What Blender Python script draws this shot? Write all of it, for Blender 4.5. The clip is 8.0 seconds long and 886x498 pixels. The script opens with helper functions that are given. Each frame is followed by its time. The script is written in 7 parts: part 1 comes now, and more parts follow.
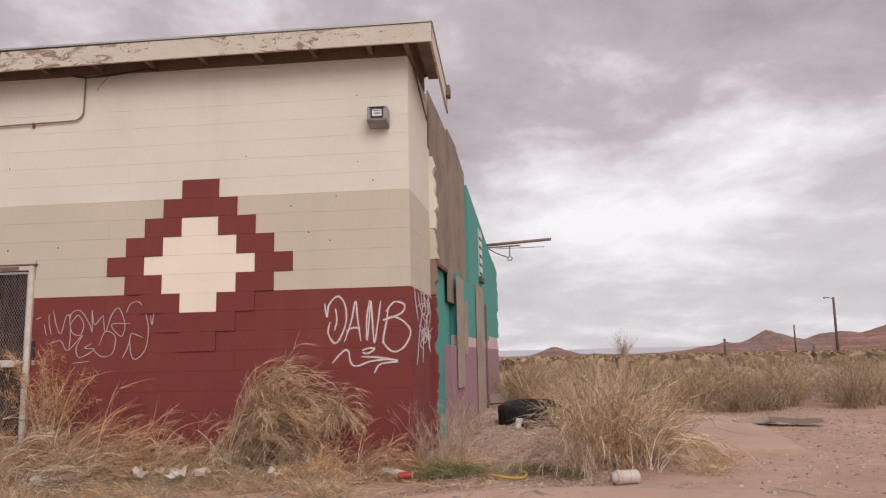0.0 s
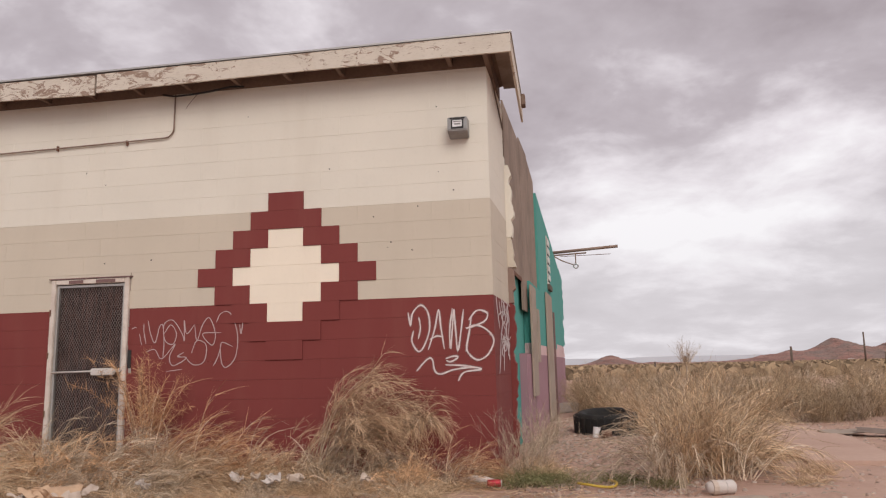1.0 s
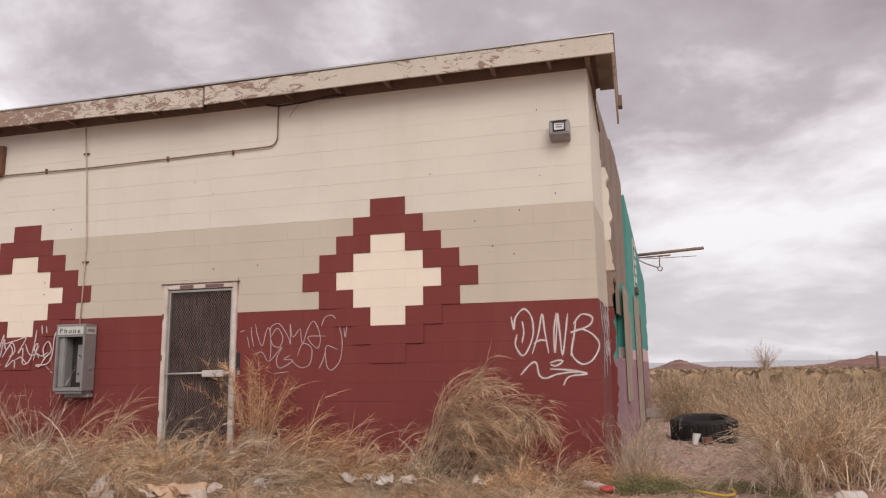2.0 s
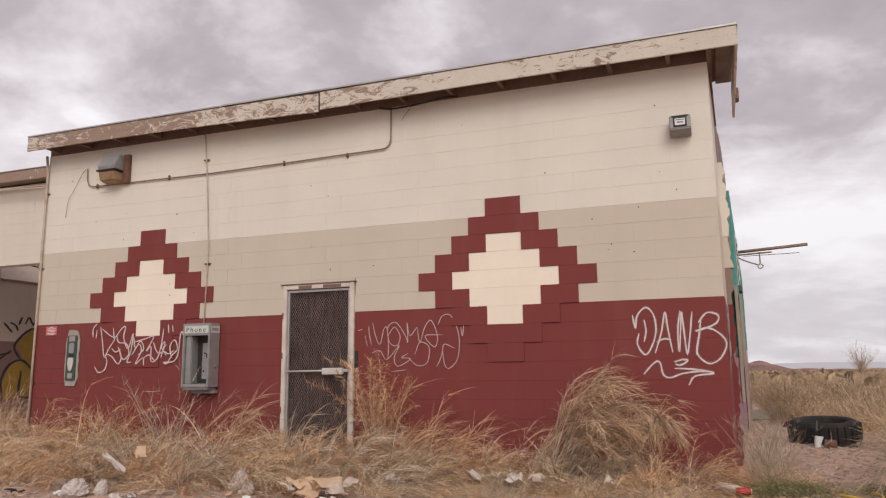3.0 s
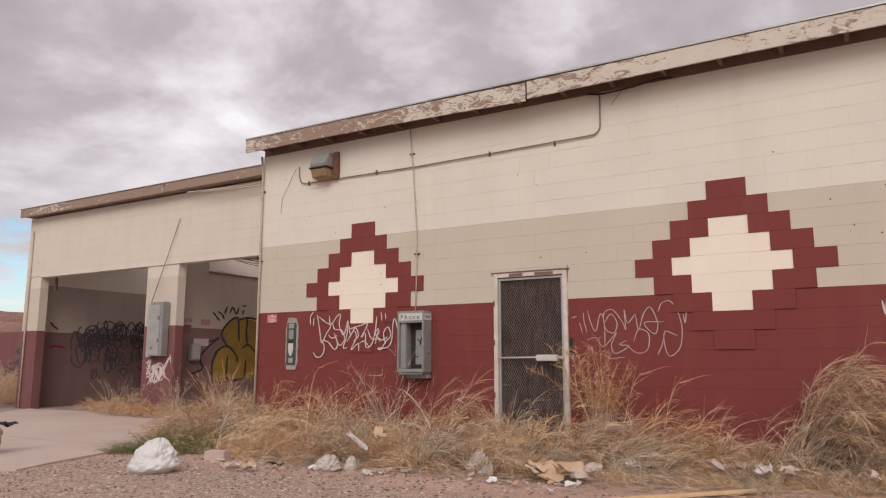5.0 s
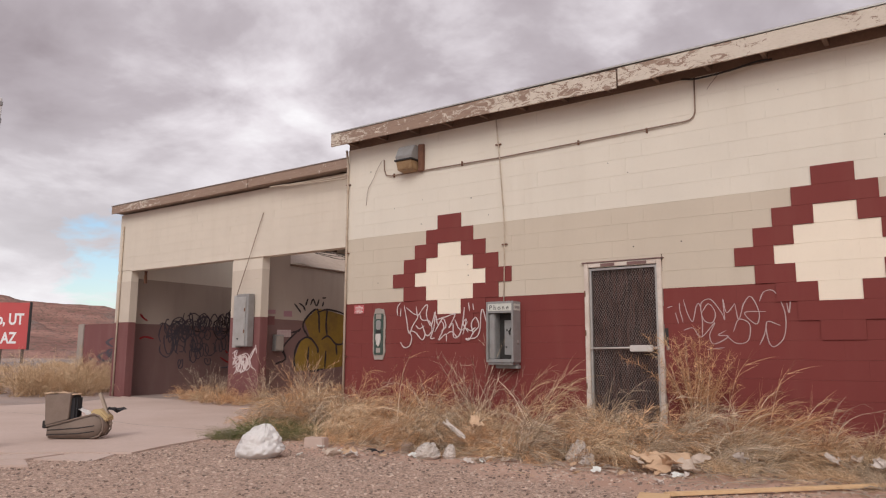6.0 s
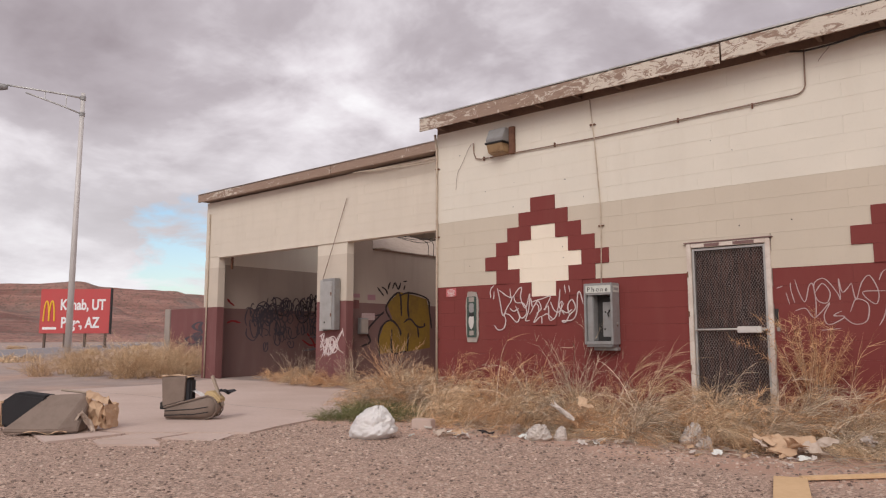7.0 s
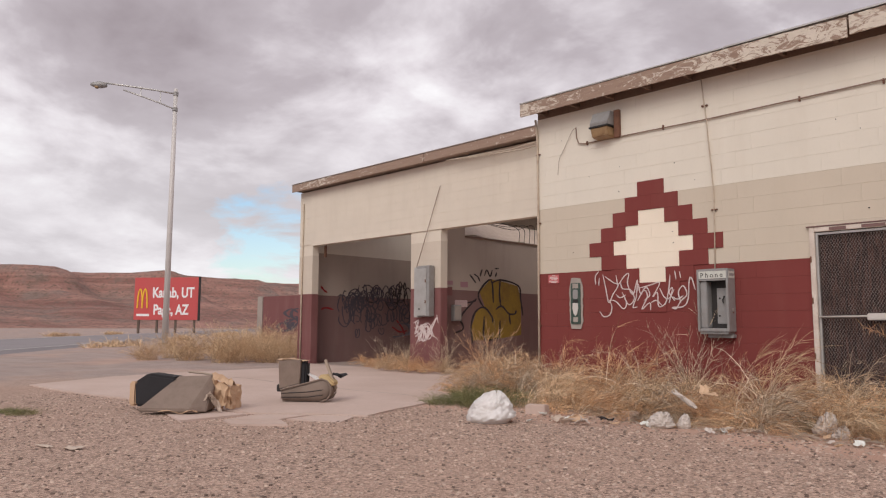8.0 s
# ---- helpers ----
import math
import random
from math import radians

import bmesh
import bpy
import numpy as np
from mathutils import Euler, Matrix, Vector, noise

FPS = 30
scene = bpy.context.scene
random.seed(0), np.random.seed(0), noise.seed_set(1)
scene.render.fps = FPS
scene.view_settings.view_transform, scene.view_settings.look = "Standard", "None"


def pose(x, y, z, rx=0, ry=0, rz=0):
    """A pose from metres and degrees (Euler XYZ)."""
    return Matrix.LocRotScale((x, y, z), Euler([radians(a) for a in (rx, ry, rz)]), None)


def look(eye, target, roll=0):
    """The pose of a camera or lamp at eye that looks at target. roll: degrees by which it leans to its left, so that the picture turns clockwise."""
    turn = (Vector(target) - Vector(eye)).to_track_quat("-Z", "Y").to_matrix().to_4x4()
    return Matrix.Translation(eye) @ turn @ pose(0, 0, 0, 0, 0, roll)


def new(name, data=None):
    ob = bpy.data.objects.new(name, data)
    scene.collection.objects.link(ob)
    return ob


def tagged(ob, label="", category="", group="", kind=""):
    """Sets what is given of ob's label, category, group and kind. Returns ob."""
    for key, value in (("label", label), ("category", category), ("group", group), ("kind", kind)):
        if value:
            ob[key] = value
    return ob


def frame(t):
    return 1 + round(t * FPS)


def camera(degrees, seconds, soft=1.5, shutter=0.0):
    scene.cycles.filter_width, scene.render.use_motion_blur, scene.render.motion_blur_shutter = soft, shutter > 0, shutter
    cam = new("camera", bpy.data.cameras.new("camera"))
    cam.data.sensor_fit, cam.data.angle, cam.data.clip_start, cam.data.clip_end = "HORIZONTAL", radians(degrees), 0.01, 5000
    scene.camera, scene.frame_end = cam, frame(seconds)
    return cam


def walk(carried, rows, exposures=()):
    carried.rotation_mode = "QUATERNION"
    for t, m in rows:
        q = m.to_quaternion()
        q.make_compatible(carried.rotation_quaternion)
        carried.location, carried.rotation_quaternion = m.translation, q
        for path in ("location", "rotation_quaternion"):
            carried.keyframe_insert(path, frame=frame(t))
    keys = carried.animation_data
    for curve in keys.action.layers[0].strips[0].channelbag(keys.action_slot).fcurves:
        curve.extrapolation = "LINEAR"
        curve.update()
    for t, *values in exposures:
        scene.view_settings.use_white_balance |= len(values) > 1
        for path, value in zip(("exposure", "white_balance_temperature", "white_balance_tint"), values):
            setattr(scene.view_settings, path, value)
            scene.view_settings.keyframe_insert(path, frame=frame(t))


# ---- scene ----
cam = camera(62.4, 8.0, soft=1.2)
PATH = [
    (0, (1.069, -7.36, 1.069), (0.874, -5.392, 1.363), -1.3),
    (0.5, (0.953, -7.388, 1.064), (0.692, -5.429, 1.375), -1.3),
    (1, (0.774, -7.46, 1.071), (0.439, -5.514, 1.391), -1.3),
    (2.5, (0.137, -7.648, 1.088), (-0.452, -5.766, 1.423), -0.7),
    (3, (-0.12, -7.764, 1.077), (-0.799, -5.912, 1.411), -0.6),
    (3.5, (-0.359, -7.867, 1.106), (-1.129, -6.05, 1.427), -0.5),
    (4, (-0.57, -7.979, 1.072), (-1.427, -6.2, 1.392), -0.2),
    (4.5, (-0.762, -8.096, 1.056), (-1.699, -6.357, 1.37), -0.1),
    (6, (-1.215, -8.4, 1.003), (-2.368, -6.792, 1.294), 0.3),
    (6.5, (-1.399, -8.542, 0.997), (-2.618, -6.979, 1.265), 0.2),
    (7, (-1.579, -8.723, 1.013), (-2.864, -7.209, 1.255), -0.0),
    (7.5, (-1.743, -8.903, 0.998), (-3.099, -7.45, 1.222), 0.0),
    (8, (-1.915, -9.038, 0.982), (-3.346, -7.656, 1.192), 0.3),
]
walk(cam, [(t, look(eye, target, roll)) for t, eye, target, roll in PATH])

# ---- sky and light: bright broken overcast, soft sun high behind the viewer ----
SUN_DIR = Vector((0.35, -0.72, 0.62)).normalized()
GAP = Vector((-0.855, 0.51, 0.092)).normalized()
scene.view_settings.exposure = 0.0


def build_world():
    w = bpy.data.worlds.new("overcast_sky")
    scene.world = w
    w.use_nodes = True
    nt = w.node_tree
    nt.nodes.clear()
    N, L = nt.nodes.new, nt.links.new
    sky = N("ShaderNodeTexSky")
    sky.sky_type, sky.sun_disc = "NISHITA", False
    sky.sun_elevation = math.asin(SUN_DIR.z)
    sky.sun_rotation = math.atan2(SUN_DIR.x, SUN_DIR.y)
    bg1 = N("ShaderNodeBackground")
    bg1.inputs["Strength"].default_value = 0.14
    L(sky.outputs[0], bg1.inputs["Color"])
    tc = N("ShaderNodeTexCoord")
    sep = N("ShaderNodeSeparateXYZ")
    L(tc.outputs["Generated"], sep.inputs[0])

    def mth(op, a, b=None):
        n = N("ShaderNodeMath")
        n.operation = op
        for k, v in enumerate((a, b)):
            if v is None:
                continue
            if isinstance(v, (int, float)):
                n.inputs[k].default_value = v
            else:
                L(v, n.inputs[k])
        return n.outputs[0]

    zz = mth("ADD", mth("MAXIMUM", sep.outputs["Z"], 0.0), 0.26)
    comb = N("ShaderNodeCombineXYZ")
    L(mth("DIVIDE", sep.outputs["X"], zz), comb.inputs["X"])
    L(mth("DIVIDE", sep.outputs["Y"], zz), comb.inputs["Y"])

    def noise_at(scale, detail, rough, offset, distort=0.0):
        mp = N("ShaderNodeMapping")
        mp.inputs["Location"].default_value = offset
        L(comb.outputs[0], mp.inputs["Vector"])
        n = N("ShaderNodeTexNoise")
        n.inputs["Scale"].default_value = scale
        n.inputs["Detail"].default_value = detail
        n.inputs["Roughness"].default_value = rough
        n.inputs["Distortion"].default_value = distort
        L(mp.outputs[0], n.inputs["Vector"])
        return n.outputs["Fac"]

    broad = noise_at(1.5, 6, 0.54, (13.99, 6.68, -6.23), 0.25)
    fine = noise_at(4.6, 7, 0.58, (0.4, 7.7, 2), 0.35)
    mixv = mth("ADD", mth("MULTIPLY", broad, 0.79), mth("MULTIPLY", fine, 0.21))
    ramp = N("ShaderNodeValToRGB")
    el = ramp.color_ramp.elements
    el[0].position, el[0].color = 0.36, (1.0, 0.975, 1.0, 1)
    el[1].position, el[1].color = 0.66, (0.37, 0.318, 0.345, 1)
    mid = el.new(0.44)
    mid.color = (0.80, 0.745, 0.785, 1)
    mid = el.new(0.53)
    mid.color = (0.525, 0.47, 0.505, 1)
    L(mixv, ramp.inputs[0])
    # thin bright cloud low over the horizon
    low = N("ShaderNodeMapRange")
    low.interpolation_type = "SMOOTHSTEP"
    low.inputs["From Min"].default_value, low.inputs["From Max"].default_value = 0.33, 0.10
    low.inputs["To Min"].default_value, low.inputs["To Max"].default_value = 0.0, 0.50
    L(sep.outputs["Z"], low.inputs["Value"])
    bright = N("ShaderNodeMix")
    bright.data_type = "RGBA"
    bright.inputs["B"].default_value = (0.83, 0.81, 0.835, 1)
    L(low.outputs[0], bright.inputs["Factor"])
    L(ramp.outputs[0], bright.inputs["A"])
    bg2 = N("ShaderNodeBackground")
    bg2.inputs["Strength"].default_value = 1.0
    L(bright.outputs["Result"], bg2.inputs["Color"])
    # one ragged gap of open sky low in the west
    aim = N("ShaderNodeVectorMath")
    aim.operation = "DOT_PRODUCT"
    L(tc.outputs["Generated"], aim.inputs[0])
    aim.inputs[1].default_value = GAP
    gap = mth("ADD", mth("MULTIPLY", mth("SUBTRACT", 1.0, aim.outputs["Value"]), 75.0), mth("MULTIPLY", noise_at(2.6, 5, 0.6, (9.3, 2.2, 0), 0.3), 1.7))
    gapr = N("ShaderNodeMapRange")
    gapr.inputs["From Min"].default_value, gapr.inputs["From Max"].default_value = 1.10, 0.84
    L(gap, gapr.inputs["Value"])
    mix = N("ShaderNodeMixShader")
    L(gapr.outputs[0], mix.inputs[0])
    L(bg2.outputs[0], mix.inputs[1])
    L(bg1.outputs[0], mix.inputs[2])
    out = N("ShaderNodeOutputWorld")
    L(mix.outputs[0], out.inputs["Surface"])


build_world()
sun_data = bpy.data.lights.new("sun", "SUN")
sun_data.energy, sun_data.angle, sun_data.color = 1.6, radians(35), (1.0, 0.95, 0.89)
sun = new("sun", sun_data)
sun.matrix_world = look(SUN_DIR * 60, (0, 0, 0))


# ---- materials ----
class Nodes:
    """A small builder of node materials."""

    def __init__(self, name, rough=0.85, metal=0.0):
        self.m = bpy.data.materials.new(name)
        self.m.use_nodes = True
        self.nt = self.m.node_tree
        self.bsdf = self.nt.nodes["Principled BSDF"]
        self.out = self.nt.nodes["Material Output"]
        self.bsdf.inputs["Roughness"].default_value = rough
        self.bsdf.inputs["Metallic"].default_value = metal
        self.bsdf.inputs["Specular IOR Level"].default_value = 0.3

    def n(self, kind):
        return self.nt.nodes.new(kind)

    def link(self, a, b):
        self.nt.links.new(a, b)

    def coord(self, scale=(1, 1, 1), world=True):
        g = self.n("ShaderNodeNewGeometry") if world else self.n("ShaderNodeTexCoord")
        mp = self.n("ShaderNodeMapping")
        mp.inputs["Scale"].default_value = scale
        self.link(g.outputs["Position" if world else "Object"], mp.inputs["Vector"])
        return mp.outputs[0]

    def noise(self, scale, detail=4, rough=0.55, stretch=(1, 1, 1), world=True, distort=0.0):
        t = self.n("ShaderNodeTexNoise")
        for key, value in (("Scale", scale), ("Detail", detail), ("Roughness", rough), ("Distortion", distort)):
            t.inputs[key].default_value = value
        self.link(self.coord(stretch, world), t.inputs["Vector"])
        return t.outputs["Fac"]

    def cells(self, scale, feature="F1", out="Distance", stretch=(1, 1, 1), world=True):
        t = self.n("ShaderNodeTexVoronoi")
        t.feature = feature
        t.inputs["Scale"].default_value = scale
        self.link(self.coord(stretch, world), t.inputs["Vector"])
        return t.outputs[out]

    def step(self, value, lo, hi, a=0.0, b=1.0):
        r = self.n("ShaderNodeMapRange")
        for key, v in (("From Min", lo), ("From Max", hi), ("To Min", a), ("To Max", b)):
            r.inputs[key].default_value = v
        self.link(value, r.inputs["Value"])
        return r.outputs[0]

    def mul(self, a, b):
        t = self.n("ShaderNodeMath")
        t.operation = "MULTIPLY"
        for k, v in enumerate((a, b)):
            if isinstance(v, (int, float)):
                t.inputs[k].default_value = v
            else:
                self.link(v, t.inputs[k])
        return t.outputs[0]

    def mix(self, fac, a, b):
        t = self.n("ShaderNodeMix")
        t.data_type = "RGBA"
        for key, v in (("Factor", fac), ("A", a), ("B", b)):
            if isinstance(v, (int, float)):
                t.inputs[key].default_value = v
            elif isinstance(v, tuple):
                t.inputs[key].default_value = (*v[:3], 1)
            else:
                self.link(v, t.inputs[key])
        return t.outputs["Result"]

    def island(self):
        return self.n("ShaderNodeNewGeometry").outputs["Random Per Island"]

    def per_object(self):
        return self.n("ShaderNodeObjectInfo").outputs["Random"]

    def colour(self, c):
        if isinstance(c, tuple):
            self.bsdf.inputs["Base Color"].default_value = (*c[:3], 1)
        else:
            self.link(c, self.bsdf.inputs["Base Color"])
        return self

    def bump(self, height, strength=0.3, distance=0.01):
        b = self.n("ShaderNodeBump")
        b.inputs["Strength"].default_value, b.inputs["Distance"].default_value = strength, distance
        self.link(height, b.inputs["Height"])
        self.link(b.outputs[0], self.bsdf.inputs["Normal"])
        return self

    def rough(self, value):
        self.link(value, self.bsdf.inputs["Roughness"])
        return self


def shade(c, k):
    return tuple(min(1.0, v * k) for v in c)


def block_paint(name, base, dirt, chip=None, grit=0.25):
    """Old masonry paint on concrete block: roller grain, faint streaks, dust and a few chips."""
    k = Nodes(name, 0.8)
    c = k.mix(k.step(k.noise(1.1, 5), 0.35, 0.7), shade(base, 0.97), shade(base, 1.03))
    c = k.mix(k.mul(k.step(k.noise(0.9, 5, 0.6, (3.0, 3.0, 0.5)), 0.5, 0.8), 0.35), c, dirt)
    c = k.mix(k.mul(k.step(k.noise(26, 3), 0.55, 0.8), 0.22), c, shade(base, 0.82))
    c = k.mix(k.mul(k.per_object(), 0.10), c, shade(base, 0.85))
    if chip:
        c = k.mix(k.step(k.noise(7.0, 6, 0.7), 0.735, 0.76), c, chip)
    k.colour(c)
    return k.bump(k.mix(0.6, k.noise(140, 4, 0.6), k.noise(11, 4, 0.6)), grit * 1.5, 0.006).m


CREAM = block_paint("cream_block_paint", (0.745, 0.69, 0.597), (0.635, 0.565, 0.47))
TAN = block_paint("tan_block_paint", (0.605, 0.528, 0.43), (0.51, 0.435, 0.345))
RED = block_paint("oxblood_block_paint", (0.205, 0.046, 0.041), (0.25, 0.085, 0.070))
PALE = block_paint("pale_cream_block_paint", (0.90, 0.80, 0.66), (0.75, 0.62, 0.50))
TEAL = block_paint("teal_wall_paint", (0.085, 0.33, 0.285), (0.16, 0.30, 0.26), (0.45, 0.42, 0.38))
MAUVE = block_paint("faded_mauve_paint", (0.36, 0.20, 0.23), (0.42, 0.30, 0.28), (0.5, 0.42, 0.38))
WING_CREAM = block_paint("weathered_wing_cream_paint", (0.69, 0.615, 0.52), (0.56, 0.48, 0.39))
WING_TAN = block_paint("weathered_wing_tan_paint", (0.60, 0.52, 0.435), (0.5, 0.42, 0.34))
WING_RED = block_paint("weathered_wing_red_paint", (0.20, 0.082, 0.080), (0.30, 0.185, 0.17))
ROSE = block_paint("pale_rose_paint", (0.68, 0.48, 0.47), (0.5, 0.38, 0.36))
# dusty cream made darker still: the dim interior light is put into this colour
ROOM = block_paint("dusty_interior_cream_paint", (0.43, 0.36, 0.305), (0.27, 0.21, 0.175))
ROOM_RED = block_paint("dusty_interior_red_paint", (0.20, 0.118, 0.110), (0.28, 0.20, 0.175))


def make_concrete(name, base, dirt, crack=False):
    k = Nodes(name, 0.92)
    c = k.mix(k.step(k.noise(0.6, 6, 0.6), 0.35, 0.7), base, dirt)
    c = k.mix(k.mul(k.step(k.noise(18, 5, 0.65), 0.4, 0.75), 0.4), c, shade(base, 0.72))
    k.colour(c)
    return k.bump(k.noise(60, 5, 0.65), 0.35, 0.006).m


CONCRETE = make_concrete("dusty_pink_concrete", (0.58, 0.455, 0.40), (0.50, 0.375, 0.315))
PINK_SLAB = make_concrete("dirt_stained_pink_concrete", (0.56, 0.385, 0.305), (0.47, 0.305, 0.235))
RAW = make_concrete("broken_grey_concrete", (0.42, 0.37, 0.33), (0.30, 0.25, 0.22))
BRICK_CORE = make_concrete("broken_brown_masonry", (0.31, 0.215, 0.175), (0.20, 0.125, 0.10))
MORTAR = make_concrete("old_grout", (0.36, 0.31, 0.27), (0.26, 0.22, 0.19))


def make_peeling(name, bare, drift):
    """Off-white paint flaking in patches from grey-brown boards; drift: how much barer the board gets along x."""
    k = Nodes(name, 0.85)
    grain = k.noise(18, 5, 0.6, (0.22, 1, 2.2))
    wood = k.mix(grain, (0.23, 0.15, 0.115), (0.40, 0.29, 0.225))
    paint = k.mix(k.noise(3.0, 4), (0.56, 0.49, 0.41), (0.72, 0.645, 0.555))
    paint = k.mix(k.mul(k.step(k.noise(40, 3, 0.6, (0.5, 1, 2)), 0.5, 0.8), 0.4), paint, (0.40, 0.31, 0.24))
    flake = k.noise(7.5, 10, 0.78, (0.62, 1, 1.5), distort=1.2)
    sep = k.n("ShaderNodeSeparateXYZ")
    k.link(k.coord(), sep.inputs[0])
    run = k.step(sep.outputs["X"], -0.5, -9.0, 0.0, drift)
    patch = k.step(k.noise(0.5, 3), 0.35, 0.65, -0.05, 0.06)
    total = flake
    for extra in (run, patch):
        add = k.n("ShaderNodeMath")
        k.link(total, add.inputs[0])
        k.link(extra, add.inputs[1])
        total = add.outputs[0]
    mask = k.step(total, 0.60 - bare, 0.615 - bare)
    k.colour(k.mix(mask, paint, wood))
    return k.bump(k.mix(mask, (0.8, 0.8, 0.8), (0.2, 0.2, 0.2)), 0.5, 0.004).m


def make_wood(name, dark, light, stretch=(1, 1, 6), rough=0.85):
    k = Nodes(name, rough)
    g = k.noise(9, 6, 0.62, stretch, distort=0.5)
    c = k.mix(g, dark, light)
    c = k.mix(k.mul(k.step(k.noise(1.6, 5), 0.45, 0.75), 0.5), c, shade(dark, 0.8))
    k.colour(c)
    return k.bump(g, 0.35, 0.004).m


PEEL = make_peeling("peeling_white_paint_on_wood", 0.0, 0.15)
PEEL_BARE = make_peeling("mostly_bare_peeling_board", 0.17, 0.0)
RAFTER = make_wood("weathered_soffit_wood", (0.15, 0.095, 0.072), (0.27, 0.19, 0.145), (3, 1, 3))
PLY = make_wood("weathered_plywood", (0.13, 0.088, 0.07), (0.47, 0.36, 0.285), (5, 5, 0.35))
PLANK = make_wood("grey_weathered_board", (0.30, 0.23, 0.185), (0.47, 0.385, 0.31), (8, 8, 0.7))
PINE = make_wood("clean_pine_board", (0.58, 0.37, 0.20), (0.74, 0.53, 0.32), (2, 2, 2))
POLE_WOOD = make_wood("dark_pole_wood", (0.10, 0.07, 0.055), (0.2, 0.15, 0.12), (6, 6, 0.6))
STICK = make_wood("grey_dead_twig", (0.30, 0.24, 0.19), (0.48, 0.40, 0.32), (4, 4, 4))


def make_plain(name, base, rough=0.6, metal=0.0, wear=None, scale=6.0, amount=0.5, grit=0.1):
    k = Nodes(name, rough, metal)
    wear = wear or shade(base, 0.75)
    c = k.mix(k.mul(k.step(k.noise(scale, 6, 0.62), 0.42, 0.72), amount), base, wear)
    c = k.mix(k.mul(k.step(k.noise(scale * 9, 3), 0.5, 0.8), amount * 0.4), c, shade(wear, 0.85))
    k.colour(c)
    return k.bump(k.noise(scale * 12, 4), grit, 0.003).m


METAL = make_plain("dull_grey_painted_steel", (0.33, 0.325, 0.32), 0.5, 0.25, (0.24, 0.21, 0.19))
GALV = make_plain("galvanised_steel", (0.50, 0.49, 0.47), 0.42, 0.6, (0.36, 0.33, 0.30))
LAMP_GREY = make_plain("pale_galvanised_pole", (0.60, 0.57, 0.55), 0.6, 0.15, (0.50, 0.46, 0.43), 1.5, 0.5)
PIPE_CREAM = make_plain("cream_painted_pipe", (0.56, 0.47, 0.37), 0.7, 0, (0.34, 0.25, 0.19), 10, 0.7)
PIPE_RUST = make_plain("rusty_brown_pipe", (0.30, 0.215, 0.17), 0.75, 0.1, (0.19, 0.11, 0.075), 12, 0.7)
RUST = make_plain("rusty_iron", (0.20, 0.10, 0.065), 0.85, 0.1, (0.12, 0.06, 0.045), 14, 0.8)
WHITE_FRAME = make_plain("scuffed_white_door_paint", (0.70, 0.62, 0.55), 0.6, 0, (0.42, 0.29, 0.23), 5, 0.55)
MESH_METAL = make_plain("silvery_expanded_metal", (0.30, 0.25, 0.23), 0.6, 0.0, (0.10, 0.065, 0.055), 4, 0.85)


def make_streaked():
    """Dark door panel with runs of rust-coloured dust."""
    k = Nodes("dark_brown_door_panel", 0.7)
    c = k.mix(k.step(k.noise(14, 6, 0.65, (2.6, 2.6, 0.28)), 0.45, 0.72), (0.030, 0.018, 0.017), (0.15, 0.075, 0.06))
    c = k.mix(k.mul(k.step(k.noise(3, 4), 0.5, 0.75), 0.5), c, (0.02, 0.014, 0.014))
    k.colour(c)
    return k.m


DARK_BOARD = make_streaked()
SILVER = make_plain("brushed_push_bar_metal", (0.68, 0.64, 0.60), 0.45, 0.3, (0.5, 0.45, 0.4))
BLACK = make_plain("black_rubber", (0.020, 0.019, 0.019), 0.8, 0, (0.07, 0.055, 0.045), 8, 0.5)
DARK = make_plain("shadowed_dark_plastic", (0.035, 0.032, 0.031), 0.6)
LENS = make_plain("amber_clouded_lens", (0.36, 0.24, 0.13), 0.4, 0, (0.22, 0.13, 0.07), 14, 0.7)
GREEN_PLATE = make_plain("dark_green_metal_plate", (0.05, 0.085, 0.07), 0.5, 0.3, (0.13, 0.14, 0.12), 20, 0.7)
LABEL = make_plain("pale_enamel_label", (0.74, 0.74, 0.70), 0.5)
PHONE_SIGN = make_plain("weathered_grey_enamel", (0.62, 0.63, 0.58), 0.55, 0, (0.48, 0.46, 0.42), 9, 0.6)
PINK_SIGN = make_plain("faded_red_notice", (0.52, 0.11, 0.12), 0.6, 0, (0.62, 0.30, 0.28), 30, 0.5)
BILLBOARD = make_plain("billboard_red_vinyl", (0.52, 0.085, 0.085), 0.55, 0, (0.46, 0.11, 0.10), 0.7, 0.4)
SIGN_WHITE = make_plain("sign_white_vinyl", (0.84, 0.82, 0.82), 0.55)
SIGN_GOLD = make_plain("sign_yellow_vinyl", (0.86, 0.52, 0.06), 0.55)
SPRAY_WHITE = make_plain("white_spray_paint", (0.68, 0.59, 0.575), 0.8, 0, (0.48, 0.33, 0.315), 16, 0.65)
SPRAY_THIN = make_plain("thin_pale_marker_paint", (0.52, 0.40, 0.39), 0.8, 0, (0.38, 0.23, 0.22), 10, 0.7)
SPRAY_BLACK = make_plain("black_spray_paint", (0.035, 0.029, 0.032), 0.8, 0, (0.075, 0.055, 0.05), 8, 0.6)
SPRAY_NAVY = make_plain("dark_blue_spray_paint", (0.075, 0.066, 0.082), 0.8, 0, (0.12, 0.085, 0.085), 8, 0.7)
SPRAY_RED = make_plain("red_spray_paint", (0.28, 0.03, 0.035), 0.8)
SPRAY_GOLD = make_plain("mustard_spray_paint", (0.30, 0.19, 0.035), 0.8, 0, (0.165, 0.095, 0.04), 1.6, 0.9)
BAG_WHITE = make_plain("white_plastic_bag", (0.72, 0.69, 0.675), 0.4, 0, (0.56, 0.50, 0.47), 4, 0.6, 0.9)
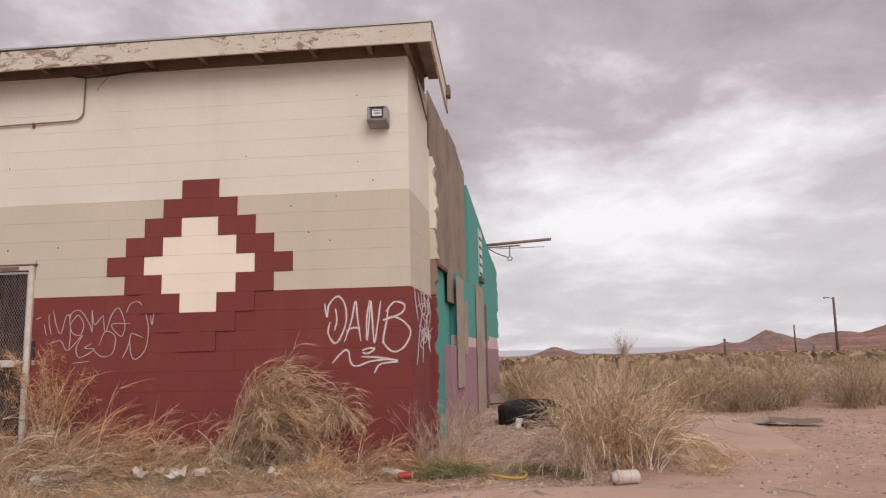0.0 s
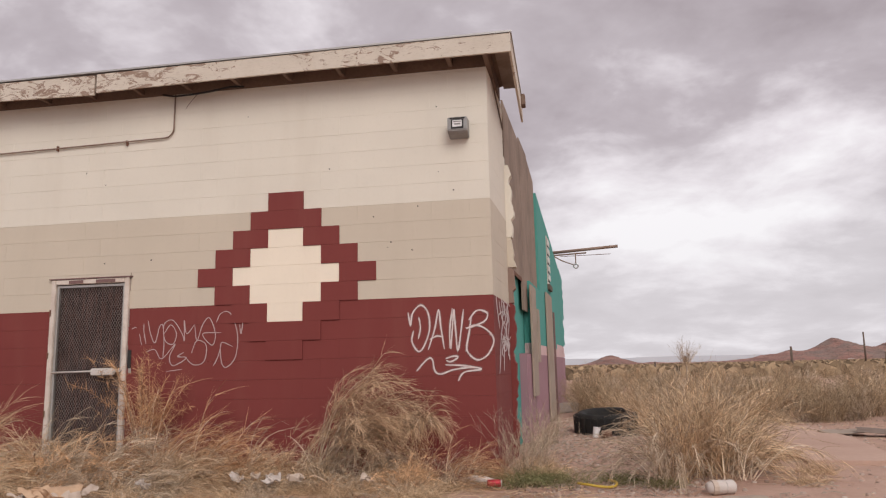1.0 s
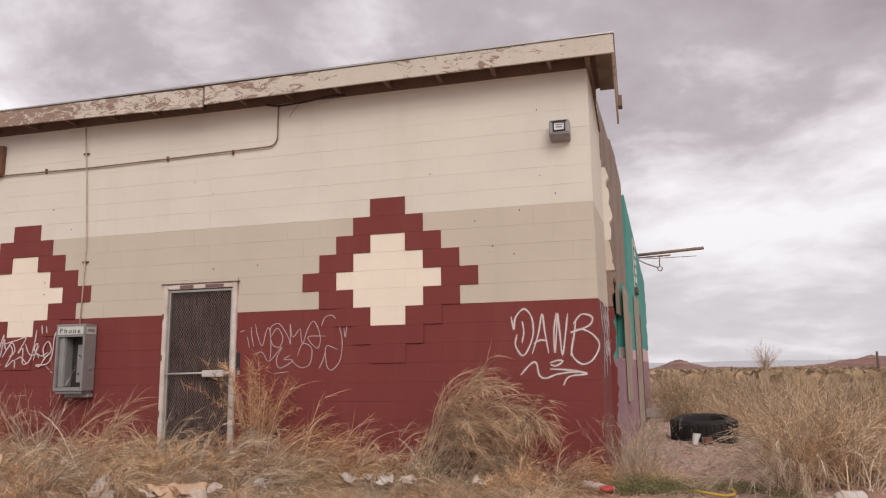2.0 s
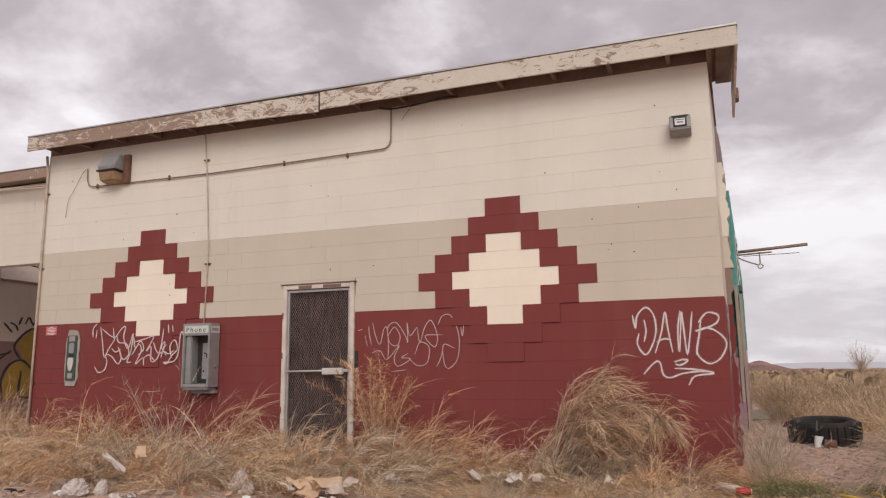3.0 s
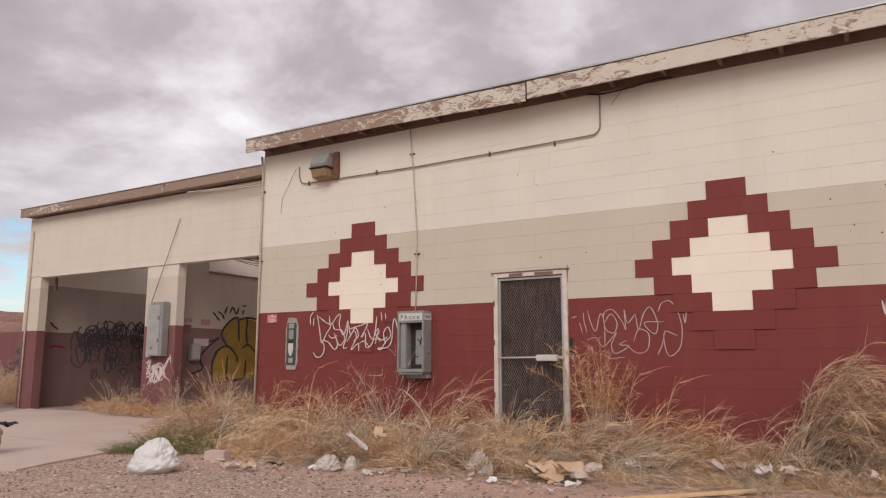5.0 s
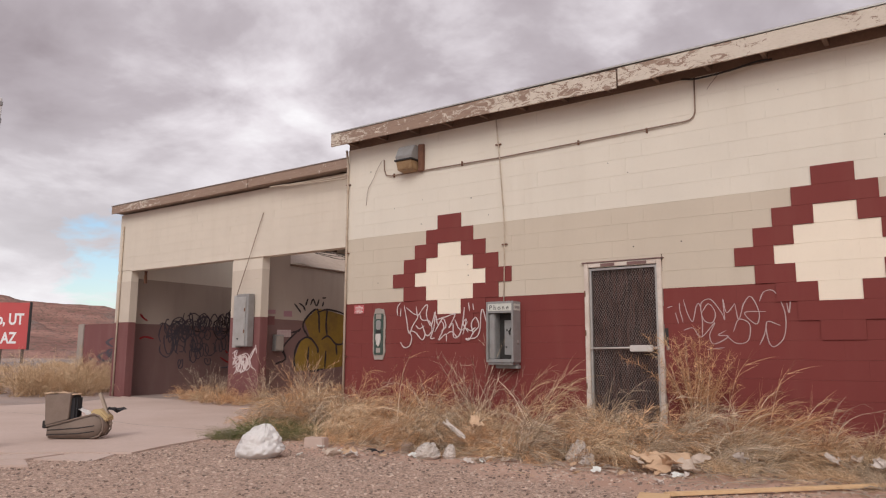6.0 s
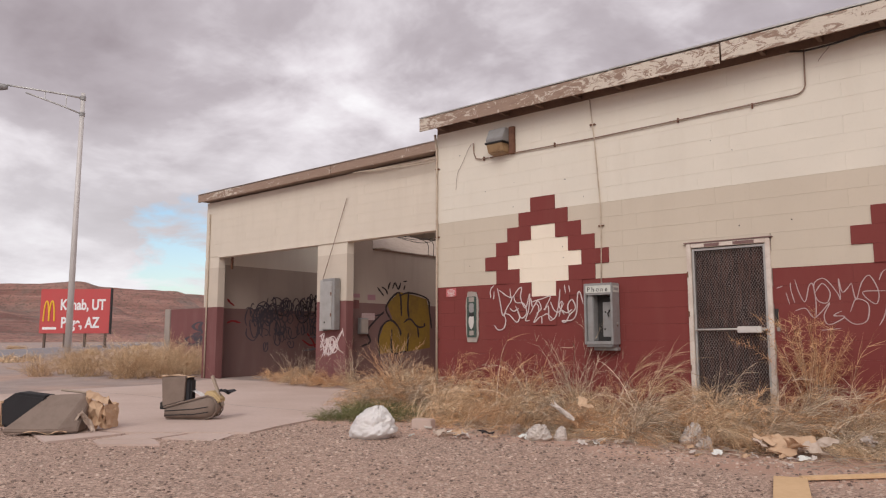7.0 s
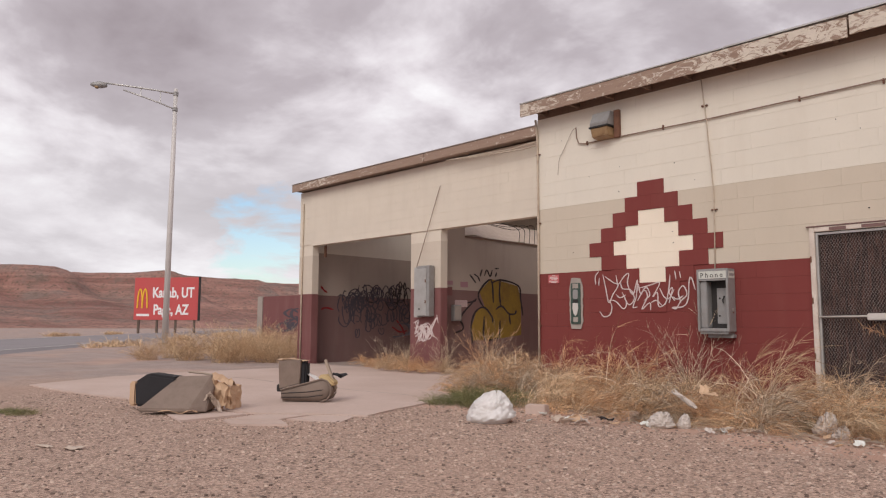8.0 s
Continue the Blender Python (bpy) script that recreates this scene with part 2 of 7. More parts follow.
CLEAR_BAG = make_plain("milky_plastic_film", (0.60, 0.53, 0.485), 0.4, 0, (0.44, 0.36, 0.31), 9, 0.5)
CARD = make_plain("torn_brown_cardboard", (0.58, 0.40, 0.265), 0.85, 0, (0.44, 0.28, 0.18), 5, 0.6)
PAPER = make_plain("dirty_white_paper", (0.56, 0.46, 0.385), 0.85, 0, (0.42, 0.315, 0.24), 7, 0.6)
CUSHION = make_plain("grey_brown_sofa_fabric", (0.235, 0.178, 0.146), 0.95, 0, (0.165, 0.12, 0.096), 7, 0.6, 0.4)
DARK_FABRIC = make_plain("dark_underside_fabric", (0.035, 0.033, 0.036), 0.95)
FOAM = make_plain("yellowed_foam", (0.56, 0.42, 0.23), 0.95, 0, (0.42, 0.28, 0.15), 9, 0.6, 0.3)
ROOF_FELT = make_plain("bleached_roofing_felt", (0.42, 0.38, 0.36), 0.9, 0, (0.27, 0.23, 0.21), 4, 0.6)
YELLOW_HOSE = make_plain("dirty_yellow_plastic", (0.55, 0.37, 0.06), 0.5)
CAN_RED = make_plain("red_tin_paint", (0.50, 0.03, 0.05), 0.35, 0.2)
SOFFIT = make_plain("dark_sheet_soffit", (0.36, 0.275, 0.225), 0.85, 0, (0.16, 0.11, 0.085), 3, 0.6)
ASPHALT = make_plain("bleached_asphalt", (0.27, 0.245, 0.25), 0.9, 0, (0.21, 0.19, 0.195), 0.6, 0.6, 0.3)
LINE = make_plain("worn_road_line", (0.55, 0.54, 0.5), 0.8)


def straw(name, a, b, tip):
    """Dry weeds: every blade a little different, and redder towards the tip of a patch."""
    k = Nodes(name, 0.8)
    c = k.mix(k.step(k.island(), 0.15, 0.85), shade(a, 0.40), shade(b, 1.10))
    c = k.mix(k.mul(k.step(k.noise(1.7, 3), 0.42, 0.66), 0.55), c, tip)
    c = k.mix(k.mul(k.step(k.per_object(), 0.35, 1.0), 0.40), c, shade(a, 0.68))
    c = k.mix(k.mul(k.step(k.per_object(), 0.3, 0.0), 0.35), c, shade(b, 1.12))
    k.colour(c)
    return k.m


STRAW = straw("dry_straw", (0.58, 0.385, 0.225), (0.88, 0.665, 0.44), (0.58, 0.345, 0.185))
TUMBLE = straw("rusty_dry_tumbleweed", (0.52, 0.28, 0.145), (0.88, 0.57, 0.325), (0.66, 0.34, 0.17))
STEM = straw("pale_woody_stem", (0.56, 0.42, 0.30), (0.88, 0.73, 0.56), (0.66, 0.47, 0.32))
GREYWEED = straw("grey_dead_weed", (0.44, 0.335, 0.24), (0.74, 0.60, 0.455), (0.54, 0.39, 0.26))
TAN_WEED = straw("tan_brown_tumbleweed", (0.48, 0.315, 0.195), (0.82, 0.59, 0.385), (0.58, 0.365, 0.215))
SAGE = straw("olive_brown_rabbitbrush", (0.30, 0.215, 0.135), (0.52, 0.385, 0.245), (0.38, 0.27, 0.165))
GREEN = straw("fresh_green_grass", (0.13, 0.15, 0.055), (0.27, 0.265, 0.115), (0.36, 0.29, 0.155))


def make_ground():
    """Red dirt with grey gravel where the cars stand; gravel thins out towards the wall."""
    k = Nodes("red_dirt_and_gravel", 0.95)
    dirt = k.mix(k.step(k.noise(0.7, 6, 0.6), 0.35, 0.68), (0.55, 0.37, 0.29), (0.44, 0.275, 0.21))
    dirt = k.mix(k.mul(k.step(k.noise(9, 5, 0.7), 0.5, 0.75), 0.5), dirt, (0.43, 0.29, 0.215))
    stone = k.mix(k.cells(62, out="Color"), (0.105, 0.066, 0.052), (0.76, 0.55, 0.44))
    stone = k.mix(k.mul(k.step(k.noise(160, 3, 0.7), 0.45, 0.7), 0.45), stone, (0.27, 0.18, 0.14))
    stone = k.mix(k.mul(k.step(k.noise(0.5, 4), 0.4, 0.7), 0.30), stone, (0.45, 0.30, 0.23))
    sep = k.n("ShaderNodeSeparateXYZ")
    k.link(k.coord(), sep.inputs[0])
    # gravel lies on the side of the lot away from the building
    wob = k.n("ShaderNodeMath")
    wob.operation = "MULTIPLY_ADD"
    k.link(k.noise(0.9, 5), wob.inputs[0])
    wob.inputs[1].default_value = 1.5
    k.link(sep.outputs["Y"], wob.inputs[2])
    near = k.step(wob.outputs[0], -1.75, -2.25)
    c = k.mix(near, dirt, stone)
    far = k.step(sep.outputs["Y"], 25, 160)
    c = k.mix(far, c, (0.33, 0.20, 0.125))
    # greyer, old broken asphalt out towards the highway
    lot = k.step(sep.outputs["X"], -15.0, -17.0)
    tar = k.mix(k.step(k.noise(1.3, 6, 0.65), 0.4, 0.65), (0.40, 0.325, 0.295), (0.30, 0.245, 0.228))
    tar = k.mix(k.mul(k.step(k.noise(45, 4, 0.7), 0.5, 0.7), 0.5), tar, (0.50, 0.40, 0.35))
    c = k.mix(k.mul(lot, k.step(k.noise(0.35, 4), 0.36, 0.5, 0.35, 0.9)), c, tar)
    k.colour(c)
    return k.bump(k.cells(62), 0.7, 0.014).m


def make_hill():
    k = Nodes("red_desert_hill", 0.95)
    sep = k.n("ShaderNodeSeparateXYZ")
    k.link(k.coord(), sep.inputs[0])
    strata = k.noise(0.09, 8, 0.66, (0.22, 0.22, 4.5), distort=0.8)
    c = k.mix(k.step(strata, 0.36, 0.64), (0.24, 0.118, 0.098), (0.47, 0.265, 0.215))
    c = k.mix(k.mul(k.step(k.noise(0.03, 7, 0.7, (1, 1, 2)), 0.5, 0.62), 0.75), c, (0.25, 0.20, 0.175))
    c = k.mix(k.mul(k.step(k.noise(0.22, 5, 0.75), 0.5, 0.66), 0.7), c, (0.19, 0.135, 0.11))
    c = k.mix(k.mul(k.step(k.noise(0.7, 4, 0.7, (1, 1, 1.6)), 0.55, 0.62), 0.75), c, (0.13, 0.105, 0.08))
    k.colour(c)
    return k.bump(k.noise(0.12, 7, 0.7), 0.9, 4.0).m


GROUND = make_ground()
HILL = make_hill()
# distance haze is painted into the mesa's pale blue base colour
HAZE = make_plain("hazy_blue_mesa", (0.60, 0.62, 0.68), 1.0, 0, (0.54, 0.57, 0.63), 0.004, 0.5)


# ---- mesh tools ----
class Geo:
    """Collects vertices and faces, then makes one mesh."""

    def __init__(self):
        self.v, self.f = [], []

    def add(self, verts, faces, m=None):
        k = len(self.v)
        self.v += [tuple(m @ Vector(p)) if m else tuple(p) for p in verts]
        self.f += [tuple(i + k for i in face) for face in faces]
        return self

    def box(self, x0, x1, y0, y1, z0, z1, m=None):
        vs = [(x, y, z) for z in (z0, z1) for y in (y0, y1) for x in (x0, x1)]
        return self.add(vs, [(0, 2, 3, 1), (4, 5, 7, 6), (0, 1, 5, 4), (2, 6, 7, 3), (0, 4, 6, 2), (1, 3, 7, 5)], m)

    def prism(self, poly, d0, d1, axis="y", m=None):
        """A polygon (u, v) pushed from d0 to d1: axis y takes u, v as x, z; z as x, y; x as y, z."""
        place = {"y": lambda u, v, d: (u, d, v), "z": lambda u, v, d: (u, v, d), "x": lambda u, v, d: (d, u, v)}[axis]
        n = len(poly)
        vs = [place(u, v, d) for d in (d0, d1) for u, v in poly]
        fs = [tuple(range(n)), tuple(range(2 * n - 1, n - 1, -1))]
        fs += [(i, i + n, (i + 1) % n + n, (i + 1) % n) for i in range(n)]
        return self.add(vs, fs, m)

    def tube(self, pts, r, n=8, caps=True):
        """A round bar along points; r a radius or one for each point."""
        pts = [Vector(p) for p in pts]
        rs = r if isinstance(r, (list, tuple)) else [r] * len(pts)
        vs, fs = [], []
        for i, p in enumerate(pts):
            d = (pts[min(i + 1, len(pts) - 1)] - pts[max(i - 1, 0)]).normalized()
            a = d.orthogonal().normalized() if i == 0 else (a - d * a.dot(d)).normalized()
            b = d.cross(a)
            vs += [p + rs[i] * (a * math.cos(t) + b * math.sin(t)) for t in (2 * math.pi * j / n for j in range(n))]
        for i in range(len(pts) - 1):
            fs += [(i * n + j, i * n + (j + 1) % n, (i + 1) * n + (j + 1) % n, (i + 1) * n + j) for j in range(n)]
        if caps:
            fs += [tuple(range(n - 1, -1, -1)), tuple(range((len(pts) - 1) * n, len(pts) * n))]
        return self.add(vs, fs)

    def grid(self, nx, ny, fn):
        vs = [fn(i / nx, j / ny) for j in range(ny + 1) for i in range(nx + 1)]
        w = nx + 1
        return self.add(vs, [(j * w + i, j * w + i + 1, (j + 1) * w + i + 1, (j + 1) * w + i) for j in range(ny) for i in range(nx)])

    def mesh(self, name, mat, bevel=0.0, smooth=False, fix=True):
        me = bpy.data.meshes.new(name)
        me.from_pydata(self.v, [], self.f)
        if bevel or fix:
            bm = bmesh.new()
            bm.from_mesh(me)
            bmesh.ops.recalc_face_normals(bm, faces=bm.faces)
            if bevel:
                bmesh.ops.bevel(bm, geom=list(bm.edges), offset=bevel, segments=2, affect="EDGES", clamp_overlap=True)
            bm.to_mesh(me)
            bm.free()
        me.materials.append(mat)
        if smooth:
            me.shade_smooth()
        return me


def thing(name, label, category, at=(0, 0, 0), group="", kind=""):
    ob = new(name)
    ob.empty_display_size = 0.1
    ob.location = at
    return tagged(ob, label, category, group, kind)


def part(name, geo, mat, parent, label="", bevel=0.0, smooth=False, kind=""):
    """Links a Geo (in its parent's space) as one mesh object under parent."""
    me = geo if isinstance(geo, bpy.types.Mesh) else geo.mesh(name, mat, bevel, smooth)
    ob = new(name, me)
    ob.parent = parent
    return tagged(ob, label, kind=kind)


def single(name, geo, mat, label, category="", kind="", bevel=0.0, smooth=False, group=""):
    ob = new(name, geo.mesh(name, mat, bevel, smooth))
    return tagged(ob, label, category, group, kind)


def spline(pts, per=6):
    """A smooth line through 2D or 3D points."""
    p = [np.array(q, float) for q in pts]
    p = [2 * p[0] - p[1]] + p + [2 * p[-1] - p[-2]]
    out = []
    for i in range(1, len(p) - 2):
        for k in range(per):
            t = k / per
            out.append(0.5 * (2 * p[i] + (p[i + 1] - p[i - 1]) * t + (2 * p[i - 1] - 5 * p[i] + 4 * p[i + 1] - p[i + 2]) * t * t
                              + (3 * p[i] - p[i - 1] - 3 * p[i + 1] + p[i + 2]) * t ** 3))
    out.append(p[-2])
    return [tuple(float(c) for c in q) for q in out]


def ground_z(x, y):
    z = 0.02 * noise.noise(Vector((x * 0.9, y * 0.9, 0.0))) + 0.018 * noise.noise(Vector((x * 0.16, y * 0.16, 3.0)))
    if -19.5 < x < -8.2 and -6 < y < 9:
        z = 0.3 * z - 0.012
    z += 0.10 * math.exp(-((x - 1.0) ** 2) / 0.8) * max(0.0, min(1.0, (y - 0.5) / 3)) * max(0.0, min(1.0, (12 - y) / 3))
    return z


# ---- ground ----
def axis_steps(*spans):
    out = []
    for a, b, d in spans:
        out += list(np.arange(a, b, d))
    return out + [spans[-1][1]]


def build_ground():
    xs = axis_steps((-2600, -200, 200), (-200, -40, 16), (-40, -20, 1.0), (-20, 8, 0.3), (8, 40, 1.2), (40, 200, 16), (200, 2600, 200))
    ys = axis_steps((-900, -100, 200), (-100, -20, 10), (-20, -10, 0.8), (-10, 6, 0.3), (6, 40, 1.2), (40, 200, 10), (200, 3000, 100))
    w = len(xs)
    g = Geo()
    g.v = [(x, y, ground_z(x, y)) for y in ys for x in xs]
    g.f = [(j * w + i, j * w + i + 1, (j + 1) * w + i + 1, (j + 1) * w + i) for j in range(len(ys) - 1) for i in range(w - 1)]
    single("ground", g, GROUND, "red dirt lot with a spread of grey gravel", kind="structure", smooth=True)


build_ground()

# concrete apron before the two bays, its corner broken off
apron = thing("pavement_apron", "dusty pink concrete apron with a broken front edge", "pavement", kind="structure")
edge = [(-9.1, 1.8), (-9.0, -1.2), (-9.1, -2.0), (-8.6, -3.4), (-8.35, -3.95), (-8.8, -4.25), (-9.3, -4.72), (-10.4, -5.0), (-12.0, -5.2), (-13.6, -5.45), (-15.2, -5.5), (-16.3, -3.8), (-16.65, -2.5), (-16.85, 0.2), (-18.1, 1.8)]
part("slab", Geo().prism(edge, -0.1, 0.008, "z"), CONCRETE, apron)
for k, poly in enumerate(([(-8.42, -4.08), (-8.8, -4.33), (-8.72, -4.75), (-8.12, -4.5)], [(-8.86, -4.38), (-9.25, -4.8), (-9.1, -5.25), (-8.74, -4.85)],
                          [(-9.35, -4.86), (-10.0, -5.0), (-10.2, -5.45), (-9.3, -5.65)], [(-8.68, -4.85), (-9.05, -5.3), (-8.7, -5.4), (-8.3, -5.0)])):
    part("slab_fragment", Geo().prism(poly, -0.06, 0.001 + 0.002 * k, "z"), CONCRETE, apron)
part("joint_crack", Geo().tube([(x, -1.9 + 0.05 * math.sin(x * 3) + 0.1 * x * 0.2, 0.004) for x in np.arange(-16, -9.2, 0.4)], 0.008, 4), RAW, apron)
slab = [(-0.1, -1.85), (0.35, -1.42), (0.9, -1.32), (1.3, -1.2), (1.85, -1.18), (2.3, -1.33), (2.84, -1.38), (3.1, -2.3), (1.4, -2.75), (0.1, -2.5)]
single("pavement_slab", Geo().prism(slab, -0.05, 0.021, "z"), PINK_SLAB, "cracked pink concrete slab level with the dirt", kind="structure", bevel=0.008)
pad = [(3.3, 5.2), (4.3, 5.1), (4.35, 3.2), (4.0, 0.75), (3.1, 0.8), (3.0, 2.6)]
single("pavement_pad", Geo().prism([(x, y) for x, y in pad], -0.05, 0.05, "z"), PINK_SLAB, "old pink concrete pad half buried in dirt", kind="structure", bevel=0.01)

# the highway
ROAD_D, ROAD_N = Vector((-0.820, 0.572, 0)), Vector((0.572, 0.820, 0))
road = thing("road", "bleached two-lane asphalt highway", "road", kind="structure")


def strip(n0, n1, z):
    return Geo().grid(60, 1, lambda u, v: tuple(ROAD_D * (-120 + 420 * u) + ROAD_N * (n0 + (n1 - n0) * v) + Vector((0, 0, z))))


CAMBER = ((-27.8, -0.12), (-27.4, 0.08), (-23.0, 0.10), (-19.0, 0.08), (-18.5, -0.12))
part("asphalt", Geo().grid(60, 4, lambda u, v: tuple(ROAD_D * (-120 + 420 * u) + ROAD_N * CAMBER[round(4 * v)][0] + Vector((0, 0, CAMBER[round(4 * v)][1])))), ASPHALT, road)
part("edge_line", strip(-19.45, -19.3, 0.094), LINE, road)
part("edge_line", strip(-27.0, -26.85, 0.094), LINE, road)

# ---- hills ----


def fbm(x, y, z=0.0, octaves=5):
    return sum(noise.noise(Vector((x * 2 ** k, y * 2 ** k, z + k))) / 2 ** k for k in range(octaves))


def west_mesa(u, v):
    """A long red escarpment: v runs from its foot to the flat top."""
    y = -260 + 760 * u
    gully = fbm(y * 0.03, v * 0.9, 1.0, 6)
    foot = -185 + 18 * gully
    x = foot - 150 * v - 22 * fbm(y * 0.01, v * 2.0, 4.0) * v
    top = 23.0 + 3.6 / (1 + math.exp((y - 85) / 18)) + 1.6 * fbm(y * 0.006, 0.3, 8.0, 3) + 0.5 * fbm(y * 0.06, 0.8, 3.0, 3)
    prof = v ** 1.25 if v < 0.62 else 0.55 + 0.36 * min(1.0, (v - 0.62) / 0.12) + 0.09 * (v - 0.62) / 0.38
    return (x, y, -0.6 + top * min(1.02, prof) + 2.6 * gully * (1 - abs(2 * v - 1)))


def far_hills(u, v):
    """Low rounded red buttes beyond the field."""
    x = -60 + 520 * u
    y = 470 + 90 * v
    peaks = ((27, 11, 5.2), (130, 14, 3.2), (150, 13, 6.0), (170, 11, 12.0), (184, 9, 5.5), (212, 24, 10.0), (262, 32, 14.5), (330, 60, 15.0), (420, 60, 11.0))
    h = sum(a * math.exp(-((x - c) / w) ** 2) for c, w, a in peaks) * 0.86 + 0.9 + 0.5 * fbm(x * 0.04, 0.5, 2.0)
    h *= 1 + 0.30 * (0.5 - abs(fbm(x * 0.045, 0.2, 5.0, 4)))
    z = h * math.sin(math.pi * min(1, v * 0.9 + 0.02)) + 1.5 * fbm(x * 0.10, v * 5, 7.0) * min(1.0, h / 5)
    return (x, y, z - 0.4 if v < 0.06 else z)


single("backdrop_mesa", Geo().grid(190, 34, west_mesa), HILL, "long red sandstone escarpment with gullies", kind="structure", smooth=True)
single("backdrop_hills", Geo().grid(330, 26, far_hills), HILL, "low eroded red hills on the horizon", kind="structure", smooth=True)
single("backdrop_far_range", Geo().grid(60, 4, lambda u, v: (-900 + 2200 * u, 2400, -2 + 21 * v + 3 * v * fbm(u * 6, 0.1, 3.0, 3))), HAZE, "far mesa behind the field, its blue distance haze painted in", kind="structure")

# ---- block walls ----
C = 0.2032
BAND_RED, BAND_TAN, WALL_TOP = 1.80, 1.80 + 5 * C, 4.27
SKEW = 0.055
PIECES = {}


def block_mesh(w, h, mat, deep=0.03, cham=0.0014):
    """A block's painted face: a chamfered front, y forward is minus; origin at its lower left."""
    key = (round(w, 4), round(h, 4), mat.name, deep)
    if key not in PIECES:
        g = 0.0001
        x0, x1, z0, z1, c = g, w - g, 0.0004, h - 0.0004, cham
        vs = [(x0, 0.02, z0), (x1, 0.02, z0), (x1, 0.02, z1), (x0, 0.02, z1), (x0, -deep + c + 0.02, z0), (x1, -deep + c + 0.02, z0), (x1, -deep + c + 0.02, z1), (x0, -deep + c + 0.02, z1),
              (x0 + c * 0.1, -deep + 0.02, z0 + c), (x1 - c * 0.1, -deep + 0.02, z0 + c), (x1 - c * 0.1, -deep + 0.02, z1 - c), (x0 + c * 0.1, -deep + 0.02, z1 - c)]
        fs = [(8, 9, 10, 11), (4, 5, 9, 8), (5, 6, 10, 9), (6, 7, 11, 10), (7, 4, 8, 11), (0, 1, 5, 4), (1, 2, 6, 5), (2, 3, 7, 6), (3, 0, 4, 7)]
        me = bpy.data.meshes.new("block")
        me.from_pydata(vs, [], fs)
        me.materials.append(mat)
        PIECES[key] = me
    return PIECES[key]


def band(z):
    return RED if z < BAND_RED - 0.01 else TAN if z < BAND_TAN - 0.01 else CREAM


def course_cells(x0, x1, row, phase):
    """Block edges of a course in running bond, from x0 to x1."""
    w = 2 * C
    shift = phase + (C if row % 2 else 0)
    k = math.ceil((x0 - shift) / w - 1e-6)
    cuts = [x0]
    while shift + k * w < x1 - 0.02:
        if shift + k * w > x0 + 0.02:
            cuts.append(shift + k * w)
        k += 1
    return list(zip(cuts, cuts[1:] + [x1]))


D1, D2 = -2.250, -7.130
RING = {0: ((-1, 1),), 1: ((-2, 0), (0, 2)), 2: ((-3, -1), (1, 3)), 3: ((-4, -2), (2, 4)), 4: ((-5, -3), (3, 5)),
        5: ((-4, -2), (2, 4)), 6: ((-3, -1), (1, 3)), 7: ((-2, 0), (0, 2)), 8: ((-1, 1),)}


def diamond_role(x, row_from_top):
    """Which part of a stepped diamond lies at x in that course: ring, heart or nothing."""
    if not 0 <= row_from_top <= 8:
        return None
    for c in (D1, D2):
        u = (x - c) / C
        if any(a < u < b for a, b in RING[row_from_top]):
            return "ring"
        if RING[row_from_top][0][0] < u < RING[row_from_top][-1][1]:
            return "heart"
    return None


DOOR = (-5.060, -4.088, 2.155)
LEFT, RIGHT = -9.11, 0.0
south = thing("wall_south", "painted concrete-block front wall, cream over tan over oxblood red, with two stepped diamonds", "wall", kind="structure")
back = Geo()
back.box(LEFT, DOOR[0], 0.018, 0.2, -0.1, WALL_TOP).box(DOOR[1], RIGHT, 0.018, 0.2, -0.1, WALL_TOP).box(DOOR[0], DOOR[1], 0.018, 0.2, DOOR[2], WALL_TOP)
part("core", back, MORTAR, south)
upper = {}


def lay_block(parent, x0, x1, z0, h, mat, deep, m=None, pool=None):
    me = block_mesh(x1 - x0, h, mat, deep)
    if pool is not None:
        place = (m or Matrix()) @ Matrix.Translation((x0, 0.0013 * math.sin(97.3 * x0 + 61.7 * z0), z0))
        pool.setdefault(mat.name, (Geo(), mat))[0].add([v.co for v in me.vertices], [tuple(p.vertices) for p in me.polygons], place)
        return
    ob = new("block", me)
    ob.parent = parent
    jig = 0.0013 * math.sin(97.3 * x0 + 61.7 * z0)
    ob.matrix_basis = (m or Matrix()) @ Matrix.Translation((x0, jig, z0))


def lay_front():
    for row in range(-9, 13):
        z0 = BAND_RED + row * C
        h = min(C, WALL_TOP - z0)
        rft = 5 - row
        for x0, x1 in course_cells(LEFT, RIGHT, row + 1, D1 + C):
            mid = 0.5 * (x0 + x1)
            cuts = [(x0, x1, z0, h)]
            if z0 < DOOR[2] and x1 > DOOR[0] and x0 < DOOR[1]:
                cuts = []
                if x0 < DOOR[0] - 0.03:
                    cuts.append((x0, DOOR[0], z0, h))
                if x1 > DOOR[1] + 0.03:
                    cuts.append((DOOR[1], x1, z0, h))
                if z0 + h > DOOR[2] + 0.01:
                    a, b = max(x0, DOOR[0]), min(x1, DOOR[1])
                    if b - a > 0.03:
                        cuts.append((a, b, DOOR[2], z0 + h - DOOR[2]))
            role = diamond_role(mid, rft)
            mat = RED if role == "ring" else PALE if role == "heart" else band(z0)
            deep = 0.034 if role == "ring" else 0.0215 if role == "heart" else 0.0205
            for a, b, z, hh in cuts:
                lay_block(south, a, b, z, hh, mat, deep, pool=None if row < 5 else upper)


lay_front()
for g, mat in upper.values():
    part("upper_blocks", g, mat, south, "joined cream blocks", kind="stuff")

# side wall, slightly out of square, torn off after a metre and a half
east = thing("wall_east", "torn end of the block side wall, painted like the front, over teal and mauve plaster", "wall", kind="structure")
EAST = Matrix.Rotation(math.atan2(1, SKEW), 4, "Z")
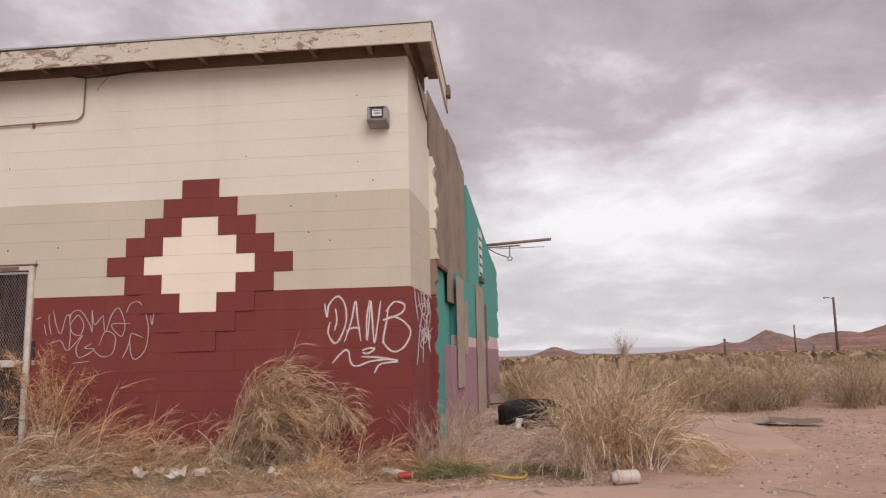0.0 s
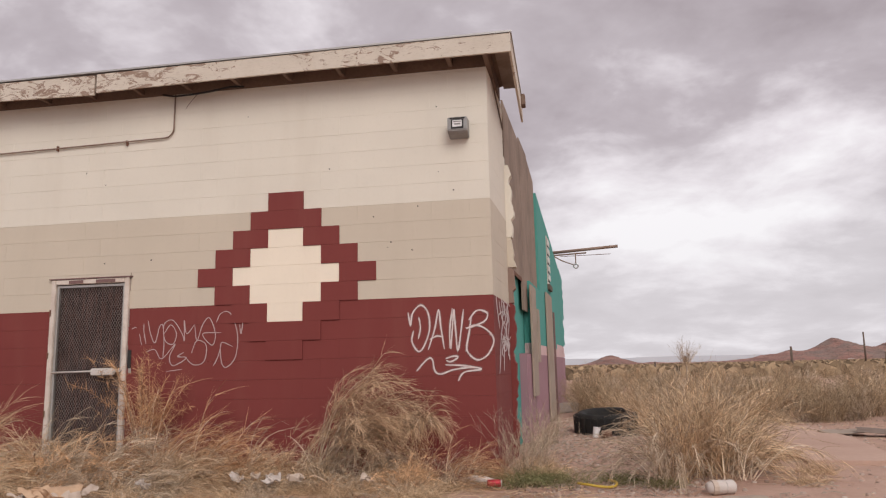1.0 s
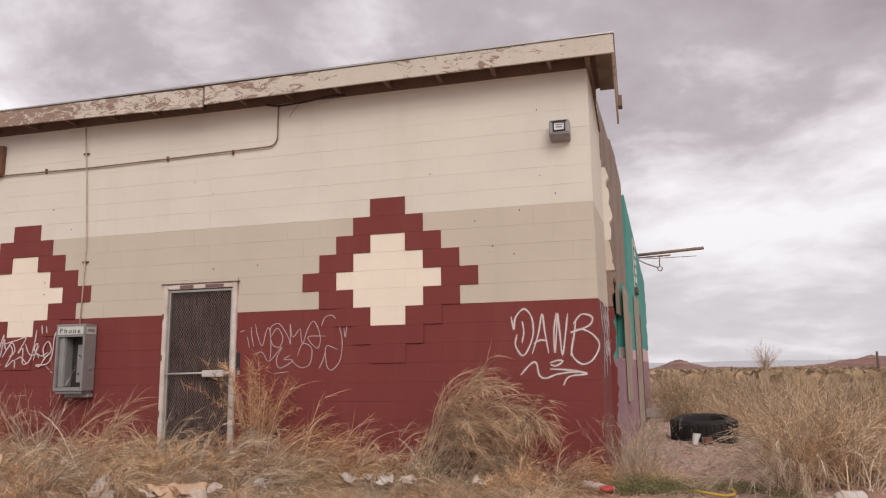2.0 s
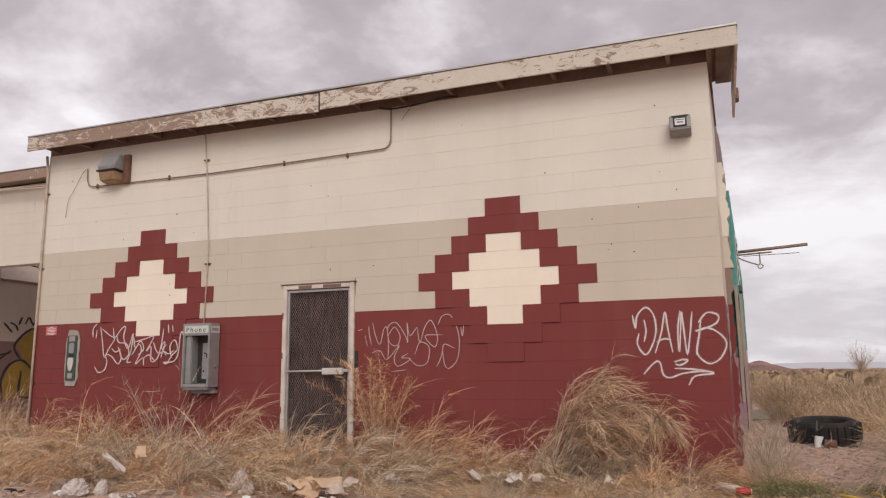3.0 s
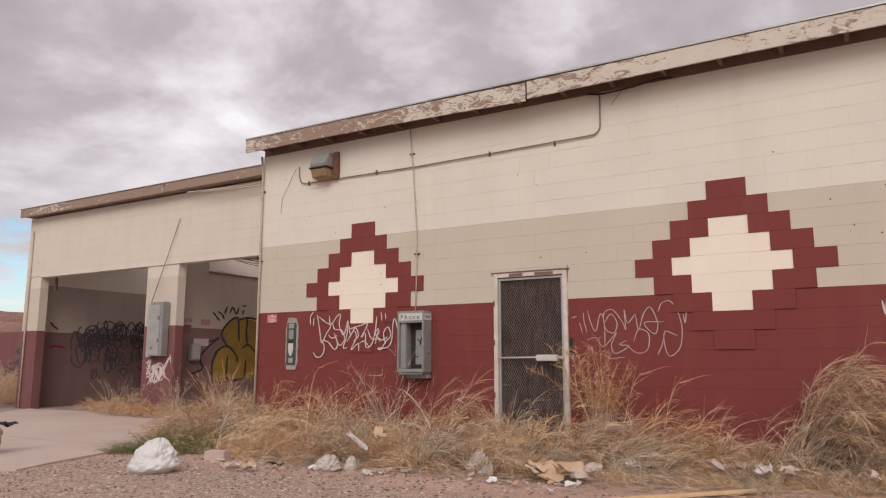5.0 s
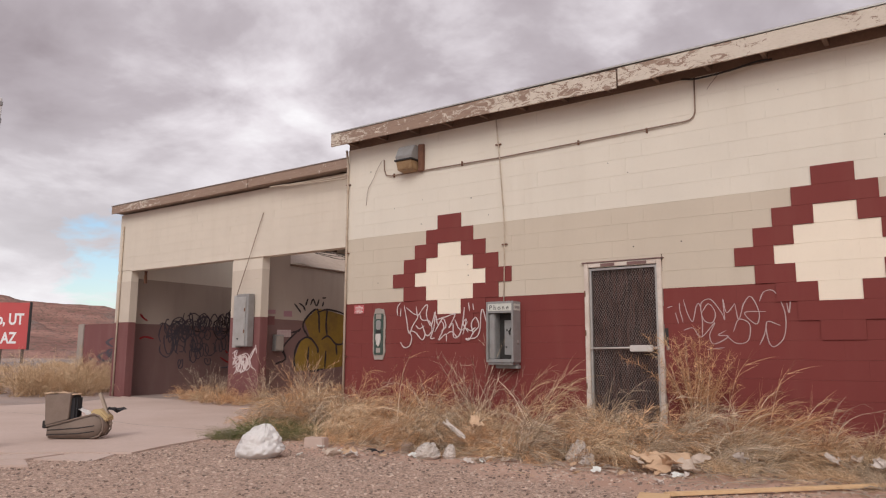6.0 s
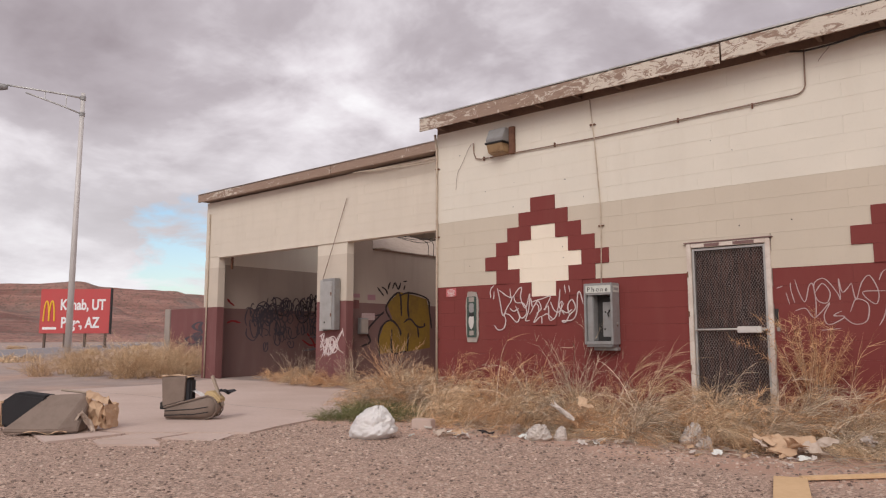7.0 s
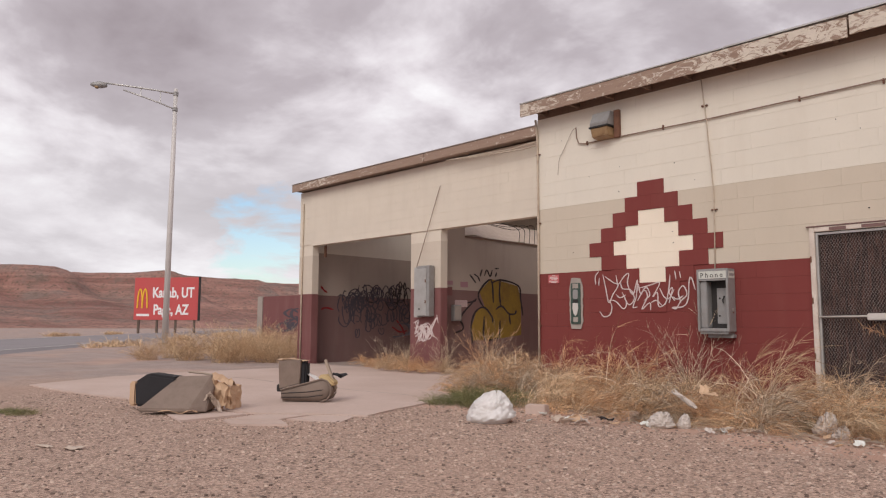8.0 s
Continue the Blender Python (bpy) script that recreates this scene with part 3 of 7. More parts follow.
EAST_FACE = Matrix.Rotation(math.atan2(1, 0.040), 4, "Z")


def lay_side():
    r = random.Random(3)
    for row in range(-9, 13):
        z0 = BAND_RED + row * C
        h = min(C, WALL_TOP - z0)
        end = 1.36 + r.uniform(-0.05, 0.03) - (0.10 if row > 8 else 0)
        for x0, x1 in course_cells(0.0, end, row, 0.19):
            lay_block(east, x0, x1, z0, h, band(z0), 0.021, EAST_FACE)
    poly = [(0.02, -0.1), (1.34, -0.1)]
    for k in range(38):
        poly.append((1.34 + r.uniform(-0.04, 0.03) - (0.09 if k > 33 else 0), 0.02 + k * 0.107))
    poly += [(1.22, 4.12), (1.16, 4.27), (0.02, 4.27)]
    part("core", Geo().prism(poly, 0.016, 0.2, "y", EAST_FACE), RAW, east, "rough broken block ends")


def torn_stub(z0, z1, reach, mat, seed, step=0.055):
    """What is left of a cross wall that was torn away: a ragged upright edge standing proud of the side wall."""
    r = random.Random(seed)
    z, out = z0, []
    while z < z1:
        out.append((reach + r.uniform(-0.022, 0.016) + 0.012 * math.sin(z * 9), z))
        z += step * r.uniform(0.5, 1.4)
    poly = [(-0.06, z0)] + out + [(reach - 0.03, z1), (-0.06, z1)]
    part("torn_stub", Geo().prism([(u + 0.055, v) for u, v in poly], 1.30, 1.46, "y"), mat, east, "torn plaster edge")


lay_side()
torn_stub(2.62, 3.52, 0.075, CREAM, 5)
torn_stub(2.25, 2.615, 0.078, TAN, 6)
torn_stub(1.82, 2.245, 0.076, BRICK_CORE, 8)
torn_stub(-0.1, 1.815, 0.055, RED, 7)
r_side = random.Random(19)
for k in range(24):
    z = 0.25 + k * 0.115
    w = r_side.uniform(0.03, 0.06)
    part("broken_block", Geo().box(0.03, 0.05 + w, 1.47, 1.56, z, z + r_side.uniform(0.05, 0.12)), RAW, east, bevel=0.01)

# rest of the side: boarded, teal and mauve, with its doorway


def side_panel(name, a, b, z0, z1, mat, out=0.0, thick=0.05, parent=None, label="", za=None, zb=None, bevel=0.0):
    """A board on the side wall from depth a to b; za and zb tilt its top."""
    top_a, top_b = za or z1, zb or z1
    g = Geo().prism([(a, z0), (b, z0), (b, top_b), (a, top_a)], -out, -out + thick, "y", EAST)
    return part(name, g, mat, parent or east, label, bevel)


side_panel("teal_plaster", 5.0, 8.3, 1.40, 3.8, TEAL, 0.0, 0.18, za=4.02, zb=3.52)
side_panel("teal_plaster", 8.3, 9.9, 1.50, 3.5, TEAL, 0.0, 0.18, zb=3.25)
side_panel("teal_plaster", 3.45, 5.0, 1.40, 2.32, TEAL, 0.0, 0.18)
side_panel("rose_band", 3.45, 8.3, 1.24, 1.40, ROSE, 0.0, 0.18)
side_panel("rose_band", 8.3, 9.9, 1.24, 1.50, ROSE, 0.002, 0.18)
side_panel("mauve_plaster", 2.75, 9.9, -0.1, 1.24, MAUVE, 0.0, 0.18)
side_panel("door_post", 1.62, 1.84, -0.1, 2.30, TEAL, -0.06, 0.12)
side_panel("door_post", 2.03, 2.25, -0.1, 2.30, TEAL, -0.10, 0.12)
side_panel("reveal", 2.25, 3.45, -0.1, 2.32, TEAL, -0.10, 0.05)
side_panel("reveal_patch", 2.86, 3.45, 1.85, 2.36, PLY, -0.035, 0.02, label="bare brown board above the doorway")
side_panel("switch_plate", 1.86, 1.94, 1.40, 1.50, LABEL, -0.05, 0.02)
r_rag = random.Random(23)
rag = [(9.8, -0.1)] + [(10.75 + r_rag.uniform(-0.35, 0.35), 0.1 + k * 0.105) for k in range(30)] + [(9.8, 3.28)]
for name, z0, z1, mat in (("torn_edge", 1.50, 3.3, TEAL), ("torn_rose_edge", 1.24, 1.50, ROSE), ("torn_mauve_edge", -0.1, 1.24, MAUVE)):
    cut = [(9.8, z0)] + [(u, max(z0, min(z1, v))) for u, v in rag[1:-1] if z0 - 0.06 < v < z1 + 0.06] + [(9.8, z1)]
    part(name, Geo().prism(cut, -0.002, 0.16, "y", EAST), mat, east, "ragged broken plaster edge")

boarding = thing("plywood_boarding", "tall weathered plywood sheets nailed over the upper side wall", "plywood")
side_panel("stud_wall", 1.2, 5.0, 2.3, 4.15, RAFTER, -0.2, 0.05)
side_panel("sheet", 1.50, 3.10, 2.30, 4.4, PLY, -0.040, 0.02, boarding, za=4.44, zb=4.36)
side_panel("sheet", 3.11, 4.06, 2.27, 4.40, PLY, -0.038, 0.02, boarding, za=4.44, zb=4.42)
side_panel("sheet", 4.07, 5.02, 2.32, 4.27, PLY, -0.040, 0.02, boarding, za=4.38, zb=4.22)
side_panel("batten", 1.60, 5.02, 2.25, 2.30, RUST, -0.036, 0.015, boarding)
for a, b, z0, z1 in ((3.3, 3.93, 0.63, 2.25), (4.1, 4.4, 1.12, 1.95), (5.86, 6.95, 0.02, 2.38)):
    brd = thing("leaning_board", "pale grey weathered board fixed upright on the side wall", "board", group="boards on the side wall")
    side_panel("board", a, b, z0, z1, PLANK, 0.04, 0.03, brd, bevel=0.004)
win = thing("window_1", "narrow barred window in the teal wall with a white frame", "window", kind="structure")
side_panel("window_frame", 6.65, 7.12, 2.6, 3.55, WHITE_FRAME, 0.012, 0.03, win)
side_panel("pane", 6.7, 7.07, 2.66, 3.5, DARK, 0.016, 0.01, win)
for k in range(5):
    side_panel("slat", 6.66, 7.11, 2.70 + k * 0.17, 2.81 + k * 0.17, LABEL, 0.03, 0.01, win)
side_panel("window_sill", 6.6, 7.2, 2.5, 2.6, POLE_WOOD, 0.05, 0.06, win)
jamb = thing("door_2", "dark purple door frame standing in the side wall", "door", kind="structure")
side_panel("door_frame", 7.5, 7.64, -0.02, 2.12, ROOM_RED, 0.03, 0.05, jamb)

# other walls that close the main room
single("wall_north", Geo().prism([(LEFT, 9.6), (0.3, 9.6), (0.3, 9.8), (LEFT, 9.8)], -0.1, 3.3, "z"), ROOM, "plain back wall of the building", kind="structure")
single("wall_west", Geo().prism([(LEFT, 0.2), (LEFT + 0.2, 0.2), (LEFT + 0.2, 9.6), (LEFT, 9.6)], -0.1, WALL_TOP, "z"), CREAM, "cream block wall between front room and bays", kind="structure")

# ---- main roof ----
roof = thing("roof", "flat roof with an open eave and a peeling white fascia", "roof", kind="structure")
deck = [(-9.2, -0.27), (0.27, -0.27), (0.27, 0.95), (-0.2, 1.3), (-0.6, 1.15), (-1.5, 2.8), (-2.4, 6.0), (-3.0, 9.6), (-9.2, 9.6)]
part("deck", Geo().prism(deck, 4.455, 4.485, "z"), RAFTER, roof)
part("felt", Geo().prism(deck, 4.488, 4.503, "z"), ROOF_FELT, roof)


def fascia(x0, x1, dz0, dz1, name="fascia_board"):
    """A fascia board whose ends may have dropped a little."""
    g = Geo()
    n = max(2, int((x1 - x0) / 0.3))
    vs, fs = [], []
    for k in range(n + 1):
        u = k / n
        x = x0 + (x1 - x0) * u
        d = dz0 + (dz1 - dz0) * u ** 3 if dz1 else dz0 * (1 - u) ** 3
        w = 0.006 * noise.noise(Vector((x * 1.7, 2.0, 0)))
        vs += [(x, -0.30 + w, 4.285 + d + w), (x, -0.275 + w, 4.285 + d + w), (x, -0.275 + w, 4.487 + d * 0.4), (x, -0.30 + w, 4.487 + d * 0.4)]
    for k in range(n):
        fs += [(4 * k + a, 4 * k + (a + 1) % 4, 4 * k + 4 + (a + 1) % 4, 4 * k + 4 + a) for a in range(4)]
    fs += [(0, 1, 2, 3), (4 * n + 3, 4 * n + 2, 4 * n + 1, 4 * n)]
    part(name, g.add(vs, fs), PEEL, roof, "peeling white painted board")


fascia(-9.22, -4.46, 0.0, -0.055)
fascia(-4.435, 0.30, -0.03, 0.0)
part("drip_edge", Geo().box(-9.22, -5.9, -0.312, -0.25, 4.49, 4.507), GALV, roof)
part("drip_edge", Geo().box(-5.88, 0.31, -0.312, -0.25, 4.492, 4.512), GALV, roof)
part("barge_board", Geo().prism([(-0.30, 4.29), (1.5, 4.12), (1.5, 4.22), (1.32, 4.36), (-0.30, 4.487)], 0.275, 0.30, "x"), PEEL, roof, "peeling end board running on past the broken deck")
part("barge_flashing", Geo().prism([(-0.30, 4.487), (1.32, 4.36), (1.32, 4.372), (-0.30, 4.507)], 0.27, 0.312, "x"), GALV, roof)
part("barge_block", Geo().box(0.30, 0.35, 1.18, 1.32, 4.24, 4.38), RAFTER, roof, bevel=0.006)
tail = Geo().box(-0.022, 0.022, -0.275, 0.02, 4.30, 4.455).mesh("rafter_tail", RAFTER)
for k in range(15):
    x = -0.38 - 0.61 * k
    ob = part("rafter_tail", tail, RAFTER, roof)
    ob.location = (x, 0, 0)
part("wall_plate", Geo().box(-9.1, 0.0, 0.0, 0.16, 4.272, 4.455), RAFTER, roof)
part("soffit_board", Geo().box(-9.19, 0.27, -0.274, -0.002, 4.44, 4.454), SOFFIT, roof)
part("corner_rafter", Geo().box(0.0, 0.05, -0.27, 1.1, 4.275, 4.452), RAFTER, roof)
part("corner_soffit", Geo().box(0.1, 0.272, -0.27, 1.12, 4.435, 4.452), SOFFIT, roof)
part("hanging_lath", Geo().tube([(0.035, 0.3, 4.24), (0.05, 0.75, 4.08), (0.065, 1.15, 3.93)], 0.010, 5), POLE_WOOD, roof)

# ---- the wing with two open bays ----
WY, WL, WTOP = 1.86, -18.78, 4.56
PIL0, PIL1, OP_Z, JAMB = -14.238, -13.267, 3.112, -18.16
wing = thing("wall_wing", "front of the garage wing, cream over tan over red, with two wide open bays", "wall", kind="structure")


def wing_blocks():
    m = Matrix.Translation((0, WY, 0))
    for row in range(-9, 14):
        z0 = 1.81 + row * C
        h = min(C, WTOP - z0)
        mat = WING_RED if row < 0 else WING_TAN if row < 5 else WING_CREAM
        for x0, x1 in course_cells(WL, LEFT, row, -9.3):
            spans = [(x0, x1, z0, h)]
            if z0 + h <= OP_Z + 0.12:
                spans = [(max(x0, a), min(x1, b), z0, h) for a, b in ((WL, JAMB), (PIL0, PIL1)) if min(x1, b) - max(x0, a) > 0.02]
            elif z0 < OP_Z:
                spans = [(x0, x1, OP_Z, z0 + h - OP_Z)]
            for a, b, z, hh in spans:
                lay_block(wing, a, b, z, hh, mat, 0.0195, m)
    g = Geo()
    for mat, za, zb in ((WING_RED, -0.1, 1.81), (WING_TAN, 1.81, 2.826)):
        k = Geo().box(WL, JAMB, WY + 0.015, WY + 0.2, za, zb).box(PIL0, PIL1, WY + 0.015, WY + 0.2, za, zb)
        part("pillar_core", k, mat, wing)
    g.box(WL, JAMB, WY + 0.015, WY + 0.2, 2.826, OP_Z).box(PIL0, PIL1, WY + 0.015, WY + 0.2, 2.826, OP_Z).box(WL, LEFT, WY + 0.015, WY + 0.2, OP_Z, WTOP)
    part("lintel_core", g, WING_CREAM, wing)
    part("lintel_lip", Geo().box(JAMB - 0.02, LEFT, WY - 0.012, WY + 0.19, OP_Z - 0.03, OP_Z - 0.001), WING_CREAM, wing)


wing_blocks()


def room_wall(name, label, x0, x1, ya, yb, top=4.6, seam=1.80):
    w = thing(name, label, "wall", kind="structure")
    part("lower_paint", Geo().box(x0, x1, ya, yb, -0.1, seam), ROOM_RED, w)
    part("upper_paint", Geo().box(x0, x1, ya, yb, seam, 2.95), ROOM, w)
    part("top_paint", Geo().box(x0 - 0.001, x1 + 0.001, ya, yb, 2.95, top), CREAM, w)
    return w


room_wall("wall_bay_west", "scribbled inner side wall of the first bay, red below dusty shade-darkened cream", WL, WL + 0.22, WY + 0.2, 9.0)
room_wall("wall_bay_north", "plain back wall of the bays, red below dusty shade-darkened cream", WL, LEFT, 9.0, 9.2)
part_w = thing("wall_bay_partition", "partition between the bays with graffiti, red below dusty shade-darkened cream", "wall", kind="structure")
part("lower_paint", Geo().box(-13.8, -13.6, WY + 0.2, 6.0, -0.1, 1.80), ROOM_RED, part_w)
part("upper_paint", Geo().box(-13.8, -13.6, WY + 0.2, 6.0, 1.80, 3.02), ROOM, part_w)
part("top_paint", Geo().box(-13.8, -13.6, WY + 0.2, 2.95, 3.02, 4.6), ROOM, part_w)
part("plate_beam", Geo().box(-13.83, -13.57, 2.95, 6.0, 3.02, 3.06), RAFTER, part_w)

wroof = thing("roof_wing", "flat wing roof with a bleached fascia, its unseen deck left open to light the bays", "roof", kind="structure")
# wide unseen opening in the deck, added to let daylight into the bays
part("deck", Geo().box(-18.86, LEFT - 0.02, WY - 0.2, 2.6, 4.6, 4.75).box(-18.86, -14.6, 2.6, 3.6, 4.6, 4.75).box(-18.86, LEFT - 0.02, 7.2, 9.2, 4.6, 4.75), SOFFIT, wroof)
part("fascia_board", Geo().box(-18.88, -13.6, WY - 0.23, WY - 0.2, 4.57, 4.765), PEEL_BARE, wroof, "peeling board", bevel=0.004)
part("fascia_board", Geo().box(-13.58, -9.13, WY - 0.228, WY - 0.2, 4.58, 4.772), PEEL_BARE, wroof, "peeling board", bevel=0.004)
part("drip_edge", Geo().box(-18.90, -9.13, WY - 0.245, WY - 0.1, 4.774, 4.786), ROOF_FELT, wroof)
for k, (x0, x1, dz) in enumerate(((-12.9, -9.2, 0.0), (-12.4, -9.2, -0.05))):
    part("loose_strip", Geo().tube([(x0, WY - 0.2 - 0.03 * k, 4.50 + dz), (0.5 * (x0 + x1), WY - 0.17, 4.44 + dz), (x1, WY - 0.18, 4.55 + dz)], 0.013, 5), PIPE_CREAM, wroof)
for k in range(9):
    part("joist", Geo().box(-18.65 + 0.61 * k, -18.61 + 0.61 * k, WY + 0.2, 9.0, 4.4, 4.6), RAFTER, wroof)

low = thing("wall_yard", "low dark-red block wall with scribbles beside the wing", "wall", kind="structure")
part("panel", Geo().box(-26.0, -18.79, 5.0, 5.2, -0.1, 2.03), WING_RED, low, bevel=0.01)
part("end_post", Geo().box(-26.35, -26.0, 4.97, 5.23, -0.1, 2.04), RAW, low, bevel=0.01)


# ---- door with its wire guard ----
def build_door():
    x0, x1, top = DOOR
    door = thing("door_1", "closed dark door behind a white frame with a wire-mesh guard", "door", (0, 0, 0), kind="structure")
    fr = part("door_frame", Geo().box(x0, x0 + 0.055, -0.03, 0.10, -0.05, top).box(x1 - 0.055, x1, -0.03, 0.10, -0.05, top), WHITE_FRAME, door, "scuffed white jambs", 0.006)
    part("head", Geo().box(x0 + 0.056, x1 - 0.056, -0.026, 0.10, top - 0.055, top), WHITE_FRAME, fr, bevel=0.005)
    for k, (a, b) in enumerate(((0.22, 0.40), (0.56, 0.80))):
        part("bare_patch", Geo().box(x0 + a, x0 + b, -0.03, -0.024, top - 0.048, top - 0.012), ROOM_RED, fr)
    for z in (1.78, 1.30, 0.66):
        part("hinge", Geo().tube([(x0 + 0.01, -0.036, z - 0.035), (x0 + 0.01, -0.036, z + 0.035)], 0.009, 8), RUST, fr)
    part("drip_board", Geo().box(x0 - 0.03, x1 + 0.03, -0.035, 0.0, top + 0.002, top + 0.014), ROOM_RED, door)
    part("panel", Geo().box(x0 + 0.056, x1 - 0.056, 0.06, 0.098, -0.04, top - 0.056), DARK_BOARD, door)
    a, b, z0, z1 = x0 + 0.06, x1 - 0.06, 0.03, top - 0.065
    leaf = part("guard_frame", Geo().box(a, a + 0.025, 0.0, 0.03, z0, z1).box(b - 0.025, b, 0.0, 0.03, z0, z1).box(a + 0.026, b - 0.026, 0.0, 0.03, z1 - 0.025, z1)
                .box(a + 0.026, b - 0.026, 0.0, 0.03, z0, z0 + 0.03), GALV, door)
    # expanded metal: crossing strands
    g = Geo()
    stepx, stepz = 0.031, 0.052
    r = 0.0010

    def strand(p, q, y):
        d = Vector((q[0] - p[0], 0, q[1] - p[1])).normalized()
        n = Vector((-d.z, 0, d.x)) * r
        P, Q = Vector((p[0], y, p[1])), Vector((q[0], y, q[1]))
        f = Vector((0, 0.0035, 0))
        g.add([P - n, Q - n, Q + n, P + n, P - n + f, Q - n + f, Q + n + f, P + n + f], [(0, 1, 2, 3), (0, 4, 5, 1), (3, 2, 6, 7)])

    w, h = b - a - 0.03, z1 - z0 - 0.03
    ax, az = a + 0.015, z0 + 0.015
    k = 0
    slope = stepz / stepx
    reach = h / slope
    x = -reach
    while x < w:
        u0, u1 = max(0.0, x), min(w, x + reach)
        if u1 - u0 > 0.004:
            strand((ax + u0, az + (u0 - x) * slope), (ax + u1, az + (u1 - x) * slope), 0.008)
            strand((ax + w - u0, az + (u0 - x) * slope), (ax + w - u1, az + (u1 - x) * slope), 0.0125)
        x += stepx
    part("wire_mesh", g, MESH_METAL, leaf, "expanded metal mesh")
    bar = part("push_bar", Geo().tube([(a + 0.01, -0.03, 1.112), (b - 0.01, -0.03, 1.120)], 0.011, 8), SILVER, door, "pale metal bar", smooth=True)
    part("latch_case", Geo().box(-4.48, -4.21, -0.075, -0.02, 1.072, 1.148), SILVER, bar, bevel=0.008)
    part("latch_tongue", Geo().box(-4.205, -4.13, -0.045, -0.02, 1.10, 1.126), GALV, bar, bevel=0.004)
    hatch = thing("wall_socket_hole", "broken hole beside the door jamb, its inner shade a dark patch", "hole")
    # no real depth: the shade inside the hole is a dark patch
    part("recess", Geo().box(-4.075, -4.035, -0.012, -0.004, 1.14, 1.34), DARK, hatch)
    part("flap", Geo().box(-4.06, -4.025, -0.016, -0.011, 1.09, 1.14), RAW, hatch)


build_door()


# ---- fixtures on the front wall ----
def rounded(x0, x1, z0, z1, y0, y1, r=0.02):
    pts = []
    for cx, cz, a0 in ((x1 - r, z1 - r, 0), (x0 + r, z1 - r, 90), (x0 + r, z0 + r, 180), (x1 - r, z0 + r, 270)):
        pts += [(cx + r * math.cos(radians(a0 + a)), cz + r * math.sin(radians(a0 + a))) for a in (0, 30, 60, 90)]
    return Geo().prism(pts, y0, y1)


def word(text, size, mat, parent, m, name="lettering", extrude=0.002, spacing=1.0, bold=0.0):
    cu = bpy.data.curves.new(name, "FONT")
    cu.body, cu.size, cu.extrude, cu.space_character, cu.offset = text, size, extrude, spacing, bold
    tmp = bpy.data.objects.new(name, cu)
    me = bpy.data.meshes.new_from_object(tmp)
    me.name = name
    me.materials.clear()
    me.materials.append(mat)
    ob = new(name, me)
    ob.parent = parent
    ob.matrix_basis = m
    bpy.data.objects.remove(tmp)
    return ob


def build_payphone():
    """An emptied wall booth: deep shell, lit header, blank inner plate."""
    ph = thing("payphone_booth", "empty grey steel payphone booth bolted on the wall", "payphone", (-6.175, -0.02, 0.93))
    w, h, d = 0.205, 0.79, 0.20
    shell = Geo().box(-w, -w + 0.03, -d, 0, 0, h).box(w - 0.03, w, -d, 0, 0, h).box(-w + 0.031, w - 0.031, -d, 0, h - 0.03, h).box(-w + 0.031, w - 0.031, -d, 0, 0, 0.045)
    sh = part("shell", shell, METAL, ph, bevel=0.006)
    part("header", Geo().box(-w + 0.031, w - 0.031, -d + 0.004, -0.03, h - 0.15, h - 0.032), METAL, ph)
    plate = part("header_sign", Geo().box(-w + 0.03, w - 0.02, -d - 0.006, -d - 0.001, h - 0.125, h - 0.03), PHONE_SIGN, ph, "weathered grey enamel strip with dark letters", 0.002)
    for k, letter in enumerate("Phone"):
        word(letter, 0.085, DARK, plate, pose(-w + 0.055 + 0.064 * k, -d - 0.0075, h - 0.108, 90, 0, 0), name="letter", extrude=0.001)
    side = part("side_sign", Geo().box(w + 0.001, w + 0.004, -d + 0.02, -0.02, h - 0.12, h - 0.035), PHONE_SIGN, ph)
    part("writing_bar", Geo().box(w + 0.0045, w + 0.0055, -d + 0.035, -0.04, h - 0.095, h - 0.06), METAL, side)
    part("cheek", Geo().box(-w + 0.031, -0.085, -d + 0.03, -0.02, 0.046, h - 0.152), METAL, ph, bevel=0.01)
    back = part("back_plate", Geo().box(-0.088, w - 0.032, -0.045, -0.02, 0.046, h - 0.152), DARK, ph)
    part("inner_panel", Geo().box(-0.01, w - 0.075, -0.055, -0.046, 0.1, h - 0.24), METAL, back, bevel=0.004)
    for x, z in ((0.03, 0.42), (0.085, 0.44), (0.02, 0.2)):
        # dark discs stand for the shade inside the bolt holes
        part("bolt_hole", Geo().tube([(x, -0.059, z), (x, -0.05, z)], 0.012, 10), DARK, back)
    part("cord_stub", Geo().tube([(0.085, -0.06, 0.43), (0.075, -0.085, 0.4), (0.08, -0.07, 0.36)], 0.008, 6), BLACK, back)
    part("lock", Geo().tube([(w, -0.08, 0.27), (w + 0.01, -0.08, 0.27)], 0.016, 10), GALV, sh)
    part("lock", Geo().tube([(w, -0.08, 0.24), (w + 0.006, -0.08, 0.24)], 0.009, 8), RUST, sh)
    part("lip", Geo().box(-w + 0.02, w - 0.02, -d + 0.02, 0.0, -0.03, -0.002), METAL, ph, bevel=0.006)
    part("foot_bracket", Geo().box(-0.13, w, -0.09, 0.0, -0.075, -0.032), METAL, ph, bevel=0.006)


build_payphone()


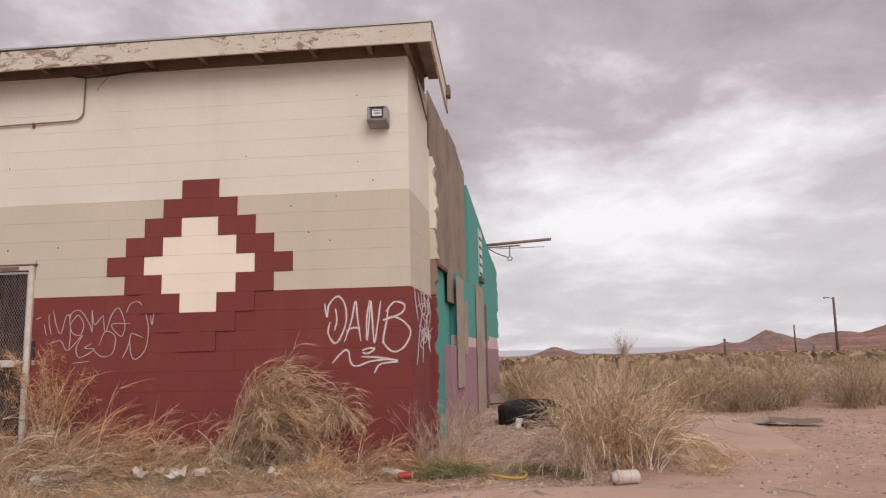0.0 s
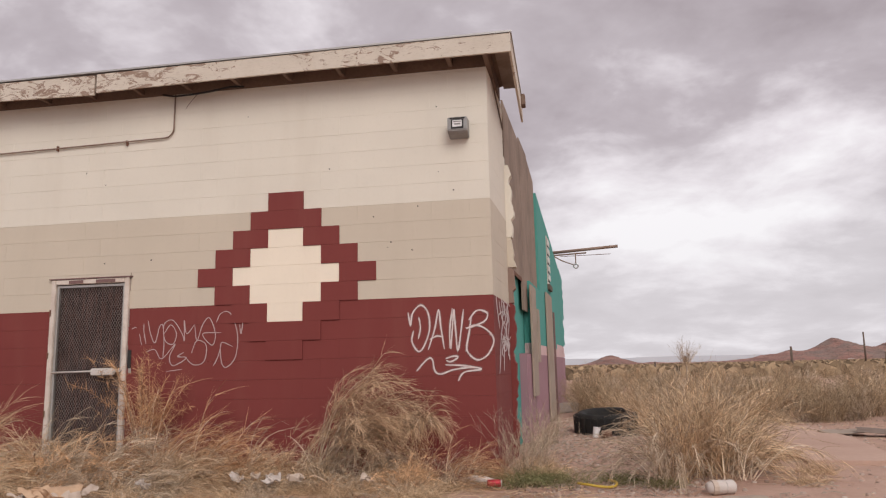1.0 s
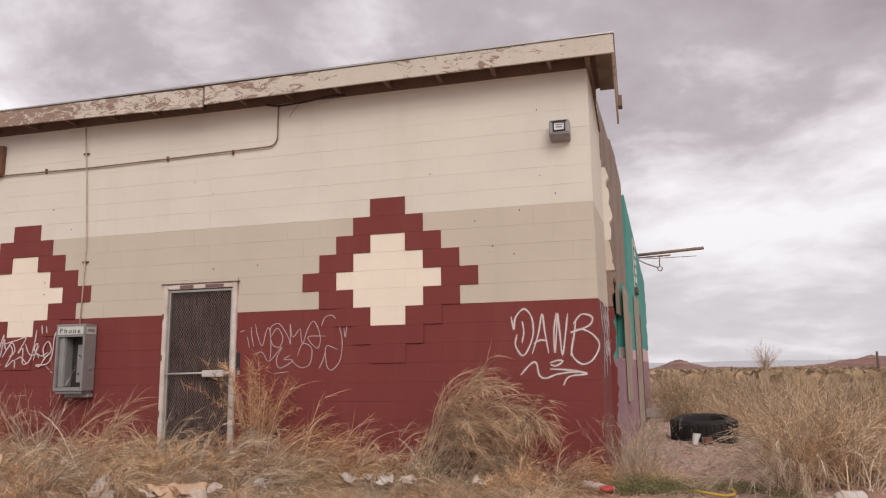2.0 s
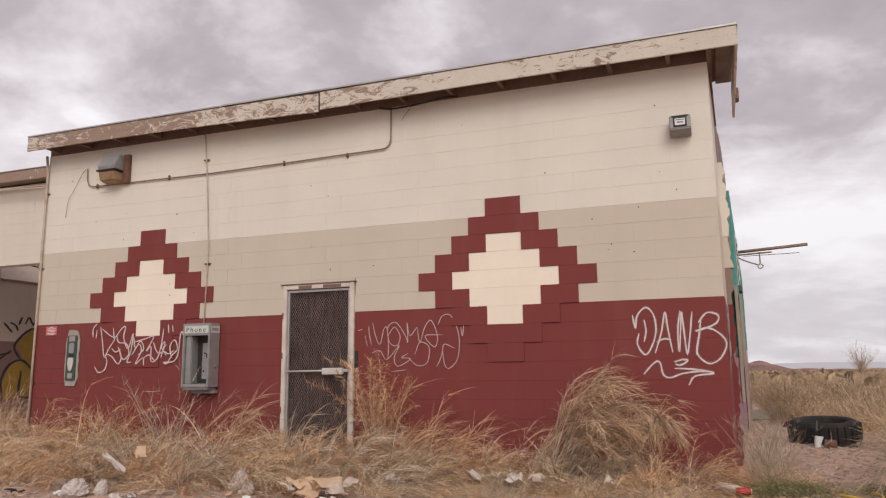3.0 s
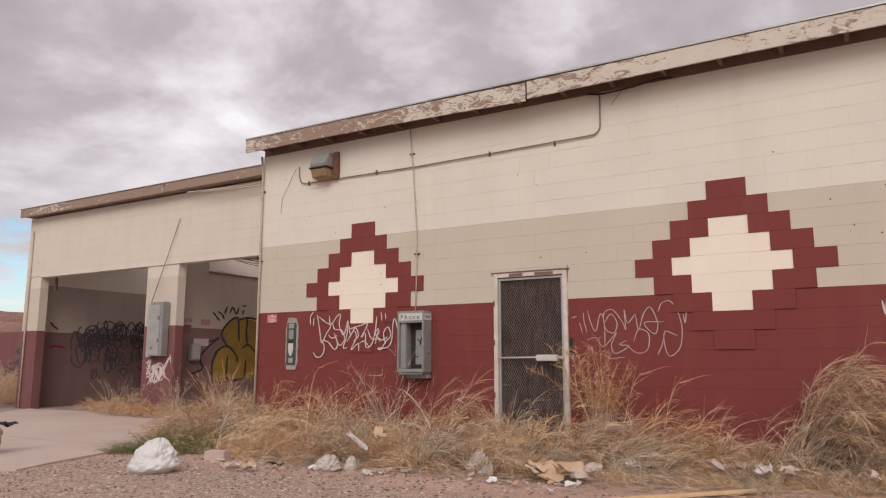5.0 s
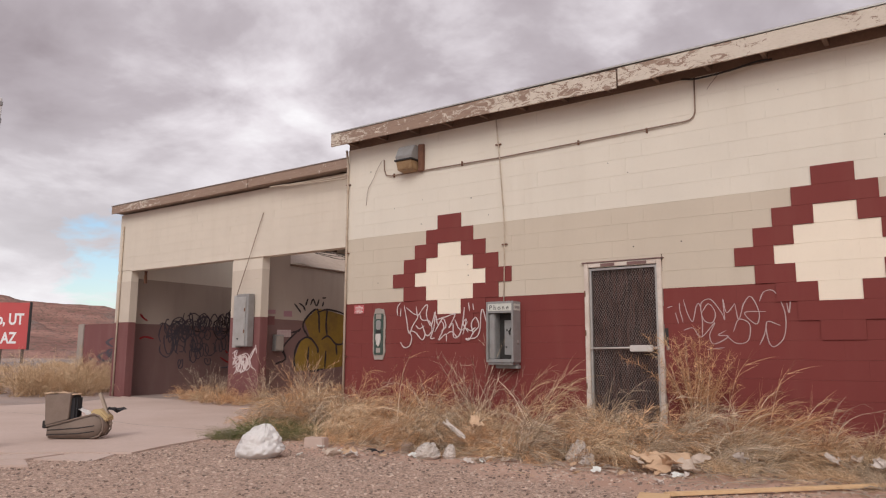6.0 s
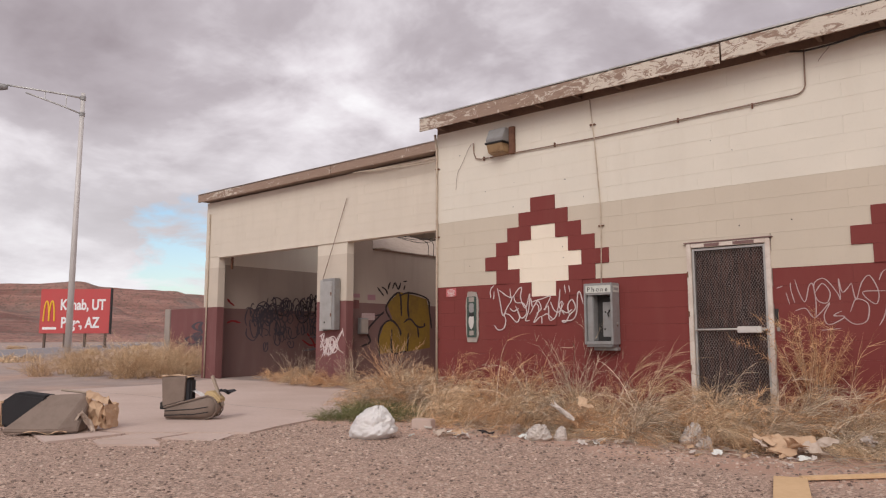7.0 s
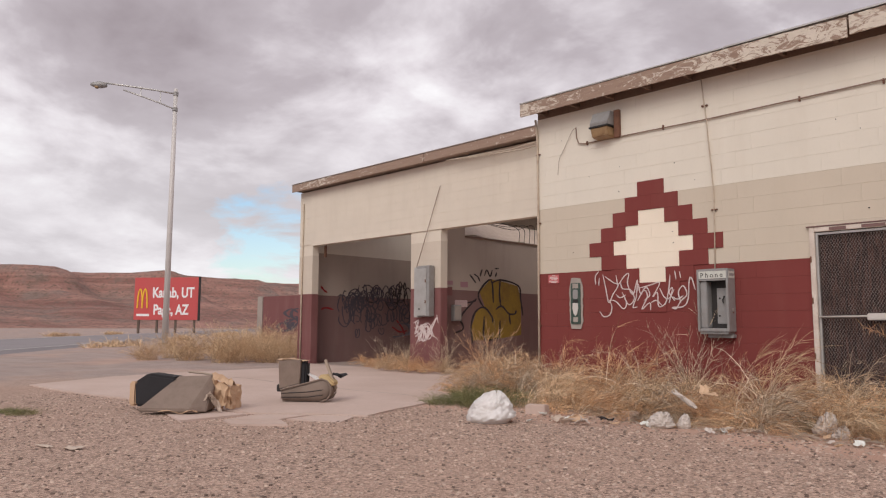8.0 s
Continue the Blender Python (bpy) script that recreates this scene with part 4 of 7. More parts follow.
def build_plate():
    p = thing("meter_plate", "narrow dark green mounting plate in a rough grey patch", "wall plate", (-8.395, -0.006, 0.955))
    r = random.Random(4)
    out = []
    for k in range(28):
        a = 2 * math.pi * k / 28
        cx, cz = math.cos(a), math.sin(a)
        s = 1 / max(abs(cx) / 0.12, abs(cz) / 0.375)
        out.append((cx * s + r.uniform(-0.008, 0.008), 0.375 + cz * s + r.uniform(-0.01, 0.01)))
    part("mortar_patch", Geo().prism(out, -0.012, 0.002), RAW, p, "smeared grey mortar")
    pl = part("plate", rounded(-0.085, 0.085, 0.07, 0.68, -0.024, -0.013, 0.02), GREEN_PLATE, p)
    part("slot", Geo().box(-0.05, 0.05, -0.028, -0.024, 0.60, 0.67), RAW, pl)
    part("coin_lens", rounded(-0.045, 0.045, 0.44, 0.58, -0.03, -0.024, 0.03), METAL, pl)
    part("cover", Geo().prism([(-0.05, 0.30), (-0.03, 0.22), (0.0, 0.19), (0.03, 0.22), (0.05, 0.30), (0.045, 0.38), (-0.045, 0.38)], -0.034, -0.024), SILVER, pl)
    part("slot", Geo().box(-0.045, 0.045, -0.028, -0.024, 0.385, 0.43), DARK, pl)
    part("slot", Geo().box(-0.04, 0.04, -0.028, -0.024, 0.1, 0.17), RAW, pl)


build_plate()

notice = thing("wall_notice", "small faded red notice stuck on the wall", "sign", (-8.81, -0.004, 1.65))
nt_board = part("board", Geo().box(-0.1, 0.1, -0.006, 0.0, 0, 0.125), PINK_SIGN, notice)
for k, (w, z) in enumerate(((0.03, 0.112), (0.075, 0.09), (0.08, 0.07), (0.06, 0.05), (0.08, 0.028), (0.05, 0.01))):
    part("writing_bar", Geo().box(-w, w, -0.0078, -0.006, z - 0.004, z + 0.004), LABEL, nt_board)


def build_floodlight():
    """A wall pack: dark housing on a back box, clouded amber lens below."""
    f = thing("wall_floodlight", "boxy grey wall floodlight with a clouded amber lens", "lamp", (-7.76, -0.005, 3.72))
    part("back_box", Geo().box(0.10, 0.19, -0.06, 0.0, -0.01, 0.40), RUST, f, bevel=0.006)
    part("housing", Geo().prism([(0.0, 0.17), (-0.20, 0.17), (-0.215, 0.22), (-0.13, 0.385), (0.0, 0.385)], -0.21, 0.098, "x"), METAL, f, bevel=0.008)
    part("rim", Geo().box(-0.222, 0.104, -0.222, -0.004, 0.148, 0.172), DARK, f, bevel=0.004)
    part("lens", Geo().prism([(-0.01, 0.147), (-0.212, 0.147), (-0.17, 0.02), (-0.01, 0.0)], -0.20, 0.09, "x"), LENS, f, "stained amber lens", 0.012)


build_floodlight()


def build_corner_box():
    b = thing("emergency_light_box", "small square grey light box high on the wall", "lamp", (-0.30, -0.004, 3.475))
    body = part("housing", Geo().prism([(0.0, 0.0), (-0.13, 0.02), (-0.17, 0.05), (-0.165, 0.195), (0.0, 0.195)], -0.105, 0.105, "x"), METAL, b, bevel=0.008)
    part("window", Geo().box(-0.066, 0.066, -0.172, -0.162, 0.065, 0.165), DARK, body)
    part("label_plate", Geo().box(-0.05, 0.05, -0.176, -0.1725, 0.085, 0.155), SIGN_WHITE, body)
    part("writing_bar", Geo().box(-0.08, 0.08, -0.171, -0.164, 0.171, 0.187), DARK, body)
    part("writing_bar", Geo().box(-0.03, 0.035, -0.1785, -0.1762, 0.105, 0.122), METAL, body)
    part("writing_bar", Geo().box(-0.04, 0.04, -0.1785, -0.1762, 0.134, 0.146), METAL, body)


build_corner_box()


def conduit(name, pts, r, mat, label, straps=()):
    c = thing(name, label, "conduit")
    part("pipe", Geo().tube(pts, r, 8), mat, c, smooth=True)
    for x, z, vertical in straps:
        g = Geo().box(x - 0.04, x + 0.04, -0.03, 0.0, z - 0.008, z + 0.008) if vertical else Geo().box(x - 0.008, x + 0.008, -0.03, 0.0, z - 0.03, z + 0.03)
        part("strap", g, RUST, c)
    return c


bend = [(-3.615 - 0.11 * (1 - math.cos(a)), -0.022, 3.86 - 0.11 * math.sin(a)) for a in np.linspace(0, math.pi / 2, 7)]
conduit("roof_conduit", [(-3.61, -0.022, 4.27)] + bend + [(-5.0, -0.022, 3.727), (-6.25, -0.022, 3.71), (-7.4, -0.022, 3.72), (-8.20, -0.022, 3.725), (-8.30, -0.022, 3.75), (-8.34, -0.022, 3.84), (-8.35, -0.022, 4.0)],
        0.009, PIPE_RUST, "thin rusty conduit bent along under the eave", [(x, 3.725, False) for x in (-4.2, -5.1, -6.9, -8.15)])
conduit("phone_conduit", [(-6.325, -0.03, 4.27), (-6.30, -0.03, 3.98), (-6.27, -0.03, 3.70), (-6.235, -0.026, 3.2), (-6.205, -0.024, 2.75), (-6.21, -0.024, 2.2), (-6.222, -0.024, 1.73)],
        0.0085, PIPE_CREAM, "thin cream painted conduit dropping to the payphone", [(-6.207, 2.5, True), (-6.295, 3.9, True)])
conduit("corner_pipe", [(-9.085, -0.03, 0.02), (-9.085, -0.03, 2.4), (-9.09, -0.03, 4.0), (-9.1, -0.06, 4.26)], 0.018, PIPE_CREAM, "painted drain pipe on the corner of the front wall", [(-9.085, z, True) for z in (1.0, 2.6, 3.7)])
for pts in ([(-8.35, -0.02, 4.0), (-8.42, -0.03, 3.95), (-8.56, -0.03, 3.72), (-8.66, -0.03, 3.56), (-8.70, -0.02, 3.32)], [(-3.32, -0.02, 4.26), (-3.36, -0.04, 4.2), (-3.44, -0.03, 4.12), (-3.47, -0.02, 4.08)]):
    w = thing("loose_wire", "loose thin cable end hanging down the wall", "cable", group="loose wires")
    part("wire", Geo().tube(spline(pts), 0.0035, 5), PIPE_RUST, w)
sag = thing("eave_cable", "dark cable sagging below the eave boards", "cable")
part("cable", Geo().tube(spline([(-3.75, -0.05, 4.26), (-3.55, -0.10, 4.21), (-3.2, -0.12, 4.215), (-2.9, -0.1, 4.26), (-2.75, -0.05, 4.27)]), 0.011, 6), BLACK, sag)
for k in range(26):
    r = random.Random(100 + k)
    x, z = r.uniform(-8.9, -0.2), r.uniform(1.9, 4.15)
    if k % 13 == 0:
        pits = thing("wall_pits", "nail holes in the painted blocks, their shade drawn as small dark discs", "holes", group="nail holes")
    # dark disc on the face stands for the shade in a nail hole
    part("pit", Geo().tube([(x, -0.0035, z), (x, 0.003, z)], r.uniform(0.004, 0.009), 7), DARK, pits)

# ---- sprayed writing ----


def tag_strokes(name, label, lines, width, mat, where, parent=None, halo=None):
    """Flat painted strokes. where maps the drawing's units onto a wall, lift metres before it."""
    t = parent or thing(name, label, "graffiti")
    for layer, (m, wd, lift) in enumerate(((halo, width * 2.1, 0.0022), (mat, width, 0.0034))):
        if m is None:
            continue
        for n, line in enumerate(lines):
            g = Geo()
            pts = spline(line, 5)
            k = len(pts)
            left, right = [], []
            for i, p in enumerate(pts):
                a, b = np.array(pts[max(i - 1, 0)]), np.array(pts[min(i + 1, k - 1)])
                d = b - a
                d = d / (np.hypot(*d) + 1e-9)
                taper = wd * (0.55 + 0.45 * min(1, i / 2, (k - 1 - i) / 2)) * (1 + 0.12 * math.sin(i * 0.9 + n))
                left.append(where(p[0] - d[1] * taper, p[1] + d[0] * taper, lift + 0.0002 * n + 0.00005 * i))
                right.append(where(p[0] + d[1] * taper, p[1] - d[0] * taper, lift + 0.0002 * n + 0.00005 * i))
            g.add(left + right, [(i, i + 1, k + i + 1, k + i) for i in range(k - 1)])
            part("overspray" if layer == 0 else "stroke", g, m, t)
    return t


def make_halo(name, base, density):
    """Thin speckled overspray: lets the wall show through between the specks."""
    k = Nodes(name, 0.85)
    k.colour(base)
    tr = k.n("ShaderNodeBsdfTransparent")
    mx = k.n("ShaderNodeMixShader")
    k.link(k.mul(k.step(k.noise(90, 3, 0.7), 0.42, 0.62), density), mx.inputs[0])
    k.link(tr.outputs[0], mx.inputs[1])
    k.link(k.bsdf.outputs[0], mx.inputs[2])
    k.link(mx.outputs[0], k.out.inputs["Surface"])
    return k.m


HALO_WHITE = make_halo("white_overspray", (0.68, 0.58, 0.56), 0.42)

loops = [[(425, 160), (440, 215), (445, 165), (480, 130), (515, 160), (527, 230), (505, 300), (480, 320), (450, 280), (455, 235)],
         [(475, 180), (485, 225), (478, 270)],
         [(525, 315), (550, 230), (563, 150), (578, 225), (598, 312)], [(530, 272), (560, 258), (592, 262)], [(712, 172), (704, 250), (694, 322)],
         [(625, 145), (618, 230), (625, 310), (630, 200), (632, 150), (645, 240), (658, 318), (668, 240), (675, 150)],
         [(700, 195), (735, 155), (780, 165), (775, 195), (735, 215), (690, 228), (740, 215), (790, 240), (815, 280), (790, 335), (745, 355), (700, 320), (700, 270), (708, 235)],
         [(478, 400), (520, 355), (545, 352), (560, 400), (590, 412), (640, 395), (720, 385), (765, 393), (690, 405), (665, 440)],
         [(605, 350), (640, 340), (660, 345), (630, 362), (608, 358)], [(605, 375), (680, 378), (760, 388)]]
tag_strokes("graffiti", "bold white sprayed loops and zigzags on red blocks", loops, 3.2, SPRAY_WHITE,
            lambda u, v, d: (0.00233 * u - 0.00017 * v - 1.858, -d - 0.0005, -0.00005 * u - 0.0025 * v + 2.066), halo=HALO_WHITE)
knots = [[(300, 240), (298, 200), (315, 175)], [(315, 245), (318, 205)], [(335, 190), (350, 260), (365, 330), (385, 290), (410, 245), (385, 230), (345, 200)],
         [(320, 375), (340, 400), (370, 390), (380, 350), (370, 320), (400, 325), (435, 360), (450, 330), (430, 280)],
         [(400, 195), (410, 240), (440, 200), (460, 190), (455, 240), (480, 290), (500, 220), (495, 300), (480, 350), (500, 350)],
         [(500, 320), (530, 270), (545, 300), (520, 360), (555, 330), (560, 365)]]
knots2 = [[(510, 260), (560, 245), (600, 235), (570, 300), (590, 280), (595, 345), (625, 330), (640, 260), (645, 200)],
          [(640, 330), (655, 260), (640, 280), (665, 320)], [(665, 180), (670, 220)], [(685, 185), (690, 215)],
          [(690, 330), (680, 280), (700, 250), (715, 290), (690, 320), (670, 355), (655, 350), (700, 345), (720, 310), (725, 230), (735, 215), (750, 270)]]
knots3 = [[(420, 230), (432, 262), (470, 268), (486, 312), (462, 340), (440, 310)], [(505, 240), (515, 285), (540, 255), (556, 292), (532, 318)], [(600, 260), (618, 300), (640, 308), (662, 268)],
          [(655, 300), (676, 312), (700, 296)], [(400, 290), (420, 306), (446, 292)], [(560, 330), (585, 318), (612, 344)]]
tag_strokes("graffiti", "tangled white sprayed strokes beneath the stepped diamond", knots + knots2 + knots3, 2.6, SPRAY_WHITE,
            lambda u, v, d: (0.00343 * u - 0.00005 * v - 9.058, -d - 0.015, -0.00009 * u - 0.00289 * v + 2.319))
thin = [[(455, 278), (478, 270)], [(510, 255), (510, 290), (520, 345)], [(490, 300), (500, 350)], [(528, 240), (540, 300), (560, 340), (580, 270), (595, 265), (600, 340), (595, 410)],
        [(600, 300), (630, 260), (655, 300), (640, 345), (605, 330), (600, 260), (640, 240), (680, 300), (690, 330), (690, 240), (700, 300), (735, 260)],
        [(735, 260), (745, 330), (770, 260), (800, 230), (825, 300), (810, 350), (770, 300), (850, 295)]]
thin2 = [[(830, 250), (850, 210), (890, 210), (920, 300), (910, 400), (870, 445), (850, 420), (850, 340), (900, 355)], [(940, 190), (945, 230), (935, 300), (930, 260)],
         [(520, 380), (560, 370), (590, 410), (650, 345), (625, 400), (640, 440), (700, 405), (660, 400), (690, 380)],
         [(720, 385), (745, 330), (785, 350), (775, 420), (730, 435), (690, 400)], [(610, 465), (680, 455)], [(815, 440), (835, 400), (850, 345)]]
tag_strokes("graffiti", "thin faded pale scrawl on red blocks beside the door", thin + thin2, 2.0, SPRAY_THIN,
            lambda u, v, d: (0.0027 * u + 0.00009 * v - 5.297, -d - 0.0005, -0.00008 * u - 0.00248 * v + 2.299))
def wild(seed, n, u0, u1, v0, v1, size):
    """Looping cursive scrawl without letters."""
    r = random.Random(seed)
    out = []
    for _ in range(n):
        u, v = r.uniform(u0, u1), r.uniform(v0, v1)
        a, spin = r.uniform(0, 6.28), r.choice((-1, 1))
        ru, rv = size * r.uniform(0.25, 0.6), size * r.uniform(0.5, 1.1)
        line = []
        for _ in range(r.randint(6, 11)):
            line.append((u + ru * math.cos(a), min(max(v + rv * math.sin(a), v0 - size), v1 + size)))
            a += spin * r.uniform(0.8, 1.5)
            u += size * r.uniform(0.0, 0.28)
        out.append(line)
    return out


drips = [[(95, 255), (100, 310), (110, 380)], [(120, 260), (125, 340), (115, 420), (110, 500), (105, 550)], [(130, 270), (150, 330), (135, 400), (130, 470), (128, 545)],
         [(150, 275), (160, 350), (150, 430), (160, 510), (145, 440), (120, 400)], [(100, 330), (130, 310), (155, 340)], [(108, 270), (118, 330), (140, 380), (158, 300)]]
tag_strokes("graffiti", "dripping white scrawl round the corner of the wall", drips + wild(17, 7, 100, 148, 285, 470, 26), 1.9, SPRAY_WHITE,
            lambda u, v, d: tuple(EAST_FACE @ Vector((0.0160 * u - 0.00029 * v - 1.27, -d - 0.003, 0.0006 * u - 0.00275 * v + 2.445))))
scrib = [[(605, 440), (625, 430), (610, 480), (640, 450), (625, 510), (650, 440), (640, 510), (670, 450), (655, 500), (690, 420), (665, 470), (695, 500)], [(690, 410), (695, 440)],
         [(610, 490), (630, 480), (615, 515)], [(620, 460), (660, 440), (680, 490)]]
tag_strokes("graffiti", "small white scribble low on the bay pillar", scrib + wild(31, 7, 612, 668, 440, 495, 24), 1.7, SPRAY_WHITE,
            lambda u, v, d: (0.00877 * u + 0.00006 * v - 19.454, WY - d - 0.002, 0.00004 * u - 0.00591 * v + 3.621))


def on_partition(u, v, d):
    return (-13.6 + d, 0.0074 * u + 0.00014 * v - 2.36, 0.00019 * u - 0.00523 * v + 3.68)


gold = thing("graffiti", "large mustard graffiti shape with thick black outlines", "graffiti")
shape = [(775, 390), (830, 332), (900, 345), (962, 362), (976, 420), (975, 590), (860, 602), (742, 605), (735, 550), (760, 478), (798, 452)]
g = Geo().add([on_partition(u, v, 0.0015) for u, v in shape], [tuple(range(len(shape)))])
part("fill", g, SPRAY_GOLD, gold)
outline = [[(740, 615), (735, 540), (755, 480), (795, 460), (830, 500), (835, 530)], [(795, 465), (770, 400), (830, 335), (840, 440)], [(875, 330), (870, 400), (875, 455)],
           [(830, 350), (880, 335), (965, 360), (975, 420), (985, 500)], [(850, 470), (880, 455), (915, 490), (945, 490), (950, 475)], [(915, 490), (920, 540)],
           [(795, 500), (795, 600), (860, 600)], [(870, 520), (865, 600)], [(750, 430), (690, 500), (700, 550), (660, 570)], [(720, 440), (750, 432), (760, 420)]]
tag_strokes("", "", outline, 4.0, SPRAY_BLACK, on_partition, gold)
marks = [[(733, 315), (748, 335), (760, 352)], [(752, 312), (770, 325), (778, 345)], [(790, 290), (784, 306), (780, 322)], [(800, 318), (812, 292), (826, 320), (838, 290)], [(850, 284), (868, 282)], [(858, 300), (852, 322)]]
tag_strokes("graffiti", "short black sprayed marks above the mustard shape", marks, 3.4, SPRAY_BLACK, on_partition)
pale = thing("graffiti", "faint pale letters and notices on the partition", "graffiti")
for a, b, c, d, m in ((665, 720, 428, 458, SPRAY_THIN), (690, 724, 348, 372, MAUVE), (628, 658, 345, 362, MAUVE), (628, 655, 372, 408, WING_RED)):
    q = [on_partition(u, v, 0.004) for u, v in ((a, d), (b, d), (b, c), (a, c))]
    part("patch", Geo().add(q, [(0, 1, 2, 3)]), m, pale)
socket = thing("bay_fuse_box", "small grey fuse box on the partition wall", "fuse box", (-13.595, 2.62, 1.1))
part("body", Geo().box(0, 0.1, -0.12, 0.12, 0, 0.36), METAL, socket, bevel=0.008)
part("cover", Geo().box(0.1, 0.112, -0.10, 0.10, 0.03, 0.33), RAW, socket)


def on_bay(u, v, d):
    return (WL + 0.22 + d, 0.00742 * u + 0.00031 * v + 1.931, 0.00012 * u - 0.00622 * v + 4.334)


tag_strokes("graffiti", "dense dark blue scribbles over the bay's side wall", wild(2, 40, 110, 455, 385, 520, 38), 2.5, SPRAY_NAVY, on_bay)
tag_strokes("graffiti", "tall black sprayed arches over the bay's side wall", wild(5, 7, 240, 440, 360, 450, 48), 2.6, SPRAY_BLACK, on_bay)
tag_strokes("graffiti", "loose dark scrawl lower on the bay's side wall", wild(8, 6, 160, 330, 510, 580, 30), 2.0, SPRAY_NAVY, on_bay)
tag_strokes("graffiti", "red sprayed flecks on the bay's side wall", [[(50, 368), (62, 384), (78, 396)], [(48, 470), (70, 462), (104, 470)], [(410, 520), (440, 560), (452, 600)], [(385, 550), (425, 575), (465, 570)]], 4.0, SPRAY_RED, on_bay)
tag_strokes("graffiti", "faded blue scribbles on the low yard wall", wild(12, 14, 10, 90, 10, 60, 14), 1.4, SPRAY_NAVY, lambda u, v, d: (-26 + 0.07 * u, 5.0 - d - 0.002, 1.7 - 0.014 * v))

# ---- fixtures on the wing ----
eb = thing("electric_panel", "tall grey steel electric panel on the bay pillar", "electric panel", (-13.66, WY - 0.02, 1.17))
part("body", Geo().box(-0.17, 0.22, -0.16, 0.0, 0.02, 1.12), METAL, eb, bevel=0.008)
dr = part("cover", Geo().box(-0.30, -0.168, -0.13, 0.0, 0.0, 1.10), GALV, eb, bevel=0.006)
fp = part("front_plate", Geo().box(-0.16, 0.14, -0.172, -0.161, 0.04, 1.06), GALV, eb, "pale pitted plate", 0.004)
for z in (0.3, 0.75):
    part("latch", Geo().box(0.10, 0.13, -0.178, -0.1725, z, z + 0.07), RUST, fp)
part("knockout", Geo().tube([(-0.08, -0.18, 0.18), (-0.08, -0.17, 0.18)], 0.018, 9), DARK, fp)
conduit("slanting_conduit", [(-13.93, WY - 0.1, 2.28), (-13.6, WY - 0.06, 3.15), (-13.27, WY - 0.03, 4.02)], 0.008, PIPE_RUST, "loose thin conduit slanting up the wing wall")
conduit("wing_pipe", [(-18.6, WY - 0.03, 0.0), (-18.6, WY - 0.03, 2.2), (-18.6, WY - 0.03, 4.25)], 0.022, PIPE_CREAM, "painted pipe up the end of the wing wall")
hook = thing("door_track_stub", "rusty end of a door track hanging inside the bay", "bracket")
part("bar", Geo().box(-17.95, -17.9, WY + 0.22, WY + 0.27, 2.78, 3.1), RUST, hook)

sheet = thing("hanging_insulation", "crumpled white insulation sheet sagging from the broken bay ceiling", "insulation")
part("sheet", Geo().grid(16, 8, lambda u, v: (-13.62 + 0.05 * math.sin(9 * u) - 1.2 * v, 2.97 + 4.1 * u, 3.07 + 0.62 * v + 0.07 * noise.noise(Vector((u * 7, v * 5, 0))))), PAPER, sheet, smooth=True)
for k in range(4):
    w = thing("ceiling_wire", "black cable drooping from the open bay ceiling", "cable", group="ceiling wires")
    part("wire", Geo().tube(spline([(-13.6, 2.5 + 0.1 * k, 3.5), (-13.2, 3.2 + 0.3 * k, 3.42 - 0.05 * k), (-13.1, 4.2 + 0.2 * k, 3.3 + 0.04 * k), (-13.62, 4.9 + 0.2 * k, 3.06)]), 0.007, 5), BLACK, w)


def build_pipe_arm():
    a = thing("sign_bracket", "rusty pipe bracket with a ring lamp on the side wall", "bracket", (0.5, 9.66, 3.66))
    part("main_bar", Geo().tube([(-0.1, 0, 0), (1.42, 0, 0.09)], 0.035, 8), PIPE_RUST, a, smooth=True)
    part("thin_bar", Geo().tube([(-0.1, 0.02, -0.06), (0.7, 0.02, -0.03)], 0.018, 6), PIPE_RUST, a)
    part("thin_bar", Geo().tube([(0.1, 0.02, -0.09), (1.25, 0.02, -0.08)], 0.007, 5), RUST, a)
    part("strut", Geo().tube(spline([(-0.05, 0, -0.08), (0.15, 0, -0.2), (0.4, 0, -0.3)]), 0.014, 6), PIPE_RUST, a)
    part("drop_rod", Geo().tube([(0.45, 0, -0.02), (0.45, 0, -0.28)], 0.014, 6), PIPE_RUST, a)
    part("lamp_ring", Geo().tube([(0.45 + 0.05 * math.cos(t), 0.0, -0.33 + 0.05 * math.sin(t)) for t in np.linspace(0, 2 * math.pi, 13)], 0.016, 6), GALV, a, smooth=True)


build_pipe_arm()

# ---- by the road ----


